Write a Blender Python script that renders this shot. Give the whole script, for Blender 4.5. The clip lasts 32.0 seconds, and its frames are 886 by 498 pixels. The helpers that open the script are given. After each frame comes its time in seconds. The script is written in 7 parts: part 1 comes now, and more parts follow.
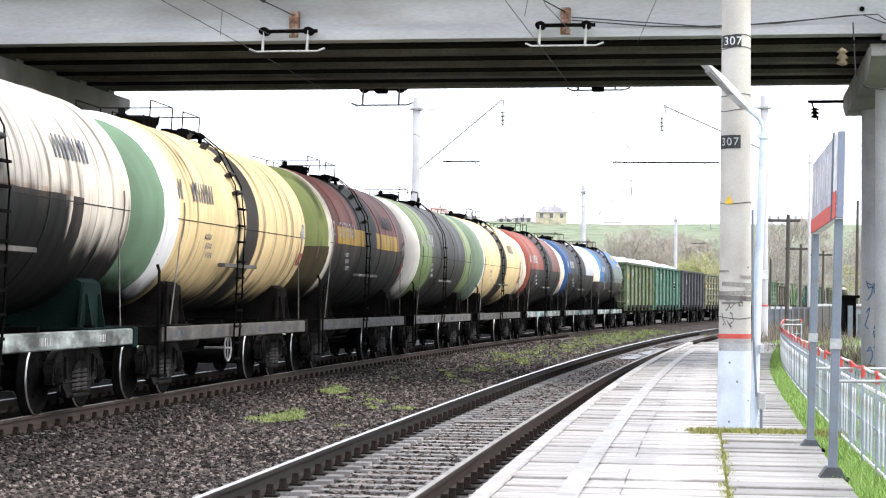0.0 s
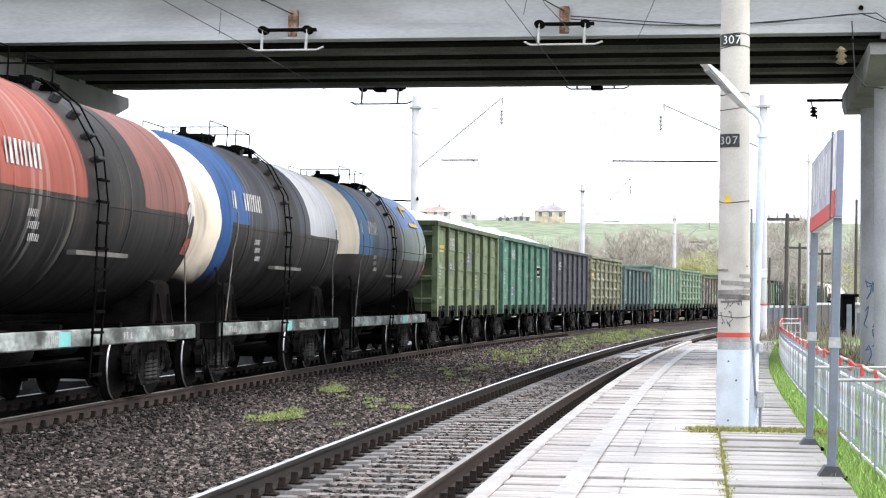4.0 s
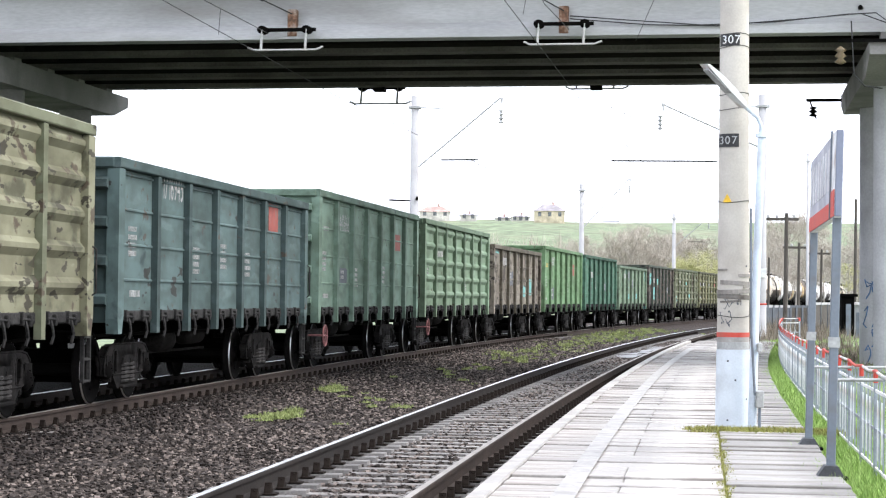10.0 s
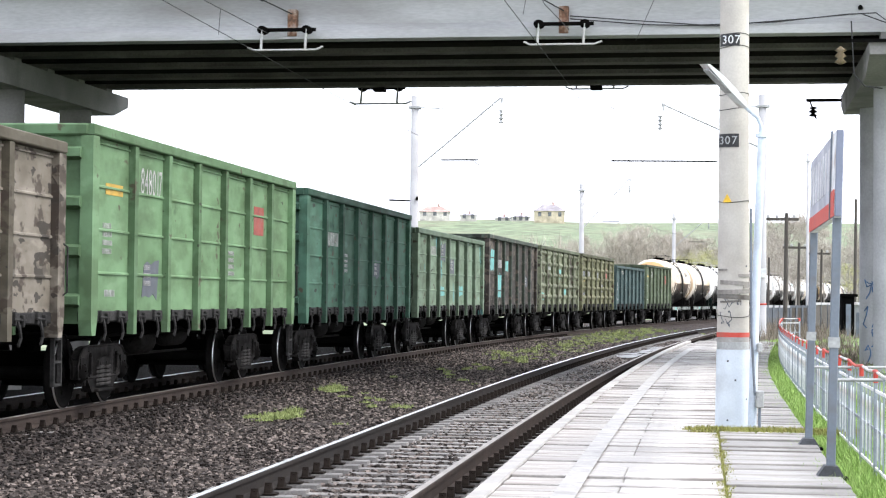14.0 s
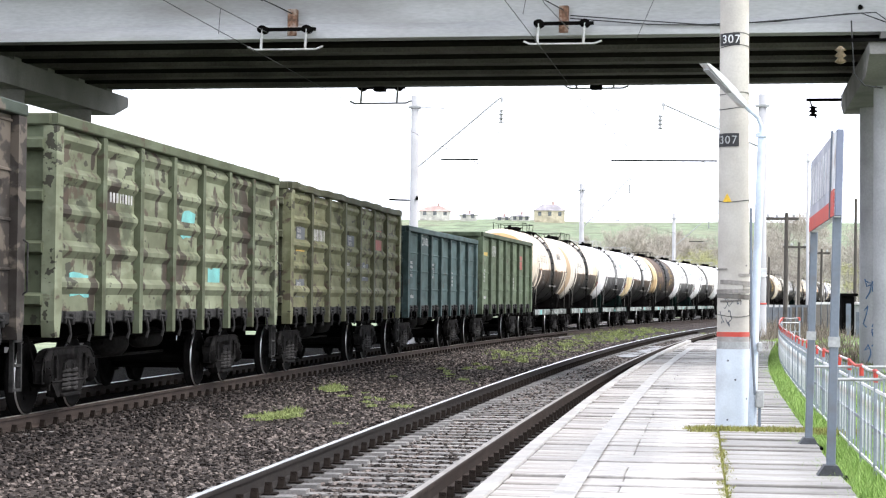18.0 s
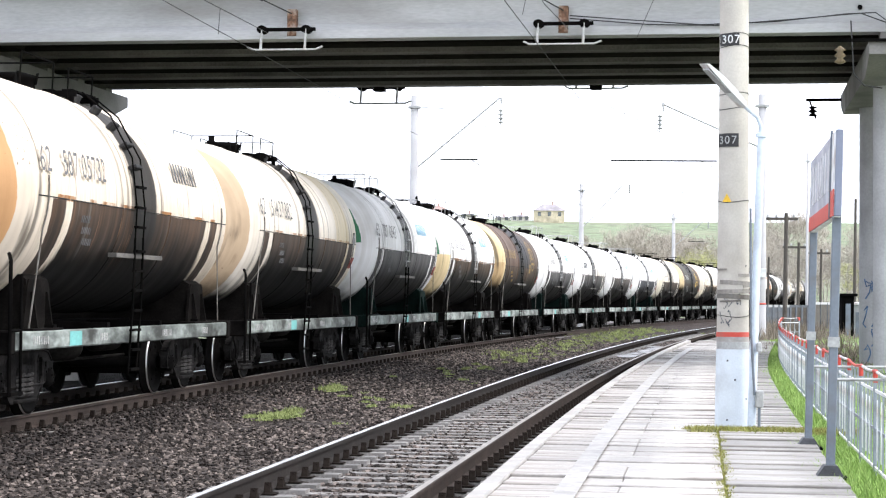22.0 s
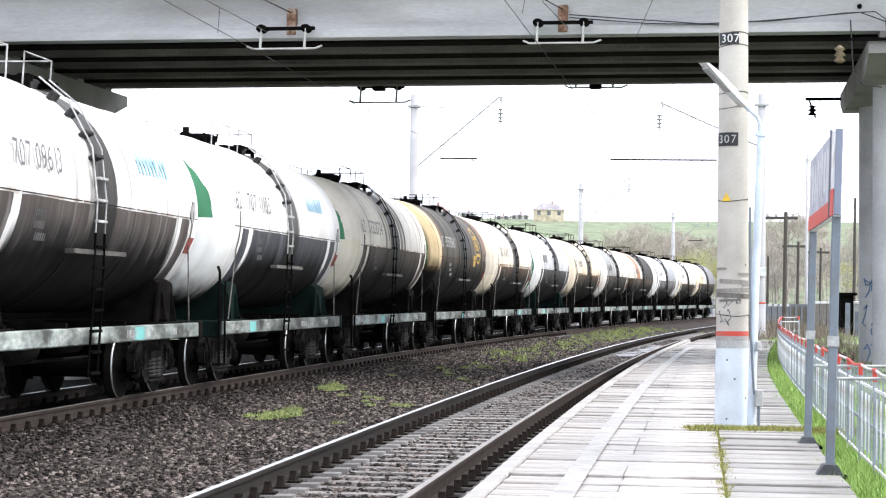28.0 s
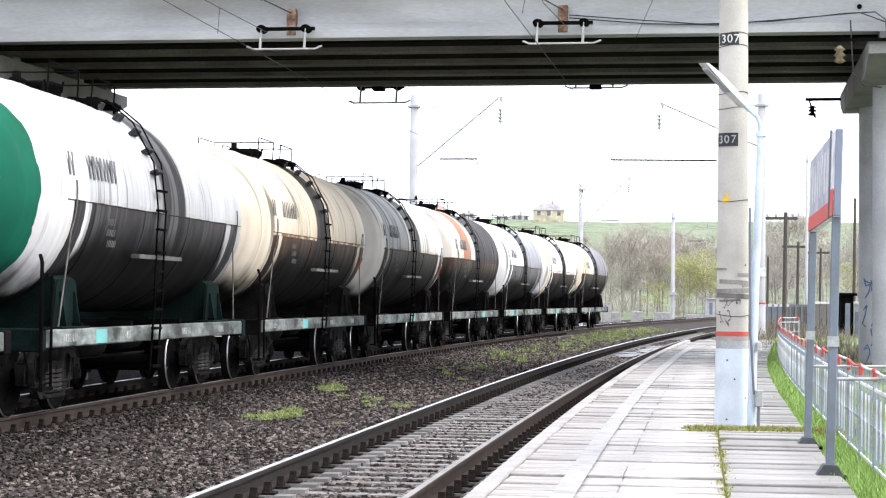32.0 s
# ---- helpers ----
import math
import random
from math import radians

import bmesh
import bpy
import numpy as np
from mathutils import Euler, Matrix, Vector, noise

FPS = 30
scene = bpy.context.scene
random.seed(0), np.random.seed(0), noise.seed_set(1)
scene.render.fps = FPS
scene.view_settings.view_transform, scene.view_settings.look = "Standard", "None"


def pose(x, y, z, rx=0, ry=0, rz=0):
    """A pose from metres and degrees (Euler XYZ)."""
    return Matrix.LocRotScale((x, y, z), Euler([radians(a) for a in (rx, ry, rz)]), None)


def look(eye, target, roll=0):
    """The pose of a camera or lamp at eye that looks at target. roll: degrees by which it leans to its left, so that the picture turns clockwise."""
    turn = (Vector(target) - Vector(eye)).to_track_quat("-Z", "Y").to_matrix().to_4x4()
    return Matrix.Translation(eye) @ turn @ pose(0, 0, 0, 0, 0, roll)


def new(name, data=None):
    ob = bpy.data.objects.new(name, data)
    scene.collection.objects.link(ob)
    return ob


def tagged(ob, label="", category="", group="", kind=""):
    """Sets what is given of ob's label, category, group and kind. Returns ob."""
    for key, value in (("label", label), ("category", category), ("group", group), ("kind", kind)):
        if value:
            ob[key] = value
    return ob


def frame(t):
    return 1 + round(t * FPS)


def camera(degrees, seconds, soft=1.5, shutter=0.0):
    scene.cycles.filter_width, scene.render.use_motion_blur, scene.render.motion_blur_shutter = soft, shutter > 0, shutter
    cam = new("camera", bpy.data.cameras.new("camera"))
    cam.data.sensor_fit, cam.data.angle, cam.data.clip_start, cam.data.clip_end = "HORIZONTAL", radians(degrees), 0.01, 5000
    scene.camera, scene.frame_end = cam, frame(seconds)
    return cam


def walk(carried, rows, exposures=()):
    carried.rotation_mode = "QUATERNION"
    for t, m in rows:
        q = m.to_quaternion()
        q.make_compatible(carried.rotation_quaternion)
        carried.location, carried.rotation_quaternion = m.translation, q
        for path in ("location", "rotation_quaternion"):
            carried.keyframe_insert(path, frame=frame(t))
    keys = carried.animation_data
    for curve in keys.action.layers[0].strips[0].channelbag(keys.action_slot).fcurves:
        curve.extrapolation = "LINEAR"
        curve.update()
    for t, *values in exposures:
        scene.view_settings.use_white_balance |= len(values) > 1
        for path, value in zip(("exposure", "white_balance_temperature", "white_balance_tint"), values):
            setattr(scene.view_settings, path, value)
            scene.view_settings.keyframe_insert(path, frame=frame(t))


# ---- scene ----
# ---------- the two tracks: plan curves ----------
SPEED = 14.345                     # metres a second, towards the viewer
STEP = 2.0
S_GRID = np.arange(-460.0, 640.0 + STEP, STEP)


def plan_curve(x_start, heading, nodes, bends):
    """Centre line of a track: x, y and heading along the grid; s = 0 lies at y = 30."""
    k = np.interp(S_GRID, nodes, bends)
    a = np.concatenate([[0], np.cumsum((k[1:] + k[:-1]) / 2 * STEP)])
    zero = int(np.searchsorted(S_GRID, 0))
    a = a - a[zero] + heading
    mid = (a[1:] + a[:-1]) / 2
    x = np.concatenate([[0], np.cumsum(np.sin(mid) * STEP)])
    y = np.concatenate([[0], np.cumsum(np.cos(mid) * STEP)])
    return x - x[zero] + x_start, y - y[zero] + 30.0, a


FAR_TRACK = plan_curve(-5.469, 0.12611, [-460, -60, -30, 30, 80, 110, 145, 185, 235, 300, 420, 440],
                       [0, 0.0006, 0.00126, 0.00103, 0.00106, 0.00083, 0.00041, -0.00002, -0.00031, -0.0004, -0.0004, 0])
NEAR_TRACK = plan_curve(0.905, 0.1397, [-460, -60, -30, 20, 70, 110, 145, 185, 235, 300, 420, 440],
                        [0, 0.0004, 0.00079, 0.00095, 0.00101, 0.00085, 0.00041, -0.00002, -0.00031, -0.0004, -0.0004, 0])


def on_track(track, s, side=0.0, z=0.0):
    x, y, a = (float(np.interp(s, S_GRID, c)) for c in track)
    return Vector((x + side * math.cos(a), y - side * math.sin(a), z)), a


# ---------- camera: on a tripod, barely settling ----------
EYE = (0.0, 0.0, 1.5325)
FOCAL = 3540.3
cam = camera(24.973, 32.0, soft=1.2)


def settle(dx, dy):
    yaw, tilt = -dx / FOCAL, 0.024203 + dy / FOCAL
    target = (math.sin(yaw) * 100, math.cos(yaw) * 100, EYE[2] + math.tan(tilt) * 100)
    return look(EYE, target, 0.616)


walk(cam, [(0.0, settle(3, 3)), (0.8, settle(3, 2.4)), (1.6, settle(2.8, 1.5)), (2.4, settle(1.8, 1.3)), (3.4, settle(1.5, 1.2)),
           (5.5, settle(0, 0)), (9.0, settle(0, 0.6)), (13.0, settle(0, 0)), (14.5, settle(0, 0.8)), (18.0, settle(0, -0.2)),
           (20.0, settle(-0.3, 0.6)), (22.0, settle(-0.6, 0)), (23.2, settle(-0.6, -1.8)), (24.5, settle(-1.2, -0.6)), (25.5, settle(-1.4, -2)),
           (28.0, settle(-1.4, -1.6)), (30.0, settle(-1.5, -1.6)), (31.0, settle(-1.5, -0.4)), (32.0, settle(-1.5, -1))],
     exposures=[(0.0, 0.91), (32.0, 0.91)])

# ---------- overcast daylight ----------
world = bpy.data.worlds.new("overcast")
scene.world = world
world.use_nodes = True
wn = world.node_tree.nodes
wl = world.node_tree.links
sky = wn.new("ShaderNodeTexSky")
sky.sky_type, sky.sun_disc = "NISHITA", False
sky.sun_elevation, sky.sun_rotation = radians(50), radians(104)
sky.air_density, sky.dust_density, sky.ozone_density = 1.0, 6.0, 1.0
cloud = wn.new("ShaderNodeMix")
cloud.data_type = "RGBA"
cloud.inputs["Factor"].default_value = 0.75
cloud.inputs["B"].default_value = (11.0, 11.45, 12.8, 1)
wl.new(sky.outputs["Color"], cloud.inputs["A"])
wl.new(cloud.outputs["Result"], wn["Background"].inputs["Color"])
wn["Background"].inputs["Strength"].default_value = 0.14
sun = new("sun", bpy.data.lights.new("sun", "SUN"))
sun.data.energy, sun.data.angle, sun.data.color = 1.2, radians(25), (1.0, 0.975, 0.945)
sun.matrix_world = look((48, -12, 60), (0, 0, 0))


# ---------- materials ----------
def surface(name, base, rough=0.75, metal=0.0, dark=0.6, light=1.25, patch=1.2, grain=40.0, bump=0.25, depth=0.01,
            stain=None, stain_amount=0.4, stain_scale=0.8, stretch=(1, 1, 1), vary=0.0, shine=0.5):
    """A worn surface: patches and grain in the colour, a second colour in stains, fine relief."""
    m = bpy.data.materials.new(name)
    m.use_nodes = True
    n, l = m.node_tree.nodes, m.node_tree.links
    bsdf = n["Principled BSDF"]
    co = n.new("ShaderNodeTexCoord")
    mp = n.new("ShaderNodeMapping")
    mp.inputs["Scale"].default_value = stretch
    l.new(co.outputs["Object"], mp.inputs["Vector"])

    def noise_at(scale, detail):
        t = n.new("ShaderNodeTexNoise")
        t.inputs["Scale"].default_value, t.inputs["Detail"].default_value = scale, detail
        l.new(mp.outputs["Vector"], t.inputs["Vector"])
        return t

    def ramp(src, stops):
        r = n.new("ShaderNodeValToRGB")
        els = r.color_ramp.elements
        els[0].position, els[0].color = stops[0]
        els[1].position, els[1].color = stops[-1]
        for p, c in stops[1:-1]:
            els.new(p).color = c
        l.new(src, r.inputs["Fac"])
        return r

    def blend(mode, fac, a, b):
        x = n.new("ShaderNodeMix")
        x.data_type, x.blend_type = "RGBA", mode
        if isinstance(fac, float):
            x.inputs["Factor"].default_value = fac
        else:
            l.new(fac, x.inputs["Factor"])
        for key, v in (("A", a), ("B", b)):
            if isinstance(v, tuple):
                x.inputs[key].default_value = v
            else:
                l.new(v, x.inputs[key])
        return x.outputs["Result"]

    grey = lambda v: (v, v, v, 1)
    big = ramp(noise_at(patch, 5).outputs["Fac"], [(0.3, grey(dark)), (0.7, grey(light))])
    fine = ramp(noise_at(grain, 3).outputs["Fac"], [(0.3, grey(0.5 + dark / 2)), (0.7, grey(0.5 + light / 2))])
    colour = blend("MULTIPLY", 1.0, (*base, 1), big.outputs["Color"])
    colour = blend("MULTIPLY", 1.0, colour, fine.outputs["Color"])
    if stain:
        mask = ramp(noise_at(stain_scale, 8).outputs["Fac"], [(0.5, grey(0)), (0.68, grey(stain_amount))])
        colour = blend("MIX", mask.outputs["Color"], colour, (*stain, 1))
    if vary:
        info = n.new("ShaderNodeObjectInfo")
        v = ramp(info.outputs["Random"], [(0.0, grey(1 - vary)), (1.0, grey(1 + vary))])
        colour = blend("MULTIPLY", 1.0, colour, v.outputs["Color"])
    l.new(colour, bsdf.inputs["Base Color"])
    bsdf.inputs["Metallic"].default_value = metal
    bsdf.inputs["Specular IOR Level"].default_value = shine
    rr = n.new("ShaderNodeMapRange")
    rr.inputs["To Min"].default_value, rr.inputs["To Max"].default_value = max(0.03, rough - 0.15), min(1, rough + 0.15)
    l.new(big.outputs["Color"], rr.inputs["Value"])
    l.new(rr.outputs["Result"], bsdf.inputs["Roughness"])
    if bump:
        b = n.new("ShaderNodeBump")
        b.inputs["Strength"].default_value, b.inputs["Distance"].default_value = bump, depth
        l.new(noise_at(grain, 4).outputs["Fac"], b.inputs["Height"])
        l.new(b.outputs["Normal"], bsdf.inputs["Normal"])
    return m


# ---------- mesh building ----------
class Form:
    """Vertices and faces of one mesh, gathered piece by piece."""

    def __init__(self):
        self.v, self.f, self.smooth = [], [], []

    def add(self, verts, faces, smooth=False):
        o = len(self.v)
        self.v += [tuple(p) for p in verts]
        self.f += [tuple(i + o for i in q) for q in faces]
        self.smooth += [smooth] * len(faces)
        return self

    def box(self, x0, x1, y0, y1, z0, z1, c=0.0, m=None):
        """A box with chamfered edges of width c."""
        if c <= 0:
            vs = [(x, y, z) for x in (x0, x1) for y in (y0, y1) for z in (z0, z1)]
            fs = [(0, 1, 3, 2), (4, 6, 7, 5), (0, 4, 5, 1), (2, 3, 7, 6), (0, 2, 6, 4), (1, 5, 7, 3)]
        else:
            lo, hi = (x0, y0, z0), (x1, y1, z1)
            vs, ids = [], {}
            for cx in (0, 1):
                for cy in (0, 1):
                    for cz in (0, 1):
                        for ax in range(3):
                            p = [hi[k] - c if (cx, cy, cz)[k] else lo[k] + c for k in range(3)]
                            p[ax] = hi[ax] if (cx, cy, cz)[ax] else lo[ax]
                            ids[cx, cy, cz, ax] = len(vs)
                            vs.append(p)
            fs = []
            for ax in range(3):
                b, d = (ax + 1) % 3, (ax + 2) % 3
                for e in (0, 1):
                    ring = []
                    for u, w in ((0, 0), (1, 0), (1, 1), (0, 1)):
                        k = [0, 0, 0]
                        k[ax], k[b], k[d] = e, u, w
                        ring.append(ids[(*k, ax)])
                    fs.append(tuple(ring if e else ring[::-1]))
                for u in (0, 1):
                    for w in (0, 1):
                        k = [0, 0, 0]
                        k[b], k[d] = u, w
                        k2 = list(k)
                        k2[ax] = 1
                        q = (ids[(*k, b)], ids[(*k2, b)], ids[(*k2, d)], ids[(*k, d)])
                        fs.append(q if (u + w) % 2 == 0 else q[::-1])
            for cx in (0, 1):
                for cy in (0, 1):
                    for cz in (0, 1):
                        t = tuple(ids[cx, cy, cz, a] for a in range(3))
                        fs.append(t if (cx + cy + cz) % 2 else t[::-1])
        if m is not None:
            vs = [m @ Vector(p) for p in vs]
        return self.add(vs, fs)

    def tube(self, points, r, n=8, caps=True, r2=None):
        """A round bar along points, radius r, at the end r2."""
        pts = [Vector(p) for p in points]
        vs, fs = [], []
        up = None
        for i, p in enumerate(pts):
            d = (pts[min(i + 1, len(pts) - 1)] - pts[max(i - 1, 0)]).normalized()
            if up is None:
                up = d.orthogonal().normalized()
            up = (up - d * up.dot(d)).normalized()
            side = d.cross(up)
            rad = r if r2 is None else r + (r2 - r) * i / (len(pts) - 1)
            for k in range(n):
                a = 2 * math.pi * k / n
                vs.append(p + (up * math.cos(a) + side * math.sin(a)) * rad)
            if i:
                for k in range(n):
                    j = (k + 1) % n
                    fs.append(((i - 1) * n + k, (i - 1) * n + j, i * n + j, i * n + k))
        self.add(vs, fs, n > 5)
        if caps:
            last = (len(pts) - 1) * n
            self.add(vs[:n], [tuple(range(n))[::-1]])
            self.add(vs[last:], [tuple(range(n))])
        return self

    def lathe(self, profile, centre=(0, 0, 0), axis="z", n=24):
        """Turns (radius, along) points round an axis."""
        vs, fs = [], []
        c = Vector(centre)
        for r, h in profile:
            for k in range(n):
                a = 2 * math.pi * k / n
                u, w = r * math.cos(a), r * math.sin(a)
                vs.append(c + Vector({"z": (u, w, h), "x": (h, u, w), "y": (w, h, u)}[axis]))
        for i in range(len(profile) - 1):
            for k in range(n):
                j = (k + 1) % n
                fs.append((i * n + k, i * n + j, (i + 1) * n + j, (i + 1) * n + k))
        return self.add(vs, fs, True)

    def prism(self, outline, a0, a1, axis="x"):
        """Pushes a flat outline (u, w) along an axis."""
        put = {"x": lambda u, w, a: (a, u, w), "y": lambda u, w, a: (u, a, w), "z": lambda u, w, a: (u, w, a)}[axis]
        n = len(outline)
        vs = [put(u, w, a0) for u, w in outline] + [put(u, w, a1) for u, w in outline]
        fs = [tuple(range(n))[::-1], tuple(range(n, 2 * n))]
        fs += [(i, (i + 1) % n, n + (i + 1) % n, n + i) for i in range(n)]
        return self.add(vs, fs)

    def sweep(self, outline, stations, close=True):
        """Carries an outline (side, z) along stations (place, heading)."""
        n = len(outline)
        vs, fs = [], []
        for p, a in stations:
            for u, w in outline:
                vs.append((p.x + u * math.cos(a), p.y - u * math.sin(a), p.z + w))
        for i in range(len(stations) - 1):
            for k in range(n if close else n - 1):
                j = (k + 1) % n
                fs.append((i * n + k, i * n + j, (i + 1) * n + j, (i + 1) * n + k))
        if close:
            fs.append(tuple(range(n))[::-1])
            fs.append(tuple(range((len(stations) - 1) * n, len(stations) * n)))
        return self.add(vs, fs)

    def mesh(self, name, material):
        me = bpy.data.meshes.new(name)
        me.from_pydata(self.v, [], self.f)
        me.polygons.foreach_set("use_smooth", self.smooth)
        for m in material if isinstance(material, (list, tuple)) else [material]:
            me.materials.append(m)
        me.update()
        return me


def orient(me):
    bm = bmesh.new()
    bm.from_mesh(me)
    bmesh.ops.recalc_face_normals(bm, faces=bm.faces)
    bm.to_mesh(me)
    bm.free()
    return me


def thing(name, label, category, group="", m=None, kind=""):
    ob = tagged(new(name), label, category, group, kind)
    if m is not None:
        ob.matrix_basis = m
    return ob


def part(name, form, material, parent, label="", m=None):
    me = form if isinstance(form, bpy.types.Mesh) else orient(form.mesh(name, material))
    ob = new(name, me)
    ob.parent = parent
    if m is not None:
        ob.matrix_basis = m
    return tagged(ob, label)


def solid(name, form, material, label, category="", kind="", group=""):
    return tagged(new(name, orient(form.mesh(name, material))), label, category, group, kind)


def glyph_outline(ch):
    """Vertices, faces and width of one character of the built-in font, one unit high."""
    c = bpy.data.curves.new("glyph", "FONT")
    c.body, c.size = ch, 1.0
    o = bpy.data.objects.new("glyph", c)
    me = bpy.data.meshes.new_from_object(o.evaluated_get(bpy.context.evaluated_depsgraph_get()))
    vs, fs = [tuple(v.co) for v in me.vertices], [tuple(q.vertices) for q in me.polygons]
    bpy.data.objects.remove(o)
    bpy.data.curves.remove(c)
    bpy.data.meshes.remove(me)
    return vs, fs, max(v[0] for v in vs)


GLYPHS = {ch: glyph_outline(ch) for ch in "0123456789"}


def stretch(track, s0, s1, step, side=0.0, z=0.0):
    n = max(1, int(round((s1 - s0) / step)))
    return [on_track(track, s0 + (s1 - s0) * i / n, side, z) for i in range(n + 1)]


BALLAST = surface("ballast", (0.05, 0.042, 0.039), 0.9, dark=0.4, light=1.6, patch=6, grain=28, bump=1.0, depth=0.05, stain=(0.11, 0.091, 0.08), stain_scale=0.3, shine=0.1)
EARTH = surface("grassy_earth", (0.15, 0.19, 0.11), 0.95, dark=0.5, light=1.45, patch=0.25, grain=9, bump=0.8, depth=0.05, stain=(0.22, 0.2, 0.14), stain_scale=0.06)
CONCRETE = surface("concrete", (0.42, 0.41, 0.39), 0.8, dark=0.75, light=1.15, patch=1.5, grain=35, bump=0.2, stain=(0.25, 0.23, 0.2), stain_amount=0.5, stain_scale=0.9)
RAIL_SIDE = surface("rusty_rail", (0.046, 0.035, 0.03), 0.8, 0.1, dark=0.7, patch=3, grain=60, shine=0.2)
RAIL_TOP = surface("polished_rail_head", (0.75, 0.75, 0.76), 0.22, 1.0, dark=0.85, light=1.1, patch=2, grain=50, bump=0.03, stretch=(3, 0.3, 3))
# Undergear tones: grime plus the shade under wagons, both put into the base colour.
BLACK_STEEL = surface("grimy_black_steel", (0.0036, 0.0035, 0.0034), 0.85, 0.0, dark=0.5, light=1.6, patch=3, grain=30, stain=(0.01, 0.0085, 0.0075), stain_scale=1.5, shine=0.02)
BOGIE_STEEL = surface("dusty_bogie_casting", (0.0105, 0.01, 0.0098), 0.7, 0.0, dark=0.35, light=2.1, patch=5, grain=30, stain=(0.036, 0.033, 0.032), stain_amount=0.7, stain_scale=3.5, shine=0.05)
GEAR_STEEL = surface("shade_black_brake_gear", (0.009, 0.0085, 0.008), 0.75, 0.0, dark=0.5, light=2.0, patch=4, grain=30, shine=0.06)
SPRING_STEEL = surface("grey_spring_steel", (0.042, 0.04, 0.039), 0.6, 0.0, dark=0.5, light=1.6, patch=5, grain=30, shine=0.2)
LATCH_STEEL = surface("dark_latch_steel", (0.022, 0.0215, 0.021), 0.7, 0.0, dark=0.5, light=1.9, patch=5, grain=30, shine=0.12)
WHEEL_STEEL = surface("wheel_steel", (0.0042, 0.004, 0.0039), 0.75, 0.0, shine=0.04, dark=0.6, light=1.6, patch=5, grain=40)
TREAD = surface("polished_wheel_rim", (0.6, 0.6, 0.6), 0.3, 1.0, dark=0.8, light=1.1, patch=5, grain=60, bump=0.05)
WHITE_MARK = surface("white_stencil", (0.5, 0.5, 0.49), 0.7, dark=0.5, light=1.2, patch=6, grain=50, bump=0)
DARK_MARK = surface("dark_stencil", (0.12, 0.12, 0.125), 0.7, dark=0.7, light=1.3, patch=6, grain=50, bump=0)
YELLOW_MARK = surface("yellow_stencil", (0.62, 0.4, 0.07), 0.6, dark=0.6, light=1.1, patch=3, grain=40, bump=0, stain=(0.1, 0.07, 0.04), stain_amount=0.6, stain_scale=3)
BLUE_MARK = surface("pale_blue_stencil", (0.3, 0.55, 0.72), 0.6, dark=0.8, light=1.1, patch=3, grain=40, bump=0)
GREY_PATCH = surface("grey_overpaint", (0.1, 0.11, 0.13), 0.6, dark=0.7, light=1.2, patch=3, grain=40, bump=0.05)
CYAN_PATCH = surface("turquoise_overpaint", (0.16, 0.45, 0.43), 0.6, dark=0.7, light=1.2, patch=3, grain=40, bump=0.05)
SILL_PAINT = surface("worn_turquoise_sill_paint", (0.21, 0.235, 0.22), 0.65, dark=0.35, light=1.6, patch=1.9, grain=9, stain=(0.04, 0.042, 0.038), stain_amount=0.95, stain_scale=2.6, stretch=(1, 0.6, 1.5), vary=0.3, shine=0.2)
# Saddle and end-beam dirt, darkened further for the shade under the tank.
SADDLE_DIRT_SHADE = surface("dirty_shaded_saddle", (0.0058, 0.0052, 0.0048), 0.85, dark=0.5, light=1.9, patch=3, grain=30, shine=0.03)
PINK_PAINT = surface("faded_red_wheel_paint", (0.3, 0.12, 0.12), 0.6, dark=0.6, light=1.2, patch=6, grain=30, bump=0.05)
PALE_STEEL = surface("pale_painted_steel", (0.5, 0.5, 0.5), 0.6, dark=0.55, light=1.2, patch=5, grain=30, stain=(0.1, 0.09, 0.08), stain_amount=0.7, stain_scale=3)
PLACARD_RED = surface("worn_red_paint", (0.34, 0.075, 0.06), 0.6, dark=0.6, light=1.2, patch=5, grain=30, bump=0.05, stain=(0.16, 0.12, 0.1), stain_amount=0.7, stain_scale=5)
FADED_YELLOW = surface("faded_yellow_paint", (0.34, 0.22, 0.06), 0.6, dark=0.5, light=1.2, patch=3, grain=30, bump=0.05, stain=(0.06, 0.05, 0.04), stain_amount=0.8, stain_scale=3)
STEP_STEEL = surface("dark_step_iron", (0.03, 0.03, 0.031), 0.7, dark=0.5, light=1.7, patch=5, grain=30, shine=0.15)
TIE_PALE = surface("pale_tie_strap", (0.19, 0.18, 0.165), 0.7, dark=0.5, light=1.3, patch=5, grain=30, stain=(0.08, 0.06, 0.045), stain_amount=0.8, stain_scale=4)
SILL_GREY = surface("worn_grey_sill_paint", (0.08, 0.076, 0.07), 0.6, dark=0.45, light=1.6, patch=1.6, grain=30, stain=(0.15, 0.14, 0.125), stain_amount=0.8, stain_scale=2.2, vary=0.3, shine=0.25)
SADDLE_GREEN = surface("dark_green_saddle_paint", (0.005, 0.012, 0.0105), 0.75, dark=0.5, light=1.6, patch=2, grain=30, shine=0.05)
PLASTIC = surface("white_tarpaulin", (0.72, 0.72, 0.72), 0.4, dark=0.8, light=1.1, patch=2, grain=20, bump=0.3, depth=0.05)


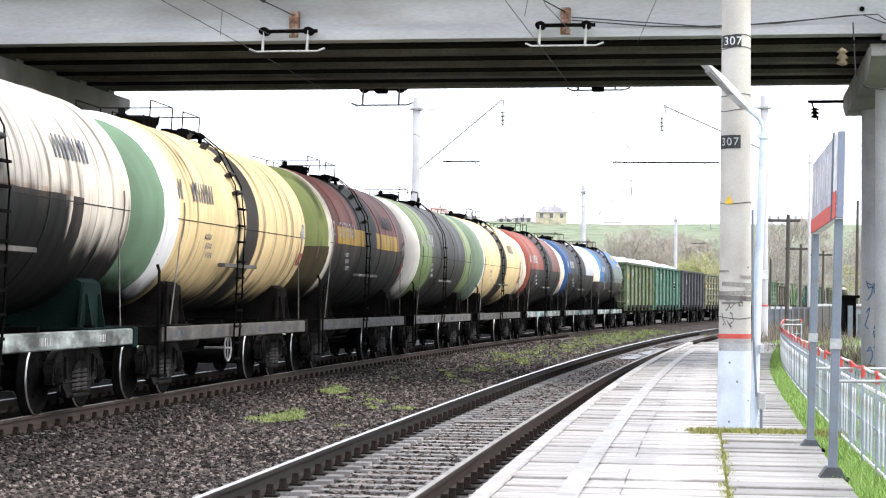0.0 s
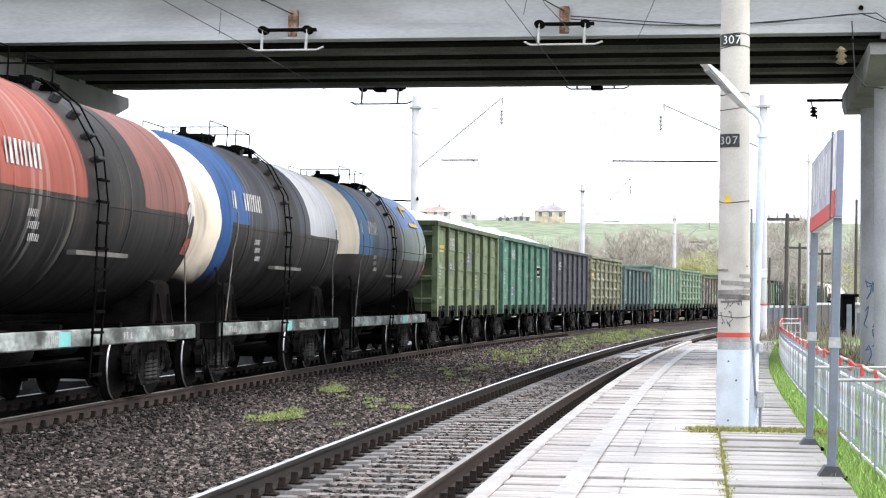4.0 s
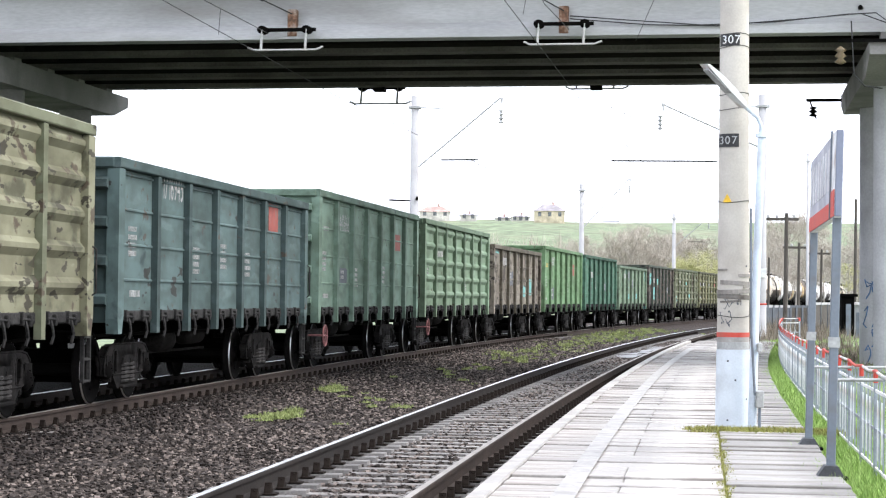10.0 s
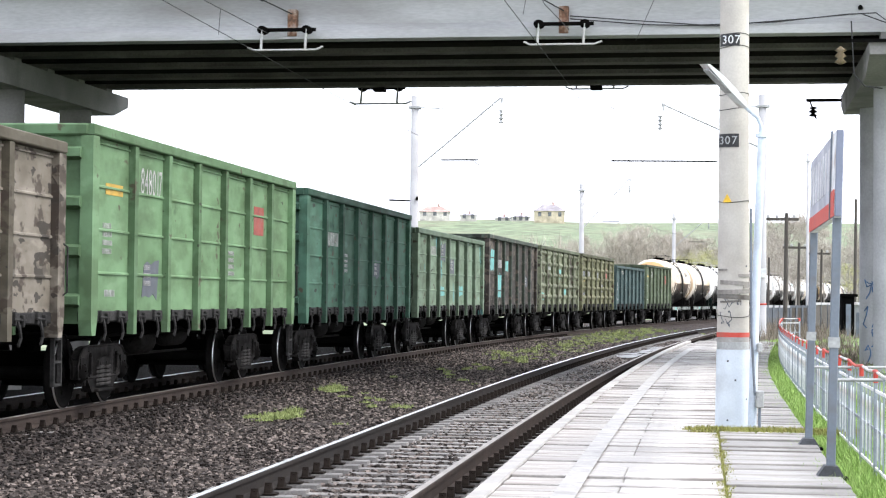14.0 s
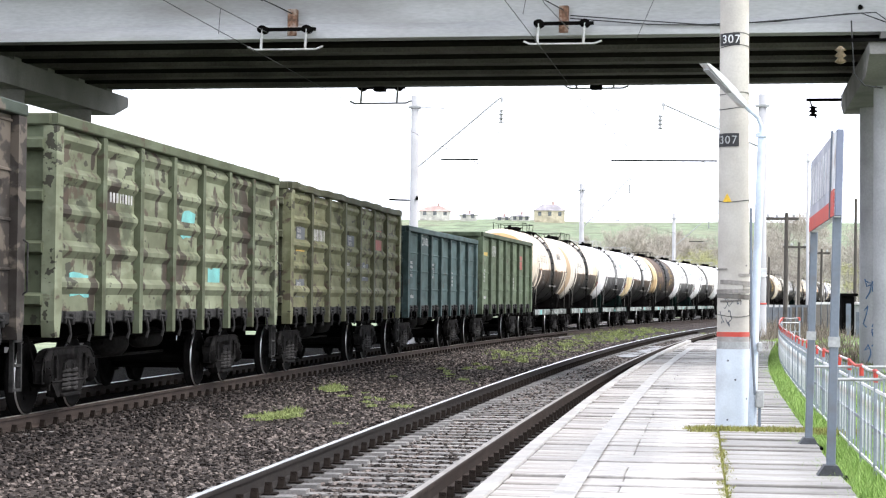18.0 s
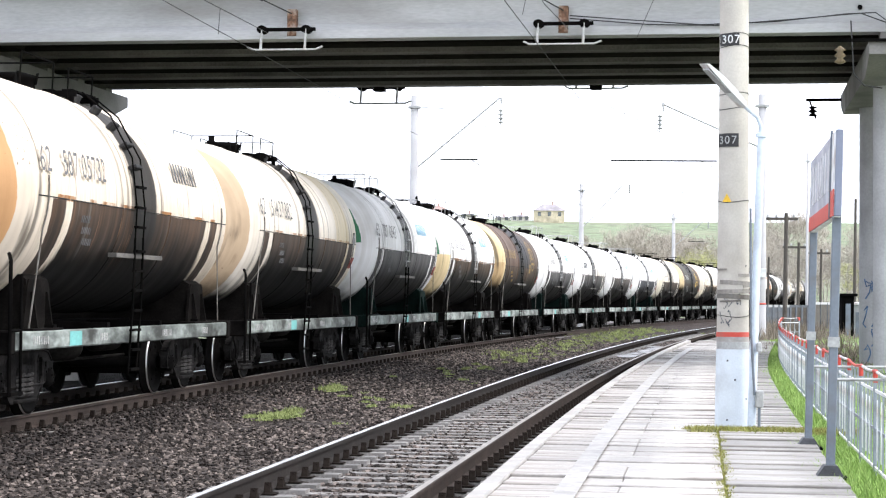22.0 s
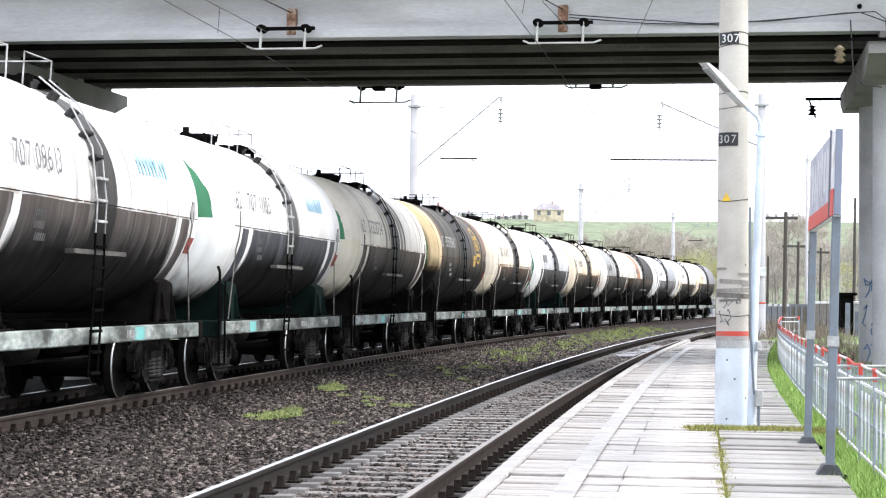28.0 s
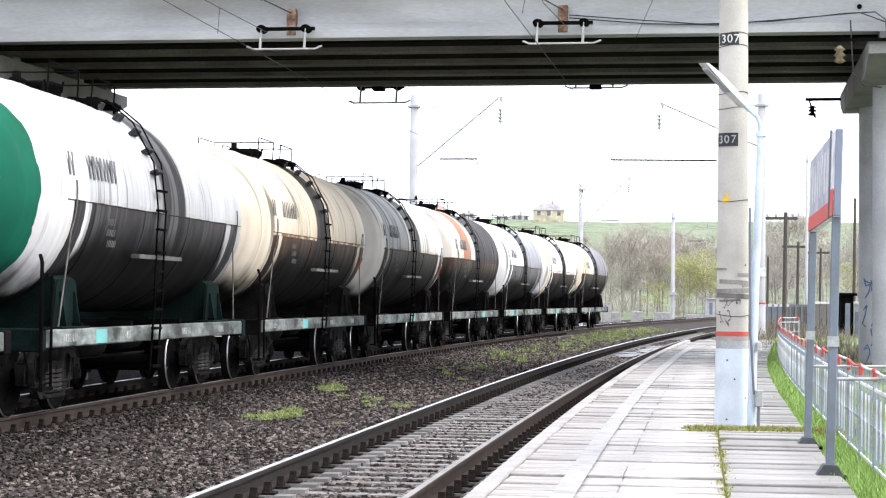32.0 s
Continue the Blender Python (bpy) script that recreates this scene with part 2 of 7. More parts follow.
def bulk(name, verts, faces, material, label, category="", kind="stuff", smooth=False):
    """One mesh from arrays: many small loose pieces."""
    me = bpy.data.meshes.new(name)
    n, k = faces.shape
    me.vertices.add(len(verts))
    me.vertices.foreach_set("co", np.asarray(verts, np.float32).ravel())
    me.loops.add(n * k)
    me.loops.foreach_set("vertex_index", np.asarray(faces, np.int32).ravel())
    me.polygons.add(n)
    me.polygons.foreach_set("loop_start", np.arange(0, n * k, k, dtype=np.int32))
    me.polygons.foreach_set("use_smooth", np.full(n, smooth))
    me.materials.append(material)
    me.update(calc_edges=True)
    return tagged(new(name, me), label, category, "", kind)


def islands(name, low, high, rough=0.9, hue=None, bump=0.3, grain=60):
    """Material whose pieces differ from one another."""
    m = bpy.data.materials.new(name)
    m.use_nodes = True
    n, l = m.node_tree.nodes, m.node_tree.links
    geo = n.new("ShaderNodeNewGeometry")
    r = n.new("ShaderNodeValToRGB")
    e = r.color_ramp.elements
    e[0].color, e[1].color = (*low, 1), (*high, 1)
    if hue:
        e.new(0.55).color = (*hue, 1)
    l.new(geo.outputs["Random Per Island"], r.inputs["Fac"])
    co = n.new("ShaderNodeTexCoord")
    t = n.new("ShaderNodeTexNoise")
    t.inputs["Scale"].default_value = grain
    l.new(co.outputs["Object"], t.inputs["Vector"])
    v = n.new("ShaderNodeMix")
    v.data_type, v.blend_type = "RGBA", "MULTIPLY"
    v.inputs["Factor"].default_value = 0.7
    l.new(r.outputs["Color"], v.inputs["A"])
    l.new(t.outputs["Fac"], v.inputs["B"])
    br = n.new("ShaderNodeMix")
    br.data_type, br.blend_type = "RGBA", "MULTIPLY"
    br.inputs["Factor"].default_value = 1.0
    br.inputs["B"].default_value = (1.5, 1.5, 1.5, 1)
    l.new(v.outputs["Result"], br.inputs["A"])
    l.new(br.outputs["Result"], n["Principled BSDF"].inputs["Base Color"])
    n["Principled BSDF"].inputs["Roughness"].default_value = rough
    n["Principled BSDF"].inputs["Specular IOR Level"].default_value = 0.15
    return m


STONES = islands("ballast_stones", (0.012, 0.0097, 0.0087), (0.225, 0.188, 0.168), 0.8, hue=(0.046, 0.038, 0.0335), grain=25)
# Darker stones on the train side: its shade is put into the colour.
SHADED_STONES = islands("shaded_ballast_stones", (0.006, 0.0048, 0.0043), (0.105, 0.088, 0.08), 0.8, hue=(0.019, 0.0153, 0.0137), grain=25)
GRASS = islands("spring_grass", (0.16, 0.27, 0.06), (0.44, 0.58, 0.2), 0.7, hue=(0.27, 0.42, 0.11))
WEEDS = islands("yellowish_weeds", (0.15, 0.19, 0.07), (0.35, 0.39, 0.17), 0.8, hue=(0.23, 0.28, 0.1))
DRY_GRASS = islands("dry_grass", (0.2, 0.17, 0.06), (0.38, 0.36, 0.14), 0.8, hue=(0.24, 0.27, 0.07))
WILLOW = islands("fresh_willow_leaves", (0.27, 0.28, 0.125), (0.5, 0.49, 0.25), 0.7, hue=(0.4, 0.4, 0.18))
# Twigs paled for distance; the haze is put into their colour.
TWIGS = islands("haze_pale_twigs", (0.27, 0.245, 0.21), (0.55, 0.51, 0.45), 0.9, hue=(0.4, 0.365, 0.31))
BUSH = islands("dark_bush_twigs", (0.1, 0.082, 0.065), (0.32, 0.28, 0.23), 0.9, hue=(0.18, 0.15, 0.12))
# Far trunks get a paler copy of BARK, with haze in the colour.
TREE_BARK = surface("haze_pale_tree_bark", (0.3, 0.275, 0.24), 0.9, dark=0.6, light=1.3, patch=2, grain=12, bump=0.4)
FENCE_GREY = surface("grey_blue_fence_paint", (0.27, 0.31, 0.35), 0.5, dark=0.75, light=1.15, patch=5, grain=40, bump=0.05, stain=(0.12, 0.1, 0.09), stain_amount=0.5, stain_scale=6)
# Darker than PIER: shade on caps and left columns is put into it.
CAP_CONCRETE = surface("stained_shaded_concrete", (0.24, 0.232, 0.222), 0.85, dark=0.75, light=1.12, patch=0.9, grain=20, bump=0.15, stain=(0.1, 0.095, 0.09), stain_amount=0.6, stain_scale=0.8)
BARK = surface("bark", (0.075, 0.066, 0.058), 0.9, dark=0.5, light=1.4, patch=4, grain=30, bump=0.6, stretch=(3, 3, 0.6))
WET_CONCRETE = surface("wet_worn_concrete", (0.38, 0.36, 0.338), 0.46, dark=0.6, light=1.28, patch=1.6, grain=30, bump=0.2, depth=0.008, stain=(0.17, 0.148, 0.13), stain_amount=0.8, stain_scale=1.5, vary=0.2, stretch=(0.6, 1.4, 1))
LINE_WHITE = surface("worn_white_line", (0.38, 0.37, 0.356), 0.5, dark=0.55, light=1.15, patch=4, grain=30, bump=0.1, stain=(0.33, 0.31, 0.29), stain_amount=1.0, stain_scale=5)
GREY_SLAB = surface("damp_grey_concrete", (0.3, 0.29, 0.275), 0.5, dark=0.6, light=1.25, patch=1.6, grain=30, bump=0.2, depth=0.008, stain=(0.14, 0.125, 0.11), stain_amount=0.8, stain_scale=1.5, vary=0.2, stretch=(0.6, 1.4, 1))
SLEEPER_CONCRETE = surface("dusty_sleeper_concrete", (0.25, 0.238, 0.228), 0.85, dark=0.45, light=1.4, patch=3, grain=30, stain=(0.07, 0.055, 0.048), stain_amount=0.7, stain_scale=3, vary=0.3)
RAIL_DARK = surface("dark_left_rail", (0.03, 0.026, 0.024), 0.8, 0.1, dark=0.6, light=1.3, patch=3, grain=60, shine=0.15)
RAIL_DULL = surface("worn_rail_head", (0.3, 0.28, 0.26), 0.5, 0.7, dark=0.7, light=1.2, patch=2, grain=50, bump=0.05)
FASTENING = surface("rusty_fastening", (0.014, 0.0108, 0.009), 0.85, 0.0, shine=0.1, dark=0.6, light=1.5, patch=6, grain=40)
GIRDER = surface("weathered_girder_concrete", (0.48, 0.483, 0.488), 0.8, dark=0.78, light=1.1, patch=0.7, grain=18, bump=0.2, stain=(0.25, 0.235, 0.22), stain_amount=0.65, stain_scale=0.6, stretch=(0.35, 1, 1.6))
# Near-black concrete: the shade under the deck is put into this colour.
SHADED_SOFFIT = surface("shade_dark_concrete", (0.022, 0.0198, 0.018), 0.9, shine=0.03, dark=0.6, light=1.4, patch=0.7, grain=18, bump=0.15, stretch=(0.3, 1, 1.2))
PIER = surface("pier_concrete", (0.46, 0.462, 0.475), 0.8, dark=0.8, light=1.1, patch=0.9, grain=20, bump=0.15, stain=(0.24, 0.235, 0.23), stain_amount=0.5, stain_scale=0.8)
# Lighter copy for flange undersides: bounced light put into the colour.
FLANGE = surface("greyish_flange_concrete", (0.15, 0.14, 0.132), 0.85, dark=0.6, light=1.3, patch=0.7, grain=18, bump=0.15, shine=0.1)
GUARD_STEEL = surface("whitish_guard_bar", (0.6, 0.6, 0.58), 0.6, dark=0.6, light=1.1, patch=5, grain=30, stain=(0.25, 0.2, 0.16), stain_amount=0.6, stain_scale=5)
POLE = surface("cream_pole_concrete", (0.5, 0.475, 0.43), 0.75, dark=0.85, light=1.08, patch=2, grain=50, bump=0.2, stain=(0.33, 0.29, 0.25), stain_amount=0.5, stain_scale=1.8)
MAST = surface("pale_mast_concrete", (0.4, 0.4, 0.41), 0.8, dark=0.8, light=1.1, patch=1, grain=30, bump=0.1)
LIMEWASH = surface("bluish_limewash", (0.62, 0.68, 0.74), 0.7, dark=0.88, light=1.06, patch=4, grain=50, bump=0.2, stain=(0.3, 0.3, 0.3), stain_amount=0.35, stain_scale=3)
PALE_PAINT = surface("pale_blue_paint", (0.6, 0.68, 0.78), 0.45, dark=0.85, light=1.08, patch=3, grain=40, bump=0.05, stain=(0.35, 0.3, 0.26), stain_amount=0.3, stain_scale=4)
WHITE_PAINT = surface("chipped_white_paint", (0.72, 0.74, 0.75), 0.5, dark=0.8, light=1.08, patch=5, grain=40, bump=0.08, stain=(0.3, 0.2, 0.14), stain_amount=0.6, stain_scale=6)
RED_PAINT = surface("faded_red_paint", (0.6, 0.07, 0.05), 0.5, dark=0.75, light=1.1, patch=5, grain=40, bump=0.05, stain=(0.3, 0.12, 0.1), stain_amount=0.5, stain_scale=5)
GREY_PAINT = surface("grey_blue_paint", (0.16, 0.19, 0.23), 0.45, dark=0.8, light=1.1, patch=3, grain=40, bump=0.05, stain=(0.12, 0.1, 0.09), stain_amount=0.5, stain_scale=5)
DARK_FOOT = surface("dark_weathered_foot", (0.07, 0.075, 0.085), 0.6, dark=0.5, light=1.4, patch=6, grain=40, bump=0.1)
SIGN_BLUE = surface("sign_blue_grey", (0.2, 0.225, 0.3), 0.4, dark=0.85, light=1.08, patch=2, grain=40, bump=0.02)
SIGN_FACE = surface("faded_grey_sign_face", (0.36, 0.37, 0.43), 0.45, dark=0.75, light=1.15, patch=2, grain=30, bump=0.02, stain=(0.6, 0.6, 0.62), stain_amount=0.6, stain_scale=2.2)
RUSTY = surface("rusty_iron", (0.2, 0.11, 0.07), 0.8, 0.0, dark=0.5, light=1.6, patch=5, grain=20, stain=(0.45, 0.42, 0.38), stain_amount=0.8, stain_scale=5)
RUSTY_WHITE = surface("rust_streaked_white_iron", (0.5, 0.49, 0.46), 0.7, dark=0.6, light=1.1, patch=4, grain=30, stain=(0.25, 0.13, 0.07), stain_amount=0.9, stain_scale=5)
GALVANISED = surface("galvanised_iron", (0.45, 0.46, 0.46), 0.5, 0.4, dark=0.7, light=1.1, patch=5, grain=40, bump=0.05)
SPRAY_BLUE = surface("blue_spray_paint", (0.08, 0.16, 0.3), 0.6, dark=0.7, light=1.2, patch=4, grain=30, bump=0)
WIRE = surface("dark_wire", (0.05, 0.05, 0.05), 0.5, 0.5, bump=0)
GLASS_INSULATOR = surface("brown_porcelain", (0.16, 0.12, 0.07), 0.25, dark=0.8, patch=5, bump=0)
PORCELAIN = surface("grey_porcelain", (0.35, 0.36, 0.36), 0.25, dark=0.8, patch=5, bump=0)
BLACK_PLATE = surface("black_number_plate", (0.02, 0.02, 0.022), 0.5, bump=0.05)
YELLOW_SIGN = surface("yellow_warning_plate", (0.8, 0.5, 0.04), 0.5, bump=0.02)
LETTER_WHITE = surface("faded_white_letter", (0.62, 0.62, 0.64), 0.5, dark=0.7, light=1.1, patch=3, grain=30, bump=0)
# WALL_YELLOW and ROOF_RED are paled as well, with haze in the colour.
WALL_YELLOW = surface("yellow_house_plaster", (0.55, 0.49, 0.36), 0.8, patch=0.5, grain=5, bump=0.05)
WALL_PALE = surface("pale_house_plaster", (0.6, 0.58, 0.53), 0.8, patch=0.5, grain=5, bump=0.05)
ROOF_MAUVE = surface("mauve_metal_roof", (0.3, 0.28, 0.3), 0.6, patch=0.5, grain=5, bump=0.05)
ROOF_RED = surface("pinkish_roof_tiles", (0.42, 0.3, 0.27), 0.7, patch=0.5, grain=5, bump=0.05)
DARK_PANE = surface("dark_window_pane", (0.14, 0.15, 0.16), 0.15, bump=0)


# ---------- ground ----------
def across(track, x, y):
    i = int(np.argmin((track[0] - x) ** 2 + (track[1] - y) ** 2))
    return (x - track[0][i]) * math.cos(track[2][i]) - (y - track[1][i]) * math.sin(track[2][i])


def smooth(a, b, v):
    t = min(1.0, max(0.0, (v - a) / (b - a)))
    return t * t * (3 - 2 * t)


def ground_height(x, y):
    d = across(NEAR_TRACK, x, y)
    near = -0.85 + (0.9 + 0.05 * noise.noise((x * 0.3, y * 0.3, 0))) * smooth(2.2, 3.4, d) * (1 - smooth(150, 230, y))
    hill = smooth(290, 640, y + 30 * noise.noise((x * 0.006, y * 0.006, 3))) * (27.0 + 1.2 * noise.noise((x * 0.012, 1, 5)))
    rough = 0.8 * noise.noise((x * 0.03, y * 0.03, 7)) * smooth(230, 330, y)
    return near + hill + rough - smooth(700, 1800, y) * 10


def ground():
    xs = sorted({*np.arange(-24, 40, 1.0), *np.arange(-140, 240, 10.0), *np.arange(-3000, 3001, 200.0)})
    ys = sorted({*np.arange(-20, 130, 1.5), *np.arange(-60, 760, 12.0), *np.arange(-1400, 4400, 200.0)})
    vs = [(x, y, ground_height(x, y)) for y in ys for x in xs]
    w = len(xs)
    fs = [(j * w + i, j * w + i + 1, (j + 1) * w + i + 1, (j + 1) * w + i) for j in range(len(ys) - 1) for i in range(w - 1)]
    return solid("ground", Form().add(vs, fs, True), EARTH, "uneven grassy ground rising to a green hill", kind="structure")


ground()


def bed_height(s, side):
    """Top of the ballast: side 0 is the far track, gap the near one."""
    a = abs(side)
    z = -0.235
    if abs(side) < 1.5:
        z += 0.04
    if side > 5.1:
        z -= 0.015
    if 1.5 < side < 4.9:
        z += 0.02 - 0.1 * math.sin((side - 1.5) / 3.4 * math.pi)
    if side < -1.9:
        z -= 0.45 * smooth(-1.9, -3.2, side)
    return z + 0.025 * noise.noise((side * 0.9, s * 0.5, 0))


def gap_at(s):
    """Distance between the two tracks."""
    p, a = on_track(FAR_TRACK, s)
    i = int(np.argmin((NEAR_TRACK[0] - p.x) ** 2 + (NEAR_TRACK[1] - p.y) ** 2))
    return (NEAR_TRACK[0][i] - p.x) * math.cos(a) - (NEAR_TRACK[1][i] - p.y) * math.sin(a)


def ballast_bed():
    f = Form()
    vs, fs = [], []
    stations = [*np.arange(-110, -20, 6.0), *np.arange(-20, 60, 0.8), *np.arange(60, 460, 4.0)]
    n = 44
    for s in stations:
        right = gap_at(s) + 1.42
        for k in range(n + 1):
            side = -14 + k / 10 * 10.8 if k <= 10 else -3.2 + (right + 3.2) * (k - 10) / (n - 10)
            p, _ = on_track(FAR_TRACK, s, side)
            vs.append((p.x, p.y, bed_height(s, side) if k < n else -0.26))
    for j in range(len(stations) - 1):
        for k in range(n):
            fs.append((j * (n + 1) + k, j * (n + 1) + k + 1, (j + 1) * (n + 1) + k + 1, (j + 1) * (n + 1) + k))
    return solid("ballast", f.add(vs, fs, True), BALLAST, "brown-grey crushed stone ballast under both tracks", kind="structure")


ballast_bed()


# Black sheet laid over the ballast: shade beneath and behind the train, painted.
SHADE_BLACK = surface("shade_black_ballast", (0.004, 0.0038, 0.0036), 0.9, shine=0.01, dark=0.4, light=1.6, patch=7, grain=26, bump=1.0, depth=0.05)
shade_bed = Form()
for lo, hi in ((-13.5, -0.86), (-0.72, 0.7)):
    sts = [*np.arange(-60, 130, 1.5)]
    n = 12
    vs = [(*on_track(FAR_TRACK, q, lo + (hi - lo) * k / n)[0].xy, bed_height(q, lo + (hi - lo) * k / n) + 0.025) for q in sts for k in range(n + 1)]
    shade_bed.add(vs, [(j * (n + 1) + k, j * (n + 1) + k + 1, (j + 1) * (n + 1) + k + 1, (j + 1) * (n + 1) + k) for j in range(len(sts) - 1) for k in range(n)], True)
solid("oily_ballast", shade_bed, SHADE_BLACK, "black ballast sheet, painted shade under and beyond the train", kind="structure")


def loose_stones():
    rnd = np.random.RandomState(4)
    n = 74000
    t = rnd.rand(n)
    s = -17 + 75 * t ** 1.9
    side = 0.88 + (6.37 + 1.45 - 0.88) * rnd.rand(n)
    x = np.interp(s, S_GRID, FAR_TRACK[0]) + side * np.cos(np.interp(s, S_GRID, FAR_TRACK[2]))
    y = np.interp(s, S_GRID, FAR_TRACK[1]) - side * np.sin(np.interp(s, S_GRID, FAR_TRACK[2]))
    z = np.full(n, -0.235)
    mid = (side > 1.5) & (side < 4.9)
    z[np.abs(side) < 1.5] += 0.04
    z[mid] += 0.02 - 0.1 * np.sin((side[mid] - 1.5) / 3.4 * np.pi)
    z[side > 5.1] -= 0.012
    size = rnd.uniform(0.0105, 0.0255, n) * (1 + 0.6 * np.clip(s, 0, 60) / 60)
    cube = np.array([(a, b, c) for a in (-1, 1) for b in (-1, 1) for c in (-1, 1)], float)
    quads = np.array([(0, 1, 3, 2), (4, 6, 7, 5), (0, 4, 5, 1), (2, 3, 7, 6), (0, 2, 6, 4), (1, 5, 7, 3)])
    v = cube[None] * (0.55 + 0.6 * rnd.rand(n, 8, 3)) * size[:, None, None]
    ang = rnd.rand(n) * 6.28
    tip = rnd.uniform(-0.8, 0.8, n)
    c, d = np.cos(ang)[:, None], np.sin(ang)[:, None]
    c2, d2 = np.cos(tip)[:, None], np.sin(tip)[:, None]
    vy, vz = v[..., 1] * c2 - v[..., 2] * d2, v[..., 1] * d2 + v[..., 2] * c2
    vx, vy = v[..., 0] * c - vy * d, v[..., 0] * d + vy * c
    out = np.stack([vx + x[:, None], vy + y[:, None], vz * 0.8 + (z + size * 0.35)[:, None]], -1).reshape(-1, 3)
    out = out.reshape(n, 8, 3)
    # Stones towards the train take the shade-darkened material.
    shaded = side < 2.0 + 1.0 * rnd.rand(n) - 0.03 * (s + 17)
    for mask, material, text in ((~shaded, STONES, "loose angular brown and grey ballast stones"), (shaded, SHADED_STONES, "ballast stones beside the rail, darkened for the train's shade")):
        k = int(mask.sum())
        faces = (quads[None] + (np.arange(k) * 8)[:, None, None]).reshape(-1, 4)
        bulk("loose_stones", out[mask].reshape(-1, 3), faces, material, text)


loose_stones()

# ---------- tracks ----------
RAIL = [(-0.075, -0.18), (0.075, -0.18), (0.075, -0.165), (0.012, -0.14), (0.012, -0.045), (0.036, -0.035), (0.036, -0.006), (0.03, 0), (-0.03, 0), (-0.036, -0.006), (-0.036, -0.035), (-0.012, -0.045), (-0.012, -0.14), (-0.075, -0.165)]


def sleeper_form():
    f = Form()
    f.prism([(-0.14, -0.4), (0.14, -0.4), (0.1, -0.195), (-0.1, -0.195)], -1.35, -0.45, "x")
    f.prism([(-0.14, -0.4), (0.14, -0.4), (0.1, -0.195), (-0.1, -0.195)], 0.45, 1.35, "x")
    return f.prism([(-0.12, -0.4), (0.12, -0.4), (0.1, -0.225), (-0.1, -0.225)], -0.45, 0.45, "x")


def fastening_form():
    f = Form().box(-0.19, 0.19, -0.075, 0.075, -0.19, -0.172, 0.004)
    for e in (-1, 1):
        f.prism([(-0.055, -0.178), (0.055, -0.178), (0.01, -0.085), (-0.01, -0.085)], e * 0.11 - 0.03, e * 0.11 + 0.03)
        f.tube([(e * 0.115, 0, -0.17), (e * 0.115, 0, -0.085)], 0.014, 6)
        f.tube([(e * 0.115, 0, -0.125), (e * 0.115, 0, -0.1)], 0.026, 6)
    return f


def railway(name, track, label, s_from, s_to):
    tr = thing(name, label, "railway track", kind="structure")
    for side in (-0.796, 0.796):
        st = [*stretch(track, -110, -24, 6, side), *stretch(track, -23, 60, 1, side), *stretch(track, 62, 460, 4, side)]
        part("rail", Form().sweep(RAIL, st), RAIL_DARK if side < 0 else RAIL_SIDE, tr)
        dull = side > 0
        part("running_surface", Form().sweep([(-0.029, 0.0005), (0.029, 0.0005), (0.022, 0.003), (-0.022, 0.003)], st), RAIL_DULL if dull else RAIL_TOP, tr, "worn steel top of the rail")
    near, rest = [], []
    for k in range(int((s_to - s_from) / 0.545)):
        p, a = on_track(track, s_from + k * 0.545)
        m = Matrix.Translation(p) @ Matrix.Rotation(-a, 4, "Z")
        sl = piece("sleeper", "sleeper", sleeper_form, SLEEPER_CONCRETE, tr, m=m @ pose(0, random.uniform(-0.02, 0.02), 0, 0, 0, random.uniform(-0.6, 0.6)))
        (near if k < 140 else rest).append(m)
    for m in near:
        for side in (-0.796, 0.796):
            piece("fastening", "fastening", fastening_form, FASTENING, tr, m=m @ pose(side, 0, 0))
    base = shape("fastening", fastening_form)
    fv = np.array([v.co for v in base.vertices])
    ff = [tuple(p.vertices) for p in base.polygons]
    f = Form()
    for m in rest:
        for side in (-0.796, 0.796):
            mm = m @ pose(side, 0, 0)
            f.add([mm @ Vector(v) for v in fv], ff)
    if rest:
        tagged(part("far_fastenings", f, FASTENING, tr), kind="stuff")
    return tr


SHAPES = {}


def shape(key, build):
    """One mesh for all alike pieces."""
    if key not in SHAPES:
        SHAPES[key] = orient(build().mesh(key, BLACK_STEEL))
    return SHAPES[key]


def piece(name, key, build, material, parent, label="", m=None):
    ob = part(name, shape(key, build), None, parent, label, m)
    ob.material_slots[0].link = "OBJECT"
    ob.material_slots[0].material = material
    return ob


railway("track_1", FAR_TRACK, "railway track of the passing goods train", -19, 66)
railway("track_2", NEAR_TRACK, "empty railway track along the platform edge", -21, 75)


WATER = surface("shallow_puddle_water", (0.1, 0.1, 0.1), 0.25, dark=0.9, light=1.05, patch=1, grain=6, bump=0.05, depth=0.01)
pud = Form()
rq = random.Random(6)
for q in range(14):
    sc, half, mid = 30.5 + q * 1.05 + rq.uniform(-0.3, 0.3), rq.uniform(0.3, 0.75), rq.uniform(-0.25, 0.25)
    ring = []
    for k in range(14):
        a = k * math.pi / 7
        r = 1 + 0.25 * math.sin(3 * a + sc) + rq.uniform(-0.2, 0.2)
        ring.append((*on_track(NEAR_TRACK, sc + half * r * math.sin(a), mid + 0.3 * r * math.cos(a))[0].xy, -0.188))
    pud.add([*ring, (*on_track(NEAR_TRACK, sc, mid)[0].xy, -0.188)], [(k, (k + 1) % 14, 14) for k in range(14)])
solid("puddle", pud, WATER, "shallow rain puddle between the rails", kind="structure")
for sc in (-2.2, 11.2):
    a, b = on_track(NEAR_TRACK, sc, -0.45, -0.17)[0], on_track(NEAR_TRACK, sc + 0.2, 0.55, -0.17)[0]
    solid("drain_pipe", Form().tube([a, (a + b) / 2, b], 0.013, 8), RAIL_DULL, "thin grey pipe lying across the sleepers", "pipe")


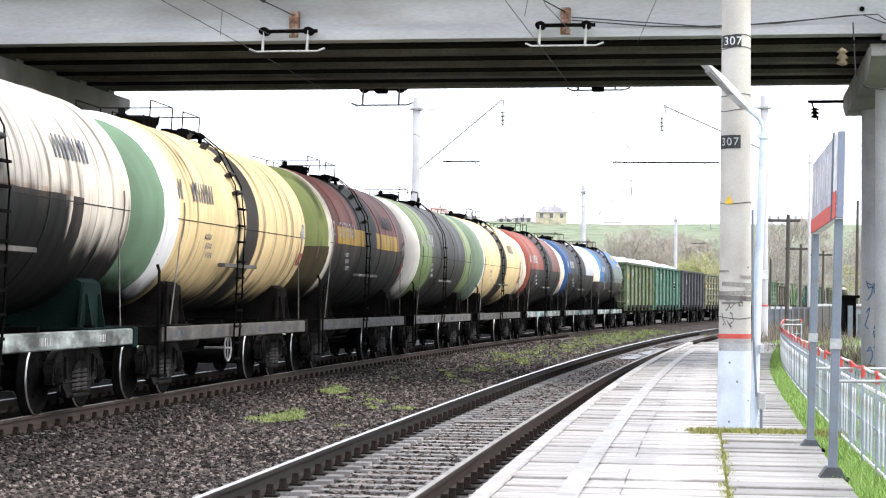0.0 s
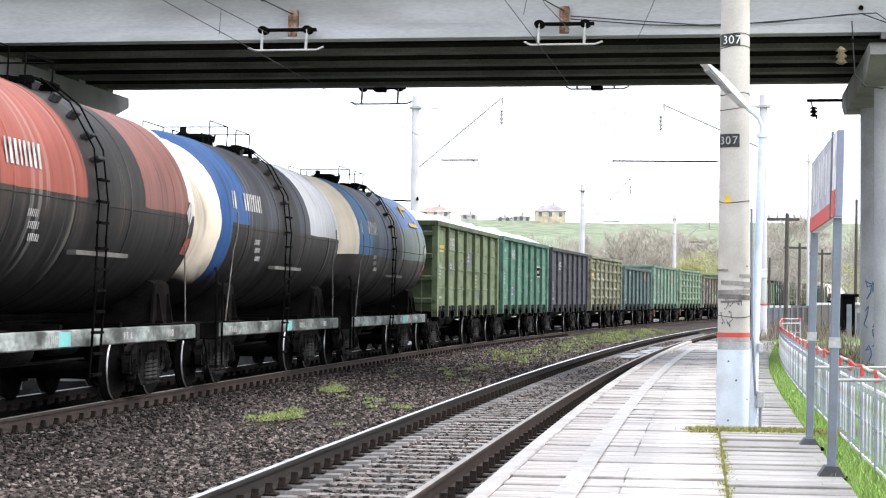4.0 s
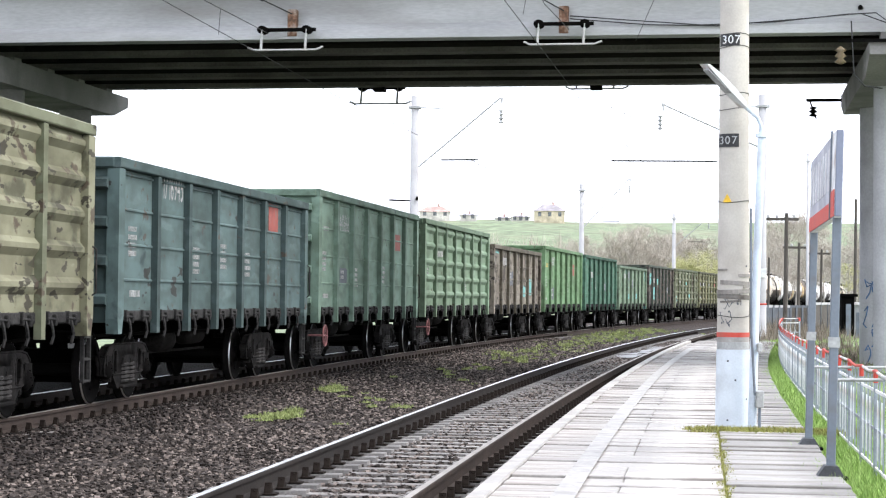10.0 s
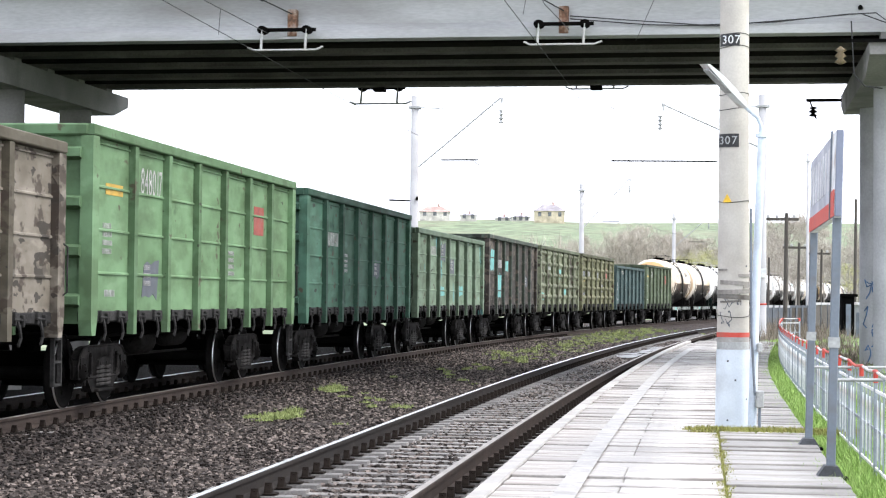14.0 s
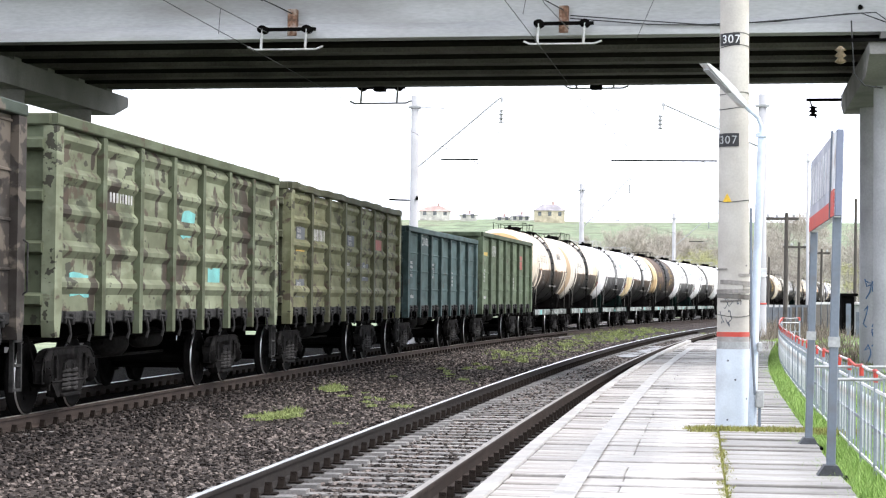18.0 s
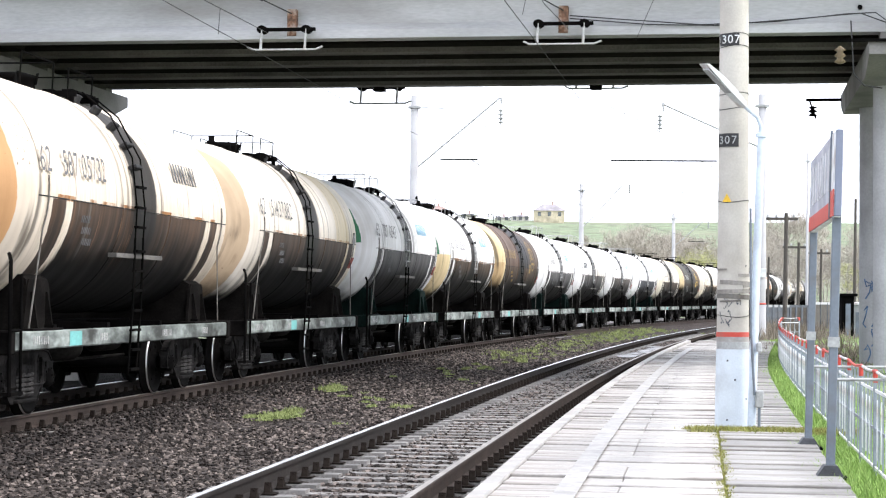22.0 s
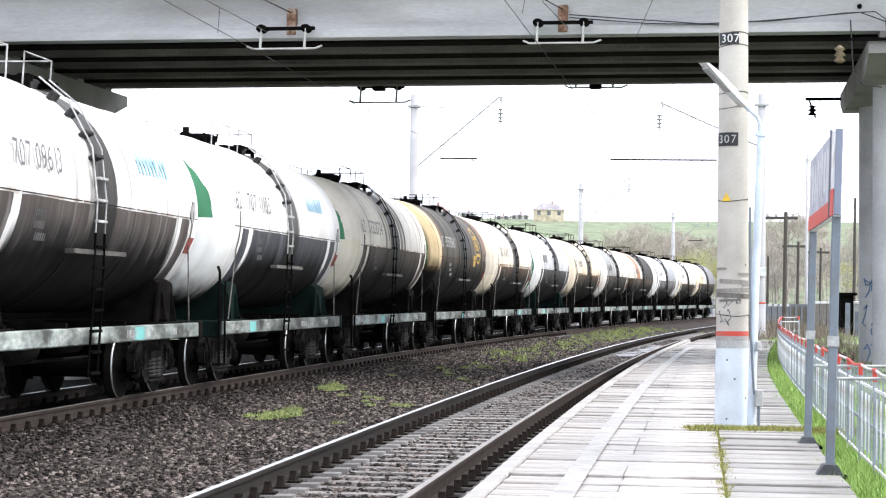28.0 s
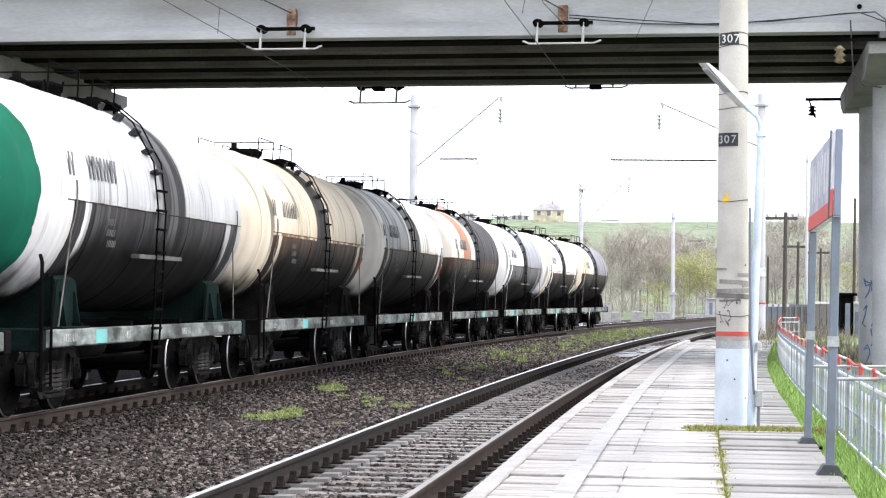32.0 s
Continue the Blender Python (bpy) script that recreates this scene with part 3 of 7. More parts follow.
# ---------- platform ----------
def platform():
    pl = thing("platform", "low wet concrete platform of worn slabs", "platform", kind="structure")
    st = stretch(NEAR_TRACK, -60, 37, 2)
    part("kerb_wall", Form().sweep([(1.5, -0.9), (1.5, 0.12), (4.05, 0.12), (4.05, -0.9)], st), CONCRETE, pl)
    part("edge_kerb", Form().sweep([(1.45, -0.1), (1.45, 0.185), (1.46, 0.2), (1.58, 0.204), (1.59, 0.19), (1.59, -0.1)], [(p, a) for p, a in stretch(NEAR_TRACK, -24, 37, 1)]), WET_CONCRETE, pl, "worn concrete edge kerb")
    rnd = random.Random(8)
    for strips, shift in ((((1.6, 2.452), (2.456, 3.195)), 0.0), (((3.21, 4.1),), 0.17)):
        s = -24.0 + shift
        while s < 37:
            d = rnd.choice((0.3, 0.36, 0.45, 0.5, 0.62))
            tilt = -rnd.uniform(0.002, 0.02)
            z = 0.2 + rnd.uniform(-0.012, 0.008)
            widen = smooth(5, 37, s) * 0.35
            p, h = on_track(NEAR_TRACK, s + d / 2)
            ends = -d / 2 + rnd.uniform(0.004, 0.02), d / 2 - rnd.uniform(0.004, 0.022)
            whole = rnd.random() < 0.55
            for a, b in (((strips[0][0], strips[-1][1]),) if whole else strips):
                m = Matrix.Translation((p.x, p.y, z - (0 if whole else rnd.uniform(0, 0.004)))) @ Matrix.Rotation(-h, 4, "Z") @ Matrix.Rotation(tilt, 4, "X")
                f = Form().box(a + widen * 0.7, b + widen * 0.7, *ends, -0.1, 0, 0.007)
                part("slab", f, WET_CONCRETE if a < 3 else GREY_SLAB, pl, m=m)
            s += d
    part("edge_line", Form().sweep([(2.03, 0.2145), (2.19, 0.2145), (2.19, 0.2165), (2.03, 0.2165)], stretch(NEAR_TRACK, -24, 26, 1)), LINE_WHITE, pl, "worn white safety line")
    return pl


platform()


# ---------- grass ----------
def blades(name, spots, material, label):
    """Tufts of grass: spots are (x, y, z, spread x, spread y, blades, height)."""
    rnd = np.random.RandomState(len(spots) + len(label))
    vs = []
    for x, y, z, sx, sy, n, h in spots:
        n = int(n)
        px, py = x + rnd.randn(n) * sx, y + rnd.randn(n) * sy
        hh = h * rnd.uniform(0.4, 1.2, n)
        a = rnd.rand(n) * 6.28
        w = 0.005 + 0.008 * rnd.rand(n) + 0.00018 * np.maximum(0, y - 20)
        lean = rnd.randn(n, 2) * 0.45 * hh[:, None]
        p0 = np.stack([px + np.cos(a) * w, py + np.sin(a) * w, np.full(n, z)], -1)
        p1 = np.stack([px - np.cos(a) * w, py - np.sin(a) * w, np.full(n, z)], -1)
        p2 = np.stack([px + lean[:, 0], py + lean[:, 1], z + hh], -1)
        vs.append(np.stack([p0, p1, p2], 1).reshape(-1, 3))
    v = np.concatenate(vs)
    bulk(name, v, np.arange(len(v)).reshape(-1, 3), material, label)


rg = random.Random(3)
verge = []
s = -22.0
while s < 42:
    p, a = on_track(NEAR_TRACK, s, 4.3 + smooth(5, 37, s) * 0.3 + rg.uniform(-0.15, 0.75))
    verge.append((p.x, p.y, 0.06, 0.13, 0.2, 190, 0.15))
    s += 0.1
blades("verge_grass", verge, GRASS, "bright green grass beside the platform fence")
meadow = []
for _ in range(900):
    x, y = rg.uniform(6, 40), rg.uniform(24, 130)
    if across(NEAR_TRACK, x, y) > 5.2:
        meadow.append((x, y, 0.02, 0.5, 0.8, 40, 0.22))
blades("meadow_grass", meadow, GRASS, "grass on the open ground beyond the fence")
tufts = []
near_tufts = ((-2.46, 29.5, 0.17, 0.5, 30, 0.05), (-2.25, 30.4, 0.06, 0.3, 8, 0.08), (-2.05, 38.6, 0.15, 0.7, 18, 0.07), (-0.6, 32.0, 0.1, 0.25, 7, 0.06), (1.75, 63.0, 0.3, 2.4, 30, 0.11), (2.3, 58.5, 0.4, 2.0, 14, 0.06), (4.4, 74.0, 0.5, 5.0, 60, 0.08), (5.2, 81, 0.5, 4.0, 22, 0.08))
far_tufts = ((9.5, 106, 0.8, 6.0, 90, 0.13), (6.6, 88, 0.7, 5.0, 70, 0.1), (8.2, 98, 0.8, 5.0, 80, 0.12), (11.5, 116, 0.9, 6.0, 80, 0.13), (3.0, 66, 0.4, 3.0, 30, 0.08), (7.4, 96, 0.6, 5.0, 24, 0.1), (0.9, 50.5, 0.4, 2.0, 10, 0.06), (0.2, 45, 0.5, 3.0, 8, 0.05), (-1.4, 33, 0.6, 3.0, 8, 0.04))
for x, y, sx, sy, n, h in near_tufts + far_tufts:
    thick = (22, 60) if y < 60 else (7, 17)
    for _ in range(n):
        tufts.append((rg.gauss(x, sx), rg.gauss(y, sy), -0.245, 0.05, 0.09, rg.randint(*thick), h * rg.uniform(0.5, 1.3)))
blades("weed_tufts", tufts, WEEDS, "low green weed tufts growing in the ballast")
seams = []
for k in range(90):
    p, a = on_track(NEAR_TRACK, -22 + k * 0.14, 3.2)
    seams.append((p.x, p.y, 0.17, 0.028, 0.08, 70, 0.035))
for k in range(60):
    seams.append((2.6 + k * 0.028, 20.7 - k * 0.004, 0.18, 0.06, 0.12, 80, 0.06))
blades("seam_grass", seams, DRY_GRASS, "yellowish grass growing in the platform joints")


# ---------- overpass ----------
OVER = Matrix.Translation((-0.35, 41.75, 0.075)) @ Matrix.Rotation(radians(-8.3), 4, "Z") @ Matrix.Rotation(radians(-0.24), 4, "Y")


def girder_form():
    return Form().prism([(0, 6.9), (0, 7.08), (0.15, 7.22), (0.17, 8.0), (-0.5, 8.1), (-0.5, 8.25), (1.15, 8.25), (1.15, 8.1), (0.35, 8.0), (0.37, 7.22), (0.52, 7.08), (0.52, 6.9)], -32, 32, "x")


def cap_form(x, w):
    f = Form()
    e = 0.1 if x < 0 else 0.0
    f.prism([(-0.7, 6.36 + e), (-0.7, 6.62 + e), (10.1, 6.62 + e), (10.1, 6.36 + e), (8.9, 6.04 + e), (0.5, 6.04 + e)], x - w, x + w, "x")
    for y in (0.0, 2.27, 4.54, 6.81, 9.08):
        f.box(x - 0.35, x + 0.35, y + 0.02, y + 0.5, 6.6 + e, 6.9)
    return f


def arm_form():
    return Form().box(-0.46, 0.5, -0.34, -0.26, 0, 0.07)


def pulley_form():
    return Form().tube([(0, -0.42, 0.03), (0, -0.2, 0.03)], 0.085, 14)


def guard_form(drop):
    f = Form()
    for x in (-0.38, 0.36):
        f.tube([(x, -0.4, 0.03), (x - 0.02, -0.4, -drop)], 0.024, 6)
    return f.tube([(-0.62, -0.4, -drop + 0.06), (-0.52, -0.4, -drop), (0.52, -0.4, -drop), (0.64, -0.4, -drop + 0.06)], 0.022, 6)


def fitting(br, m, drop, guard):
    """Cross arm with two pulleys that carry a hanging wire guard."""
    arm = part("cross_arm", arm_form(), BLACK_STEEL, br, m=m)
    for x in (-0.38, 0.36):
        piece("pulley", "pulley", pulley_form, BLACK_STEEL, arm, m=pose(x, 0, 0))
    part("wire_guard", guard_form(drop), guard, arm)


def overpass():
    br = thing("overpass", "grey concrete road overpass on columns above the tracks", "bridge", m=OVER)
    for k in range(5):
        # Inner girders carry the deck's shade in their colour.
        piece("girder", "girder", girder_form, GIRDER if k == 0 else SHADED_SOFFIT, br, m=pose(0, k * 2.27, 0))
    for k in range(1, 5):
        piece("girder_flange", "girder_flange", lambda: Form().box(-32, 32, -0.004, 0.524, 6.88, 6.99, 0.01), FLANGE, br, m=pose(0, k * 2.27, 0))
    part("deck", Form().box(-32, 32, -0.9, 10.6, 8.25, 8.5, 0.03), GIRDER, br)
    for y in (-0.88, 10.4):
        part("parapet", Form().box(-32, 32, y, y + 0.2, 8.5, 9.3, 0.03), GIRDER, br)
    part("diaphragm", Form().box(-9.9, -9.6, 0.4, 9.3, 7.0, 8.1), SHADED_SOFFIT, br)
    part("diaphragm", Form().box(9.6, 9.9, 0.4, 9.3, 7.0, 8.1), SHADED_SOFFIT, br)
    for x in (-10.22, 9.65):
        cap = part("pier_cap", cap_form(x, 0.62), CAP_CONCRETE, br, "chamfered pier cap beam")
        for y in (2.6, 7.4):
            # Left columns take the cap's darker tone to stand for shade.
            part("column", Form().lathe([(0.4, -2.2), (0.4, 6.15)], (x + 0.08, y, 0), "z", 28), PIER if x > 0 else CAP_CONCRETE, br)
    rs = random.Random(4)
    for k in range(11):
        a0, z0 = rs.uniform(-140, -50), rs.uniform(0.3, 1.9)
        pts = []
        for _ in range(6):
            a0, z0 = a0 + rs.uniform(-16, 16), z0 + rs.uniform(-0.22, 0.22)
            pts.append((9.73 + 0.402 * math.cos(radians(a0)), 7.4 + 0.402 * math.sin(radians(a0)), z0))
        part("graffiti_stroke", Form().tube(pts, 0.018, 4), SPRAY_BLUE, br, "blue sprayed stroke")
    for k, x in enumerate((-14.5, 8.9)):
        for dz in (7.42,):
            part("drain_hole", Form().tube([(x, 0.1, dz), (x, 0.19, dz)], 0.05, 10), BLACK_STEEL, br)
    for x, z, mat in ((-2.89, 7.23, RUSTY), (2.86, 7.22, RUSTY)):
        part("bracket_plate", Form().box(x - 0.1, x + 0.1, -0.02, 0.2, z - 0.27, z + 0.3, 0.01), mat, br, "rust-streaked bracket plate")
        fitting(br, pose(x - 0.08 * (x < 0), 0.05, z - 0.2 + 0.06 * (x > 0)) @ Matrix.Diagonal((1.28, 1, 1, 1)), 0.4, GUARD_STEEL)
        part("stay_wire", Form().tube([(x, -0.03, z + 0.2), (x - 0.5, -0.6, z + 0.42), (x - 1.3, -2.4, z + 0.95)], 0.014, 6).tube([(x - 0.5, -0.6, z + 0.42), (x - 0.68, -1.0, z + 0.54)], 0.04, 8), WIRE, br)
    for x, z in ((-2.72, 6.86), (2.88, 7.2)):
        fitting(br, pose(x, 10.1, z) @ Matrix.Diagonal((1.28, 1, 1, 1)), 0.38, GALVANISED)
        part("hanger_block", Form().box(x - 0.15, x + 0.15, 9.45, 9.8, 6.78, 6.95, 0.02), BLACK_STEEL, br)
    part("cable", Form().tube([(3.0, -0.08, 7.3), (4.2, -0.06, 7.2), (5.7, -0.06, 7.08), (7.2, -0.06, 7.12), (8.6, -0.06, 7.26), (9.2, -0.06, 7.28), (9.4, -0.2, 7.1), (9.42, -0.3, 6.4)], 0.012, 6), WIRE, br)
    part("cable", Form().tube([(3.0, -0.08, 7.24), (4.6, -0.06, 7.1), (6.0, -0.06, 7.06), (7.6, -0.06, 7.17), (8.9, -0.06, 7.27), (9.5, -0.3, 7.0), (10.4, -0.6, 6.6)], 0.012, 6), WIRE, br)
    part("cable", Form().tube([(8.7, -0.2, 7.1), (8.75, -0.35, 6.0), (8.95, -0.5, 5.75), (9.3, -0.5, 5.7)], 0.015, 6), WIRE, br)
    part("insulator_arm", Form().box(8.42, 10.5, -0.8, -0.72, 6.6, 6.66), BLACK_STEEL, br)
    part("insulator", Form().lathe([(0.02, 6.52), (0.04, 6.5), (0.12, 6.44), (0.05, 6.4), (0.12, 6.32), (0.05, 6.28), (0.12, 6.2), (0.03, 6.16)], (8.46, -0.76, 0.0), "z", 16), GLASS_INSULATOR, br, "brown porcelain insulator")
    part("insulator_arm", Form().box(8.15, 9.7, 9.6, 9.68, 6.44, 6.51), BLACK_STEEL, br)
    part("insulator", Form().tube([(8.24, 9.64, 6.46), (8.4, 9.64, 6.0)], 0.02, 6).lathe([(0.02, 6.36), (0.12, 6.32), (0.04, 6.29), (0.12, 6.22), (0.04, 6.19), (0.12, 6.12), (0.02, 6.1)], (8.32, 9.64, -0.04), "z", 14), BLACK_STEEL, br)
    return br


overpass()


# ---------- the numbered pole on the platform ----------
def lettering(word, size, parent, material, m, name="digits"):
    c = bpy.data.curves.new(name, "FONT")
    c.body, c.size, c.extrude, c.align_x, c.align_y = word, size, 0.003, "CENTER", "CENTER"
    o = bpy.data.objects.new(name, c)
    dg = bpy.context.evaluated_depsgraph_get()
    me = bpy.data.meshes.new_from_object(o.evaluated_get(dg))
    bpy.data.objects.remove(o)
    me.materials.clear()
    me.materials.append(material)
    ob = new(name, me)
    ob.parent, ob.matrix_basis = parent, m
    return ob


def curved_plate(r, z0, z1, a0, a1):
    f = Form()
    vs, fs = [], []
    n = 8
    for i in range(n + 1):
        a = radians(a0 + (a1 - a0) * i / n)
        for rr in (r, r + 0.006):
            for z in (z0, z1):
                vs.append((rr * math.cos(a), rr * math.sin(a), z))
    for i in range(n):
        o = i * 4
        fs += [(o, o + 4, o + 5, o + 1), (o + 2, o + 3, o + 7, o + 6), (o + 1, o + 5, o + 7, o + 3), (o, o + 2, o + 6, o + 4)]
    fs += [(0, 1, 3, 2), (n * 4, n * 4 + 2, n * 4 + 3, n * 4 + 1)]
    return f.add(vs, fs)


def pole():
    x, y = 3.085, 21.2
    R = lambda z: 0.176 - 0.0054 * z
    w = thing("overhead_line_pole", "tapered cream concrete pole with limewashed foot and number plates", "utility pole", m=pose(x, y, 0, 0, -0.15, 0))
    prof = lambda z0, z1: [(R(z0), z0), (R((z0 + z1) / 2), (z0 + z1) / 2), (R(z1), z1)]
    part("shaft", Form().lathe([(R(1.2), 1.2), (R(3), 3), (R(6), 6), (R(9.5), 9.5), (0.01, 9.5)], (0, 0, 0), "z", 32), POLE, w)
    part("limewashed_foot", Form().lathe([(R(-0.3) + 0.012, -0.3), (R(0.2) + 0.012, 0.2), (R(1.02) + 0.004, 1.02)], (0, 0, 0), "z", 32), LIMEWASH, w, "bluish limewashed foot")
    part("grey_band", Form().lathe(prof(1.02, 1.1), (0, 0, 0), "z", 32), GALVANISED, w)
    part("white_band", Form().lathe([(R(1.1) + 0.001, 1.1), (R(1.15) + 0.001, 1.15)], (0, 0, 0), "z", 32), LINE_WHITE, w)
    part("red_band", Form().lathe([(R(1.15) + 0.003, 1.15), (R(1.2) + 0.003, 1.2)], (0, 0, 0), "z", 32), RED_PAINT, w, "red painted ring")
    for z, h, a0, a1, tip in ((1.8, 0.03, -80, -15, 0), (1.72, 0.045, -150, -10, 3), (1.68, 0.03, -60, 60, -3), (1.63, 0.045, -185, -20, -2), (1.575, 0.05, -170, 10, 3), (1.53, 0.02, -150, -70, -3), (1.86, 0.02, -170, -120, 0)):
        part("steel_strap", curved_plate(R(z) + 0.002, -h / 2, h / 2, a0, a1), RAIL_DULL if z > 1.6 else TIE_PALE, w, "torn grey strap round the pole", m=pose(0, 0, z, 0, tip, 0))
    for z in (4.35, 4.22, 3.72, 3.56, 2.58, 1.37):
        ring = [((R(z) + 0.004) * math.cos(a), (R(z) + 0.004) * math.sin(a), z + 0.012 * math.sin(a * 2 + z)) for a in [k * math.pi / 10 for k in range(21)]]
        part("tie_wire", Form().tube(ring, 0.004, 5), WIRE, w)
    for z, s, f in ((4.29, 0.125, 1), (3.225, 0.12, 0)):
        plate = part("number_plate", curved_plate(R(z) + 0.002, z - 0.065, z + 0.065, -165, -78) if f else curved_plate(R(z) + 0.002, z - 0.07, z + 0.07, -170, -80), BLACK_PLATE, w, "black number plate")
        turn = -112 if f else -122
        a = radians(turn)
        m = Matrix.Translation(((R(z) + 0.008) * math.cos(a), (R(z) + 0.008) * math.sin(a), z)) @ Matrix.Rotation(a + math.pi / 2, 4, "Z") @ Matrix.Rotation(math.pi / 2, 4, "X")
        for i, ch in enumerate("307"):
            aa = radians(turn - 25 + i * 25)
            mm = Matrix.Translation(((R(z) + 0.009) * math.cos(aa), (R(z) + 0.009) * math.sin(aa), z - 0.003)) @ Matrix.Rotation(aa + math.pi / 2, 4, "Z") @ Matrix.Rotation(math.pi / 2, 4, "X")
            lettering(ch, s, w, WHITE_PAINT if f else GALVANISED, mm, "digit")
    a = radians(-122)
    m = Matrix.Translation(((R(2.6) + 0.008) * math.cos(a), (R(2.6) + 0.008) * math.sin(a), 2.6)) @ Matrix.Rotation(a + math.pi / 2, 4, "Z")
    part("warning_plate", Form().prism([(-0.05, -0.03), (0.05, -0.03), (0, 0.06)], -0.003, 0.003, "y"), YELLOW_SIGN, w, "yellow warning triangle", m=m)
    rp = random.Random(5)
    for k in range(7):
        a0, z0 = rp.uniform(-150, -60), rp.uniform(1.25, 1.52)
        pts = []
        for _ in range(5):
            a0, z0 = a0 + rp.uniform(-14, 14), z0 + rp.uniform(-0.06, 0.06)
            pts.append(((R(z0) + 0.001) * math.cos(radians(a0)), (R(z0) + 0.001) * math.sin(radians(a0)), z0))
        part("scribble", Form().tube(pts, 0.005, 4), GREY_PATCH, w)
    for z in (1.3, 1.42, 1.5, 1.9, 1.28, 0.5, 0.7, 0.28, 0.9):
        a = radians(rp.uniform(-150, -40))
        part("chip", Form().lathe([(0.001, 0.003), (0.009, 0.002), (0.012, 0)], (0, 0, 0), "z", 6), GREY_PATCH, w, m=Matrix.Translation(((R(z) + 0.012) * math.cos(a), (R(z) + 0.012) * math.sin(a), z)) @ Matrix.Rotation(a + math.pi / 2, 4, "Z") @ Matrix.Rotation(math.pi / 2, 4, "X"))
    return w


pole()


def street_lamp():
    w = thing("street_lamp", "pale blue tubular lamp post with a white LED head", "street lamp", m=pose(3.245, 20.95, 0))
    part("post", Form().tube([(0, 0, 0.0), (0.035, 0, 1.6), (0.085, 0, 3.26)], 0.046, 16, r2=0.041), PALE_PAINT, w)
    part("collar", Form().tube([(0.085, 0, 3.25), (0.085, 0, 3.29)], 0.06, 14), PALE_PAINT, w)
    part("arm", Form().tube([(0.085, 0, 3.25), (0.08, -0.01, 3.36), (0.04, -0.03, 3.45), (-0.06, -0.07, 3.53), (-0.15, -0.12, 3.6)], 0.024, 10), PALE_PAINT, w)
    ax = Vector((2.63 - 3.1, -0.25, 4.0 - 3.58)).normalized()
    up = (Vector((0.4, 0.1, 0.8)) - ax * Vector((0.4, 0.1, 0.8)).dot(ax)).normalized()
    side = up.cross(ax)
    m = Matrix.Translation((3.1 - 3.245, -0.11, 3.585)) @ Matrix((ax, side, up)).transposed().to_4x4()
    part("lamp_head", Form().prism([(-0.04, -0.015), (0.0, 0.03), (0.2, 0.05), (0.45, 0.045), (0.6, 0.025), (0.63, 0.0), (0.25, -0.015)], -0.075, 0.075, "y"), WHITE_PAINT, w, "white lamp head", m=m)
    part("lens", Form().box(0.2, 0.56, -0.06, 0.06, -0.024, -0.01), GALVANISED, w, m=m)
    part("conduit", Form().tube([(-0.035, -0.08, 2.5), (-0.02, -0.08, 1.2), (0.02, -0.08, 0.55)], 0.013, 8), GREY_PAINT, w)
    part("junction_box", Form().box(0.03, 0.11, -0.12, -0.03, 0.42, 0.6, 0.01), GALVANISED, w)
    part("junction_box", Form().box(0.04, 0.09, -0.12, -0.04, 1.0, 1.1, 0.01), GALVANISED, w)
    part("conduit", Form().tube([(0.07, -0.08, 0.42), (0.07, -0.08, 0.1)], 0.016, 8), GREY_PAINT, w)
    return w


street_lamp()


# ---------- station name board ----------
def name_board():
    a, b = Vector((3.01, 15.5, 0)), Vector((3.425, 18.7, 0))
    d = (b - a).normalized()
    turn = Matrix.Translation(a) @ Matrix.Rotation(radians(1.15), 4, "Y") @ Matrix.Rotation(math.atan2(-d.x, d.y), 4, "Z")
    w = thing("station_name_board", "faded blue and white name board on two grey posts", "station sign", m=turn)
    L = (b - a).length
    for y in (0, L):
        part("post", Form().box(-0.034, 0.034, y - 0.034, y + 0.034, 0.15, 2.84, 0.006), GREY_PAINT, w)
        part("foot", Form().prism([(-0.11, 0.18), (0.11, 0.18), (0.05, 0.27), (-0.05, 0.27)], y - 0.1, y + 0.1, "y"), DARK_FOOT, w, "flared post foot")
    board = part("board", Form().box(-0.03, 0.025, -0.14, L + 0.16, 2.19, 2.86, 0.006), SIGN_BLUE, w, "blue-grey board case")
    part("face_panel", Form().box(-0.036, -0.028, 0.28, L + 0.15, 2.2, 2.85), SIGN_FACE, board, "faded grey face")
    part("face_panel", Form().box(-0.036, -0.028, -0.13, 0.24, 2.2, 2.85), WHITE_PAINT, board, "white end panel")
    part("red_stripe", Form().box(-0.04, -0.03, 0.28, L + 0.15, 2.195, 2.32), RED_PAINT, board, "red lower stripe")
    part("red_stripe", Form().box(-0.04, -0.03, -0.13, 0.24, 2.195, 2.4), RED_PAINT, board, "red lower stripe")
    part("bottom_edge", Form().box(-0.03, 0.02, -0.13, L + 0.15, 2.184, 2.189), WHITE_PAINT, board)
    part("panel_joint", Form().box(-0.05, -0.03, 0.245, 0.275, 2.19, 2.88), GREY_PAINT, board)
    rnd = random.Random(2)
    y = 0.5
    while y < L - 0.1:
        wd = rnd.uniform(0.1, 0.2)
        part("faded_letter", Form().box(-0.041, -0.034, y, y + wd, 2.42, 2.76), LETTER_WHITE, board)
        y += wd + 0.2
    for y in (0, L):
        part("tape_band", Form().box(-0.043, 0.043, y - 0.043, y + 0.043, 1.18, 1.26), GALVANISED, w, "pale tape band")
        part("brace", Form().tube([(0, y, 0.93), (0.75, y + 0.1, 0.95)], 0.014, 6), GALVANISED, w, "thin bar tied to the fence")
        part("foot_plate", Form().box(-0.13, 0.13, y - 0.12, y + 0.12, 0.165, 0.185), BLACK_STEEL, w)
    return w


name_board()


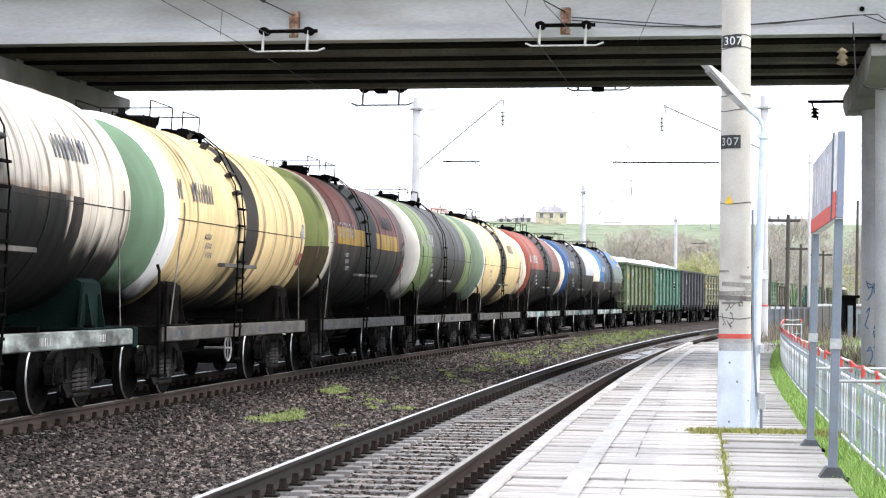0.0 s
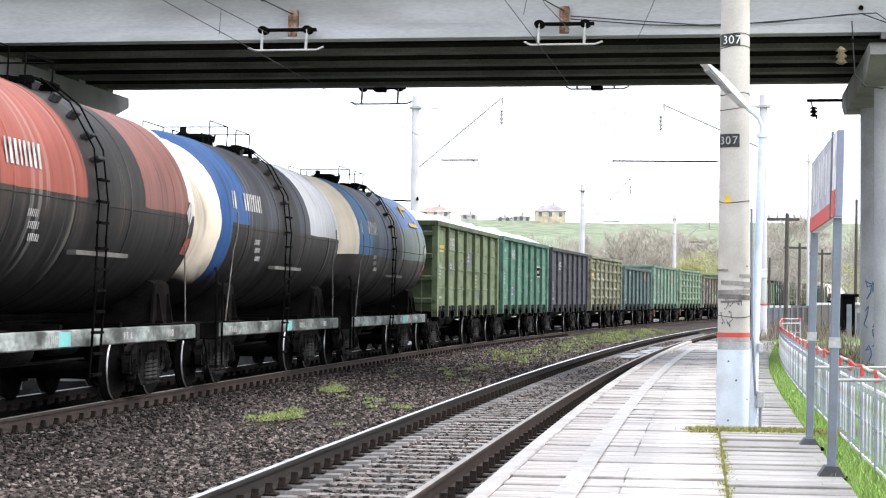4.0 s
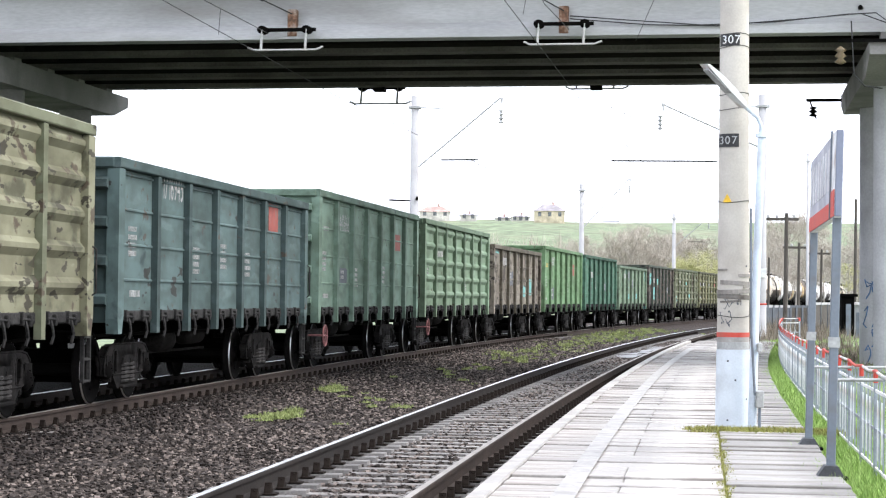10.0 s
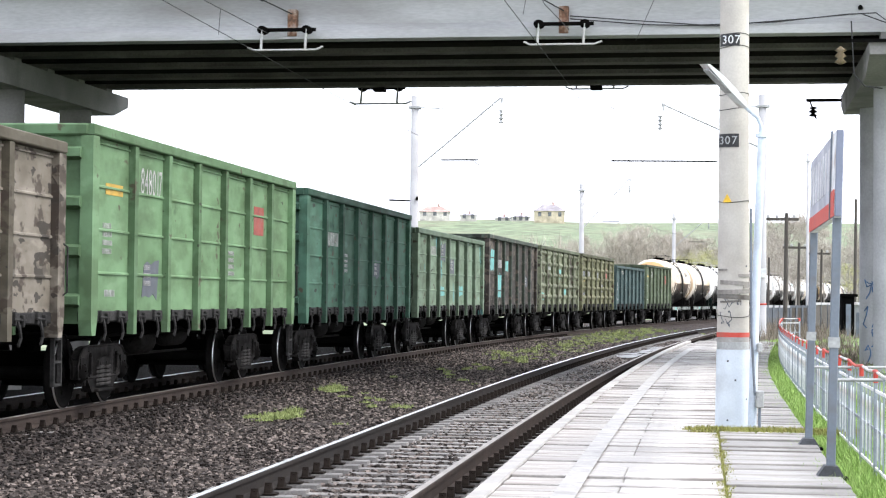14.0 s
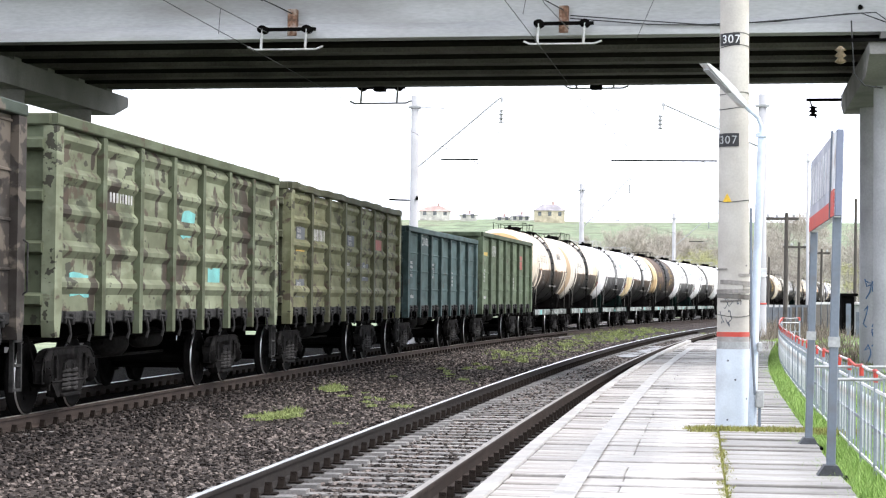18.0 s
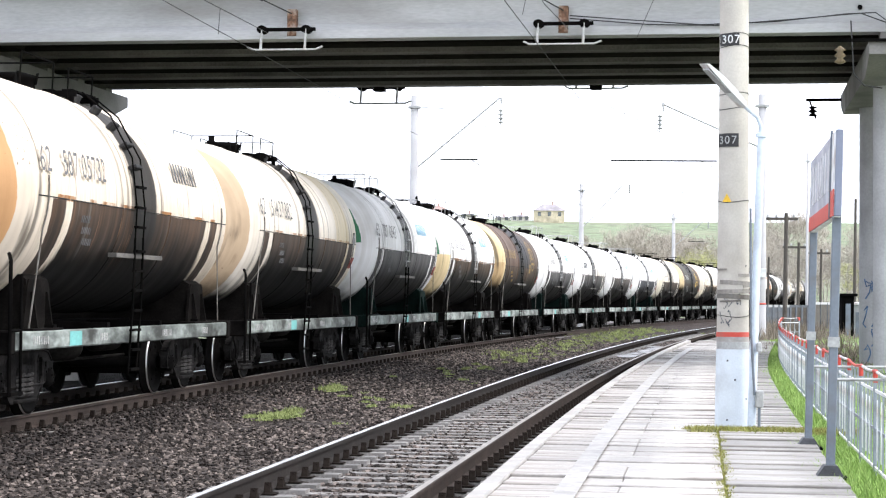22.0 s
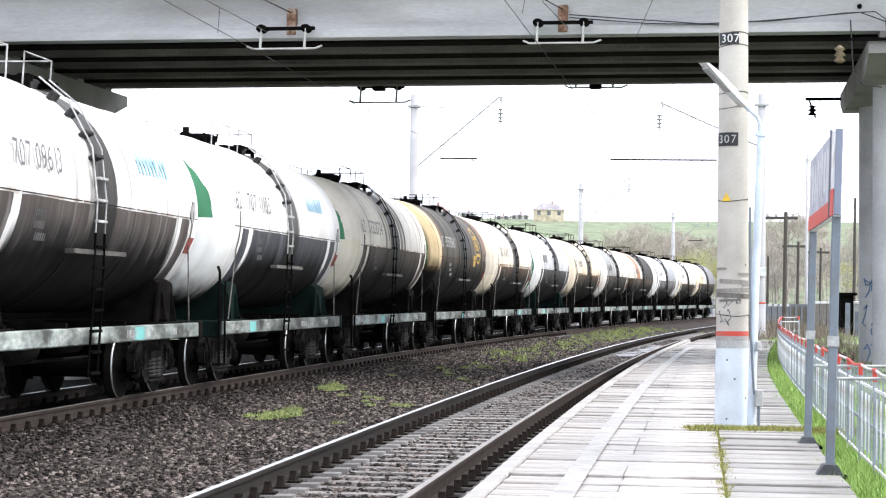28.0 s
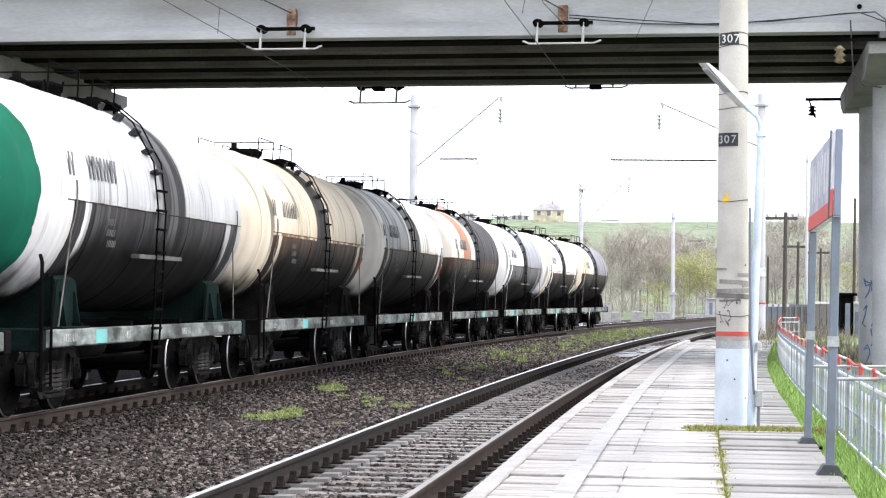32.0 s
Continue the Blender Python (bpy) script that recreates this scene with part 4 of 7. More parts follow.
# ---------- fence ----------
def fence():
    w = thing("platform_fence", "low ornamental steel fence, white with a red top rail", "fence")
    s = -25.0
    step = 1.45
    ends = []
    while s < 37.6:
        ends.append(on_track(NEAR_TRACK, s, 4.42 + 0.12 * smooth(10, 40, s))[0])
        s += step
    last = ends[-1]
    ends += [last + Vector((0.75, 0.9, 0))]
    post = lambda: Form().box(-0.035, 0.035, -0.014, 0.014, -0.1, 0.88, 0.004)
    blade = lambda: Form().prism([(0, 0.2), (0.03, 0.28), (0.014, 0.37), (0.034, 0.48), (0.016, 0.6), (0, 0.68), (-0.03, 0.58), (-0.012, 0.48), (-0.034, 0.38), (-0.016, 0.28)], 0.008, 0.018, "y")
    bar = lambda: Form().box(-0.008, 0.008, -0.006, 0.006, 0.1, 0.86)
    rb = random.Random(5)
    for i, p in enumerate(ends):
        q = ends[min(i + 1, len(ends) - 1)]
        if i + 1 < len(ends):
            turn = Matrix.Rotation(math.atan2(q.y - p.y, q.x - p.x), 4, "Z")
        at = Matrix.Translation((p.x, p.y, 0.08)) @ turn
        piece("post", "fence_post", post, FENCE_GREY, w, m=at)
        piece("post_cap", "fence_cap", lambda: Form().box(-0.037, 0.037, -0.017, 0.017, 0.8, 0.885, 0.006), RED_PAINT, w, m=at)
        if i + 1 == len(ends):
            break
        L = (q - p).length
        sag = rb.uniform(-0.03, 0.005)
        part("top_rail", Form().tube([(0.16, 0, 0.9 + sag * 0.4), (L * 0.5, 0, 0.9 + sag), (L - 0.16, 0, 0.9 + sag * 0.4)], 0.0125, 8), WHITE_PAINT if i % 3 else RED_PAINT, w, m=at)
        part("rail_end", Form().tube([(-0.005, 0, 0.9), (0.165, 0, 0.9 + sag * 0.4)], 0.0135, 8), RED_PAINT, w, m=at)
        part("rail_end", Form().tube([(L - 0.165, 0, 0.9 + sag * 0.4), (L + 0.005, 0, 0.9)], 0.0135, 8), RED_PAINT, w, m=at)
        for z, mat in ((0.12, WHITE_PAINT), (0.43, FENCE_GREY), (0.74, WHITE_PAINT)):
            part("rail", Form().box(0, L, -0.007, 0.007, z - 0.012, z + 0.012), mat, w, m=at)
        for k in range(1, 4):
            x = L * k / 4
            piece("bar", "fence_bar", bar, FENCE_GREY, w, m=at @ pose(x, 0, 0))
            if rb.random() < 0.85:
                piece("ornament", "fence_blade", blade, WHITE_PAINT, w, m=at @ pose(x, 0, 0, 0, rb.uniform(-4, 4), 0))
    return w


fence()


# ---------- overhead line masts ----------
def string_form():
    return Form().tube([(0, 0, 0), (0, 0, -0.75)], 0.02, 6).lathe([(0.02, -0.1), (0.13, -0.16), (0.04, -0.18), (0.04, -0.26), (0.13, -0.32), (0.04, -0.34), (0.04, -0.42), (0.13, -0.48), (0.04, -0.5), (0.04, -0.58), (0.13, -0.64), (0.02, -0.66)], (0, 0, 0), "z", 12)


def mast(x, y, height, reach, low, high, arm_z, arm_from, arm_to, arm=True, r=0.2, mat=None):
    w = thing("catenary_mast", "pale concrete overhead line mast with an inclined bracket", "catenary mast", "overhead line masts", m=pose(x, y, 0))
    part("shaft", Form().lathe([(r, -0.8), (r * 0.75, height), (0.01, height)], (0, 0, 0), "z", 20), mat or MAST, w)
    part("top_clamp", Form().box(-r - 0.05, r + 0.05, -r, r, height - 0.5, height - 0.42), GALVANISED, w)
    if arm:
        e = 1 if reach > 0 else -1
        part("bracket", Form().tube([(0.15 * e, 0, low), (reach, 0, high)], 0.035, 8), GALVANISED, w)
        part("stay", Form().tube([(0.15 * e, 0, height - 0.45), (reach * 0.35, 0, height - 0.5)], 0.02, 6), GALVANISED, w)
        piece("insulator_string", "string", string_form, PORCELAIN, w, m=pose(reach + 0.05 * e, 0, high - 0.35))
        part("hook", Form().prism([(0, 0.02), (0.12, 0.02), (0.1, -0.4)], -0.03, 0.03, "y"), GALVANISED, w, m=pose(reach, 0, high))
        part("registration_arm", Form().tube([(arm_from, 0, arm_z), (arm_to, 0, arm_z + 0.02)], 0.03, 8), BLACK_STEEL, w)
        part("drop_bar", Form().tube([(arm_from + 0.85 * (arm_to - arm_from), 0, arm_z), (arm_to + 0.1 * e, 0, arm_z - 0.25)], 0.015, 6), GALVANISED, w)
        part("foot_block", Form().box(-0.35, 0.35, -0.35, 0.35, 1.9, 2.25, 0.02), mat or MAST, w) if y > 150 else None
    return w


first_mast = mast(-1.18, 80, 9.6, 3.4, 6.75, 9.55, 7.05, 1.05, 2.55)
part("switch_bar", Form().tube([(-1.0, 0, 5.42), (-0.2, 0, 5.4), (0.15, 0, 5.4)], 0.035, 8).lathe([(0.03, 5.4), (0.07, 5.45), (0.03, 5.56)], (0.12, -0.2, 0), "z", 8), BLACK_STEEL, first_mast, "dark horizontal switch bar")
mast(9.69, 140, 9.6, 3.3, 6.6, 10.0, 7.0, 1.4, 2.7)
mast(21.58, 187, 9.6, 3.2, 6.6, 9.3, 7.0, 1.4, 2.8)
near_mast = mast(12.43, 78, 9.6, -3.95, 7.55, 9.2, 6.95, -5.9, -1.75)
part("whitewash", Form().lathe([(0.207, -0.8), (0.202, 1.38), (0.19, 1.38)], (0, 0, 0), "z", 20), MAST, near_mast, "whitewashed lower part of the shaft")
part("painted_band", Form().lathe([(0.19, 1.384), (0.206, 1.384), (0.205, 1.45), (0.19, 1.45)], (0, 0, 0), "z", 20), RED_PAINT, near_mast, "red painted band")
part("sign_plate", Form().box(-0.2, 0.16, -0.24, -0.21, 2.45, 2.8, 0.006), WHITE_PAINT, near_mast, "blank white plate")
mast(19.5, 107, 9.5, -3.9, 7.5, 9.2, 6.9, -5.5, -1.8, arm=False, r=0.08)


def wires():
    w = thing("overhead_wires", "thin dark contact and carrier wires over both tracks", "wires")
    for tr in (FAR_TRACK, NEAR_TRACK):
        pts = [on_track(tr, s, 0.5 if tr is FAR_TRACK else -0.3, 6.3)[0] for i, s in enumerate(range(-60, 330, 26))]
        part("contact_wire", Form().tube(pts, 0.0075, 5), WIRE, w)
    near = [((-6.6, 12, 7.1), (-5.2, 27, 6.62), (-4.3, 35, 6.74), (-3.7, 41.5, 7.0)), ((-1.0, 12, 7.1), (0.7, 27, 6.6), (1.74, 35, 6.7), (2.55, 41.2, 7.1))]
    for pts in near:
        part("carrier_wire", Form().tube(pts, 0.0075, 5), WIRE, w)
    far = [((-1.0, 52.3, 6.5), (0.5, 66, 7.6), (2.3, 80, 8.1), (7.2, 108, 7.4), (13.0, 140, 8.2), (24.7, 187, 8.1)), ((4.3, 51.6, 6.5), (6.2, 64, 7.3), (8.5, 78, 8.05), (14, 107, 7.4), (22, 150, 8.0))]
    for pts in far:
        part("carrier_wire", Form().tube(pts, 0.0075, 5), WIRE, w)
    for a, b in (((-4.12, 36.5, 6.78), (-4.15, 36.5, 6.3)), ((1.37, 33.5, 6.68), (1.3, 33.5, 6.3)), ((4.05, 21, 9), (3.95, 41.3, 6.9)), ((8.4, 30, 9.0), (8.9, 41, 6.6)), ((12.3, 78, 7.7), (24, 78, 7.6))):
        part("dropper", Form().tube([a, b], 0.006, 5), WIRE, w)
    return w


wires()


# ---------- background ----------
def house(x, y, z, width, depth, height, roof, wall_mat, roof_mat, label, turn=0.0, windows=3):
    w = thing("house", label, "house", m=pose(x, y, z, 0, 0, turn))
    part("wall", Form().box(-width / 2, width / 2, -depth / 2, depth / 2, -3, height), wall_mat, w)
    o = 0.4
    rx = max(0.3, width / 2 - depth / 2)
    vs = [(-width / 2 - o, -depth / 2 - o, height), (width / 2 + o, -depth / 2 - o, height), (width / 2 + o, depth / 2 + o, height), (-width / 2 - o, depth / 2 + o, height), (-rx, 0, height + roof), (rx, 0, height + roof)]
    part("roof", Form().add(vs, [(0, 1, 5, 4), (1, 2, 5), (2, 3, 4, 5), (3, 0, 4), (3, 2, 1, 0)]), roof_mat, w)
    for k in range(windows):
        xx = -width / 2 + width * (k + 0.5) / windows
        part("window", Form().box(xx - 0.5, xx + 0.5, -depth / 2 - 0.06, -depth / 2 - 0.01, height * 0.35, height * 0.35 + 1.3), DARK_PANE, w)
    part("chimney", Form().box(rx * 0.4, rx * 0.4 + 0.6, -0.3, 0.3, height, height + roof + 0.8), ROOF_RED, w)
    return w


house(31.8, 600, 25.3, 9.0, 5, 2.5, 2.0, WALL_YELLOW, ROOF_MAUVE, "yellow plastered house with a mauve hipped roof")
house(23.5, 610, 24.7, 5.5, 6, 1.6, 0.7, WALL_PALE, ROOF_MAUVE, "small pale house on the hill crest")
house(18.3, 615, 24.7, 4.5, 6, 1.4, 0.5, WALL_PALE, ROOF_MAUVE, "low grey outbuilding on the hill crest", windows=2)
house(-2.5, 590, 25.0, 9, 5, 1.8, 1.7, WALL_PALE, ROOF_RED, "whitewashed house with a pinkish tiled roof")
house(7.5, 600, 24.8, 5, 6, 1.4, 0.6, WALL_PALE, ROOF_MAUVE, "low white cottage on the hill crest", windows=2)


def tree(x, y, z, h, spread, leaves, material, label, name="tree", seed=1, limbs=9):
    rnd = random.Random(seed)
    rn = np.random.RandomState(seed)
    w = thing(name, label, "tree", "trees behind the railway", m=pose(x, y, z, 0, 0, rnd.uniform(0, 360)))
    trunk = Form()
    tips = []
    lean = rnd.uniform(-0.08, 0.08) * h
    trunk.tube([(0, 0, -0.5), (lean * 0.4, 0, h * 0.3), (lean, rnd.uniform(-0.3, 0.3), h * 0.62), (lean * 1.2, 0, h * 0.92)], 0.022 * h * 0.55, 7, r2=0.015)
    for k in range(limbs):
        t = rnd.uniform(0.22, 0.85)
        a = rnd.uniform(0, 6.28)
        base = Vector((lean * t, 0, h * t))
        ln = spread * (1.15 - 0.6 * t) * rnd.uniform(0.6, 1.1)
        tip = base + Vector((math.cos(a) * ln, math.sin(a) * ln, ln * rnd.uniform(0.5, 1.1)))
        mid = (base + tip) / 2 + Vector((0, 0, -0.08 * ln))
        trunk.tube([base, mid, tip], 0.012 * h * 0.45, 5, r2=0.01)
        tips += [(base + tip) / 2, tip, tip * 0.75 + base * 0.25]
        for _ in range(3):
            b2 = base + (tip - base) * rnd.uniform(0.4, 0.9)
            t2 = b2 + Vector((rnd.uniform(-1, 1), rnd.uniform(-1, 1), rnd.uniform(0.2, 1.2))) * ln * 0.45
            trunk.tube([b2, t2], 0.02, 4, r2=0.006)
            tips += [t2, (b2 + t2) / 2]
    part("trunk", trunk, TREE_BARK, w)
    tips = np.array([tuple(t) for t in tips])
    n = leaves if material is TWIGS else int(leaves * 0.8)
    c = tips[rn.randint(0, len(tips), n)] + rn.randn(n, 3) * np.array([0.3, 0.3, 0.32]) * spread * 0.35
    if material is TWIGS:
        d = rn.randn(n, 3) * np.array([0.5, 0.5, 0.35]) + np.array([0, 0, 0.75])
        d /= np.linalg.norm(d, axis=1, keepdims=True)
        ln = rn.uniform(0.35, 1.1, n)[:, None] * h * 0.09
        side = np.cross(d, rn.randn(n, 3))
        side /= np.linalg.norm(side, axis=1, keepdims=True) + 1e-9
        v = np.stack([c - side * 0.02, c + side * 0.02, c + d * ln], 1)
    else:
        u = rn.randn(n, 3)
        u /= np.linalg.norm(u, axis=1, keepdims=True)
        s2 = np.cross(u, rn.randn(n, 3))
        s2 /= np.linalg.norm(s2, axis=1, keepdims=True) + 1e-9
        sz = rn.uniform(0.06, 0.15, n)[:, None]
        v = np.stack([c - u * sz * 0.4, c + s2 * sz * 0.6, c + u * sz], 1)
    me = bpy.data.meshes.new("crown")
    vv = v.reshape(-1, 3)
    me.from_pydata(vv.tolist(), [], np.arange(len(vv)).reshape(-1, 3).tolist())
    me.materials.append(material)
    crown = new("crown", me)
    crown.parent = w
    return w


def at_bearing(px, depth):
    """Sideways place for a bearing given along the picture's width."""
    return (px - 784) / FOCAL * depth


for i, (px, d, h, sp, n) in enumerate([(1222, 238, 6.6, 3.0, 8000), (1246, 240, 6.8, 3.0, 7500), (1205, 246, 6.4, 2.6, 4500), (1268, 245, 6.8, 2.8, 6000), (1160, 250, 4.5, 2.2, 2500), (1235, 252, 9.0, 3.2, 2200), (1258, 256, 8.6, 3.2, 1800), (1500, 160, 4.5, 1.5, 900), (1552, 150, 5.0, 1.6, 900), (1545, 175, 4.5, 1.6, 700)]):
    x = at_bearing(px, d)
    tree(x, d, ground_height(x, d), h, sp, n, WILLOW, "young yellow-green tree coming into leaf", seed=i + 3)
for i, (px, d, h, sp) in enumerate([(1060, 268, 8.0, 3.4), (1082, 262, 9.2, 3.4), (1104, 258, 10.2, 3.6), (1125, 255, 10.6, 3.6), (1148, 262, 10.6, 3.4), (1172, 258, 10.8, 3.4), (1192, 264, 10.2, 3.2), (1212, 262, 9.6, 3.2), (1138, 270, 11.0, 3.4)]):
    x = at_bearing(px, d)
    tree(x, d, ground_height(x, d), h, sp, 3400, TWIGS, "bare pale grey-brown tree with dense fine twigs", name="bare_tree", seed=120 + i, limbs=11)
rt = random.Random(11)
for i in range(60):
    px = rt.gauss(1150, 90) if i < 40 else rt.uniform(1340, 1600)
    d = rt.uniform(275, 380) if i < 50 else rt.uniform(190, 270)
    x = at_bearing(px, d)
    tree(x, d, ground_height(x, d) - 0.3, rt.uniform(8.0, 13.0), rt.uniform(2.6, 4.2), 2200, TWIGS, "bare grey-brown tree in early spring", name="bare_tree", seed=50 + i, limbs=7)


def hill_scrub():
    rnd = np.random.RandomState(9)
    vs = []
    for _ in range(170):
        d = rnd.uniform(300, 480)
        px = rnd.uniform(700, 1700)
        x = (px - 784) / FOCAL * d
        z = ground_height(x, d)
        n = 60
        h = rnd.uniform(1.0, 3.5)
        c = np.array([x, d, z]) + rnd.randn(n, 3) * np.array([1.8, 2.5, 0.2])
        dd = rnd.randn(n, 3) * 0.35 + np.array([0, 0, 1.0])
        side = rnd.randn(n, 3) * 0.05
        vs.append(np.stack([c - side, c + side, c + dd * h], 1).reshape(-1, 3))
    v = np.concatenate(vs)
    bulk("hillside_scrub", v, np.arange(len(v)).reshape(-1, 3), TWIGS, "bare brown scrub scattered over the hillside")


hill_scrub()


def line_post(px, depth, top, base, r, label, arm=True):
    x = at_bearing(px, depth)
    w = thing("wooden_pole", label, "utility pole", "poles beyond the fence", m=pose(x, depth, 0))
    part("shaft", Form().tube([(0, 0, base), (0.05, 0, top)], r, 10, r2=r * 0.75), BARK, w)
    if arm:
        part("cross_arm", Form().box(-0.9, 0.6, -0.05, 0.05, top - 0.35, top - 0.22), BARK, w)
        for k in (-0.8, -0.4, 0.4):
            part("insulator", Form().lathe([(0.03, 0), (0.07, 0.04), (0.05, 0.14), (0.01, 0.16)], (k, 0, top - 0.22), "z", 8), PORCELAIN, w)
    return w


line_post(1390, 92, 5.6, -0.5, 0.115, "dark weathered pole with a crossarm and insulators")
line_post(1413, 118, 5.0, -0.5, 0.105, "weathered leaning pole with a crossarm")
line_post(1453, 128, 4.9, -0.5, 0.095, "dark timber pole with a short crossarm")
line_post(1360, 140, 4.6, -0.5, 0.1, "thin dark pole beside the mast", arm=False)
line_post(1513, 110, 7.2, -0.5, 0.1, "tall thin pole beside the bridge pier", arm=False)


def panel_fence():
    w = thing("concrete_panel_fence", "weathered grey concrete panel fence beyond the tracks", "fence")
    for px0, px1, d0, d1, z0, z1 in ((1348, 1440, 96, 98, -0.1, 1.35), (1440, 1500, 98, 112, 0.0, 1.5)):
        n = 9 if px1 - px0 > 70 else 5
        for k in range(n):
            a, b = px0 + (px1 - px0) * k / n, px0 + (px1 - px0) * (k + 1) / n
            da, db = d0 + (d1 - d0) * k / n, d0 + (d1 - d0) * (k + 1) / n
            p, q = Vector((at_bearing(a, da), da, 0)), Vector((at_bearing(b, db), db, 0))
            m = Matrix.Translation(p) @ Matrix.Rotation(math.atan2(q.y - p.y, q.x - p.x), 4, "Z")
            L = (q - p).length
            part("panel", Form().box(0.05, L - 0.02, -0.03, 0.03, z0 - 0.4, z1 - 0.12), BARK if px1 > 1460 or k > 4 else GREY_PATCH, w, m=m)
            part("post", Form().box(-0.06, 0.06, -0.07, 0.07, z0 - 0.4, z1), GREY_PATCH, w, m=m)
            part("coping", Form().box(0, L, -0.06, 0.06, z1 - 0.12, z1), GREY_PATCH if k > 4 else PIER, w, m=m)
    return w


panel_fence()


def hut(px, depth, width, z1, material, label, roof):
    x = at_bearing(px, depth)
    w = thing("trackside_hut", label, "hut", m=pose(x, depth, 0))
    part("wall", Form().box(-width / 2, width / 2, -0.6, 0.6, -0.9, z1, 0.02), material, w)
    part("roof", Form().box(-width / 2 - 0.12, width / 2 + 0.12, -0.75, 0.75, z1, z1 + 0.12, 0.02), roof, w)
    part("door", Form().box(-width * 0.2, width * 0.2, -0.64, -0.6, -0.1, z1 - 0.3), GREY_PAINT, w)
    return w


hut(1497, 82, 0.5, 1.75, BLACK_STEEL, "small black trackside cabinet", BLACK_STEEL)
hut(1516, 84, 0.65, 1.4, PIER, "small grey trackside hut with a white roof", WHITE_PAINT)
hut(1259, 190, 0.75, 1.55, PIER, "pale grey relay cabinet by the tracks", MAST)


def block(px, depth, width, z0, z1, label):
    x = at_bearing(px, depth)
    b = solid("concrete_block", Form().box(x - width / 2, x + width / 2, depth - 0.3, depth + 0.3, z0, z1, 0.04), LINE_WHITE, label, "concrete block", group="blocks beside the track")
    return b


for px, d, wd, z0, z1 in ((1092, 190, 0.9, -0.9, 0.25), (1075, 188, 0.8, -0.9, 1.2), (1130, 192, 1.1, -0.9, 0.35), (1175, 190, 1.7, -0.9, 0.3), (1240, 178, 2.2, -0.9, 0.2)):
    block(px, d, wd, z0, z1, "whitewashed concrete block lying beside the track")


def bushes():
    rnd = np.random.RandomState(21)
    vs = []
    for px, d, n, sx, h in ((1375, 60, 500, 0.5, 0.5), (1405, 75, 900, 1.0, 1.3), (1420, 80, 900, 1.2, 1.2), (1440, 85, 700, 1.2, 1.0), (1475, 62, 700, 1.0, 0.9), (1500, 55, 500, 1.0, 0.7), (1545, 48, 700, 0.9, 0.45), (1395, 90, 700, 1.0, 1.4), (1362, 91, 700, 0.6, 1.3), (1382, 88, 800, 0.7, 1.5), (1412, 84, 800, 0.8, 1.6), (1560, 52, 700, 1.0, 0.8)):
        x = (px - 784) / FOCAL * d
        c = np.array([x, d, 0.05]) + rnd.randn(n, 3) * np.array([sx, 1.2, 0.02])
        dd = rnd.randn(n, 3) * 0.4 + np.array([0, 0, 1.0])
        side = rnd.randn(n, 3) * 0.012
        vs.append(np.stack([c - side, c + side, c + dd * h * 0.38 * rnd.uniform(0.3, 1.1, n)[:, None]], 1).reshape(-1, 3))
    v = np.concatenate(vs)
    bulk("dry_bushes", v, np.arange(len(v)).reshape(-1, 3), BUSH, "leafless brown bushes beyond the fence")


bushes()

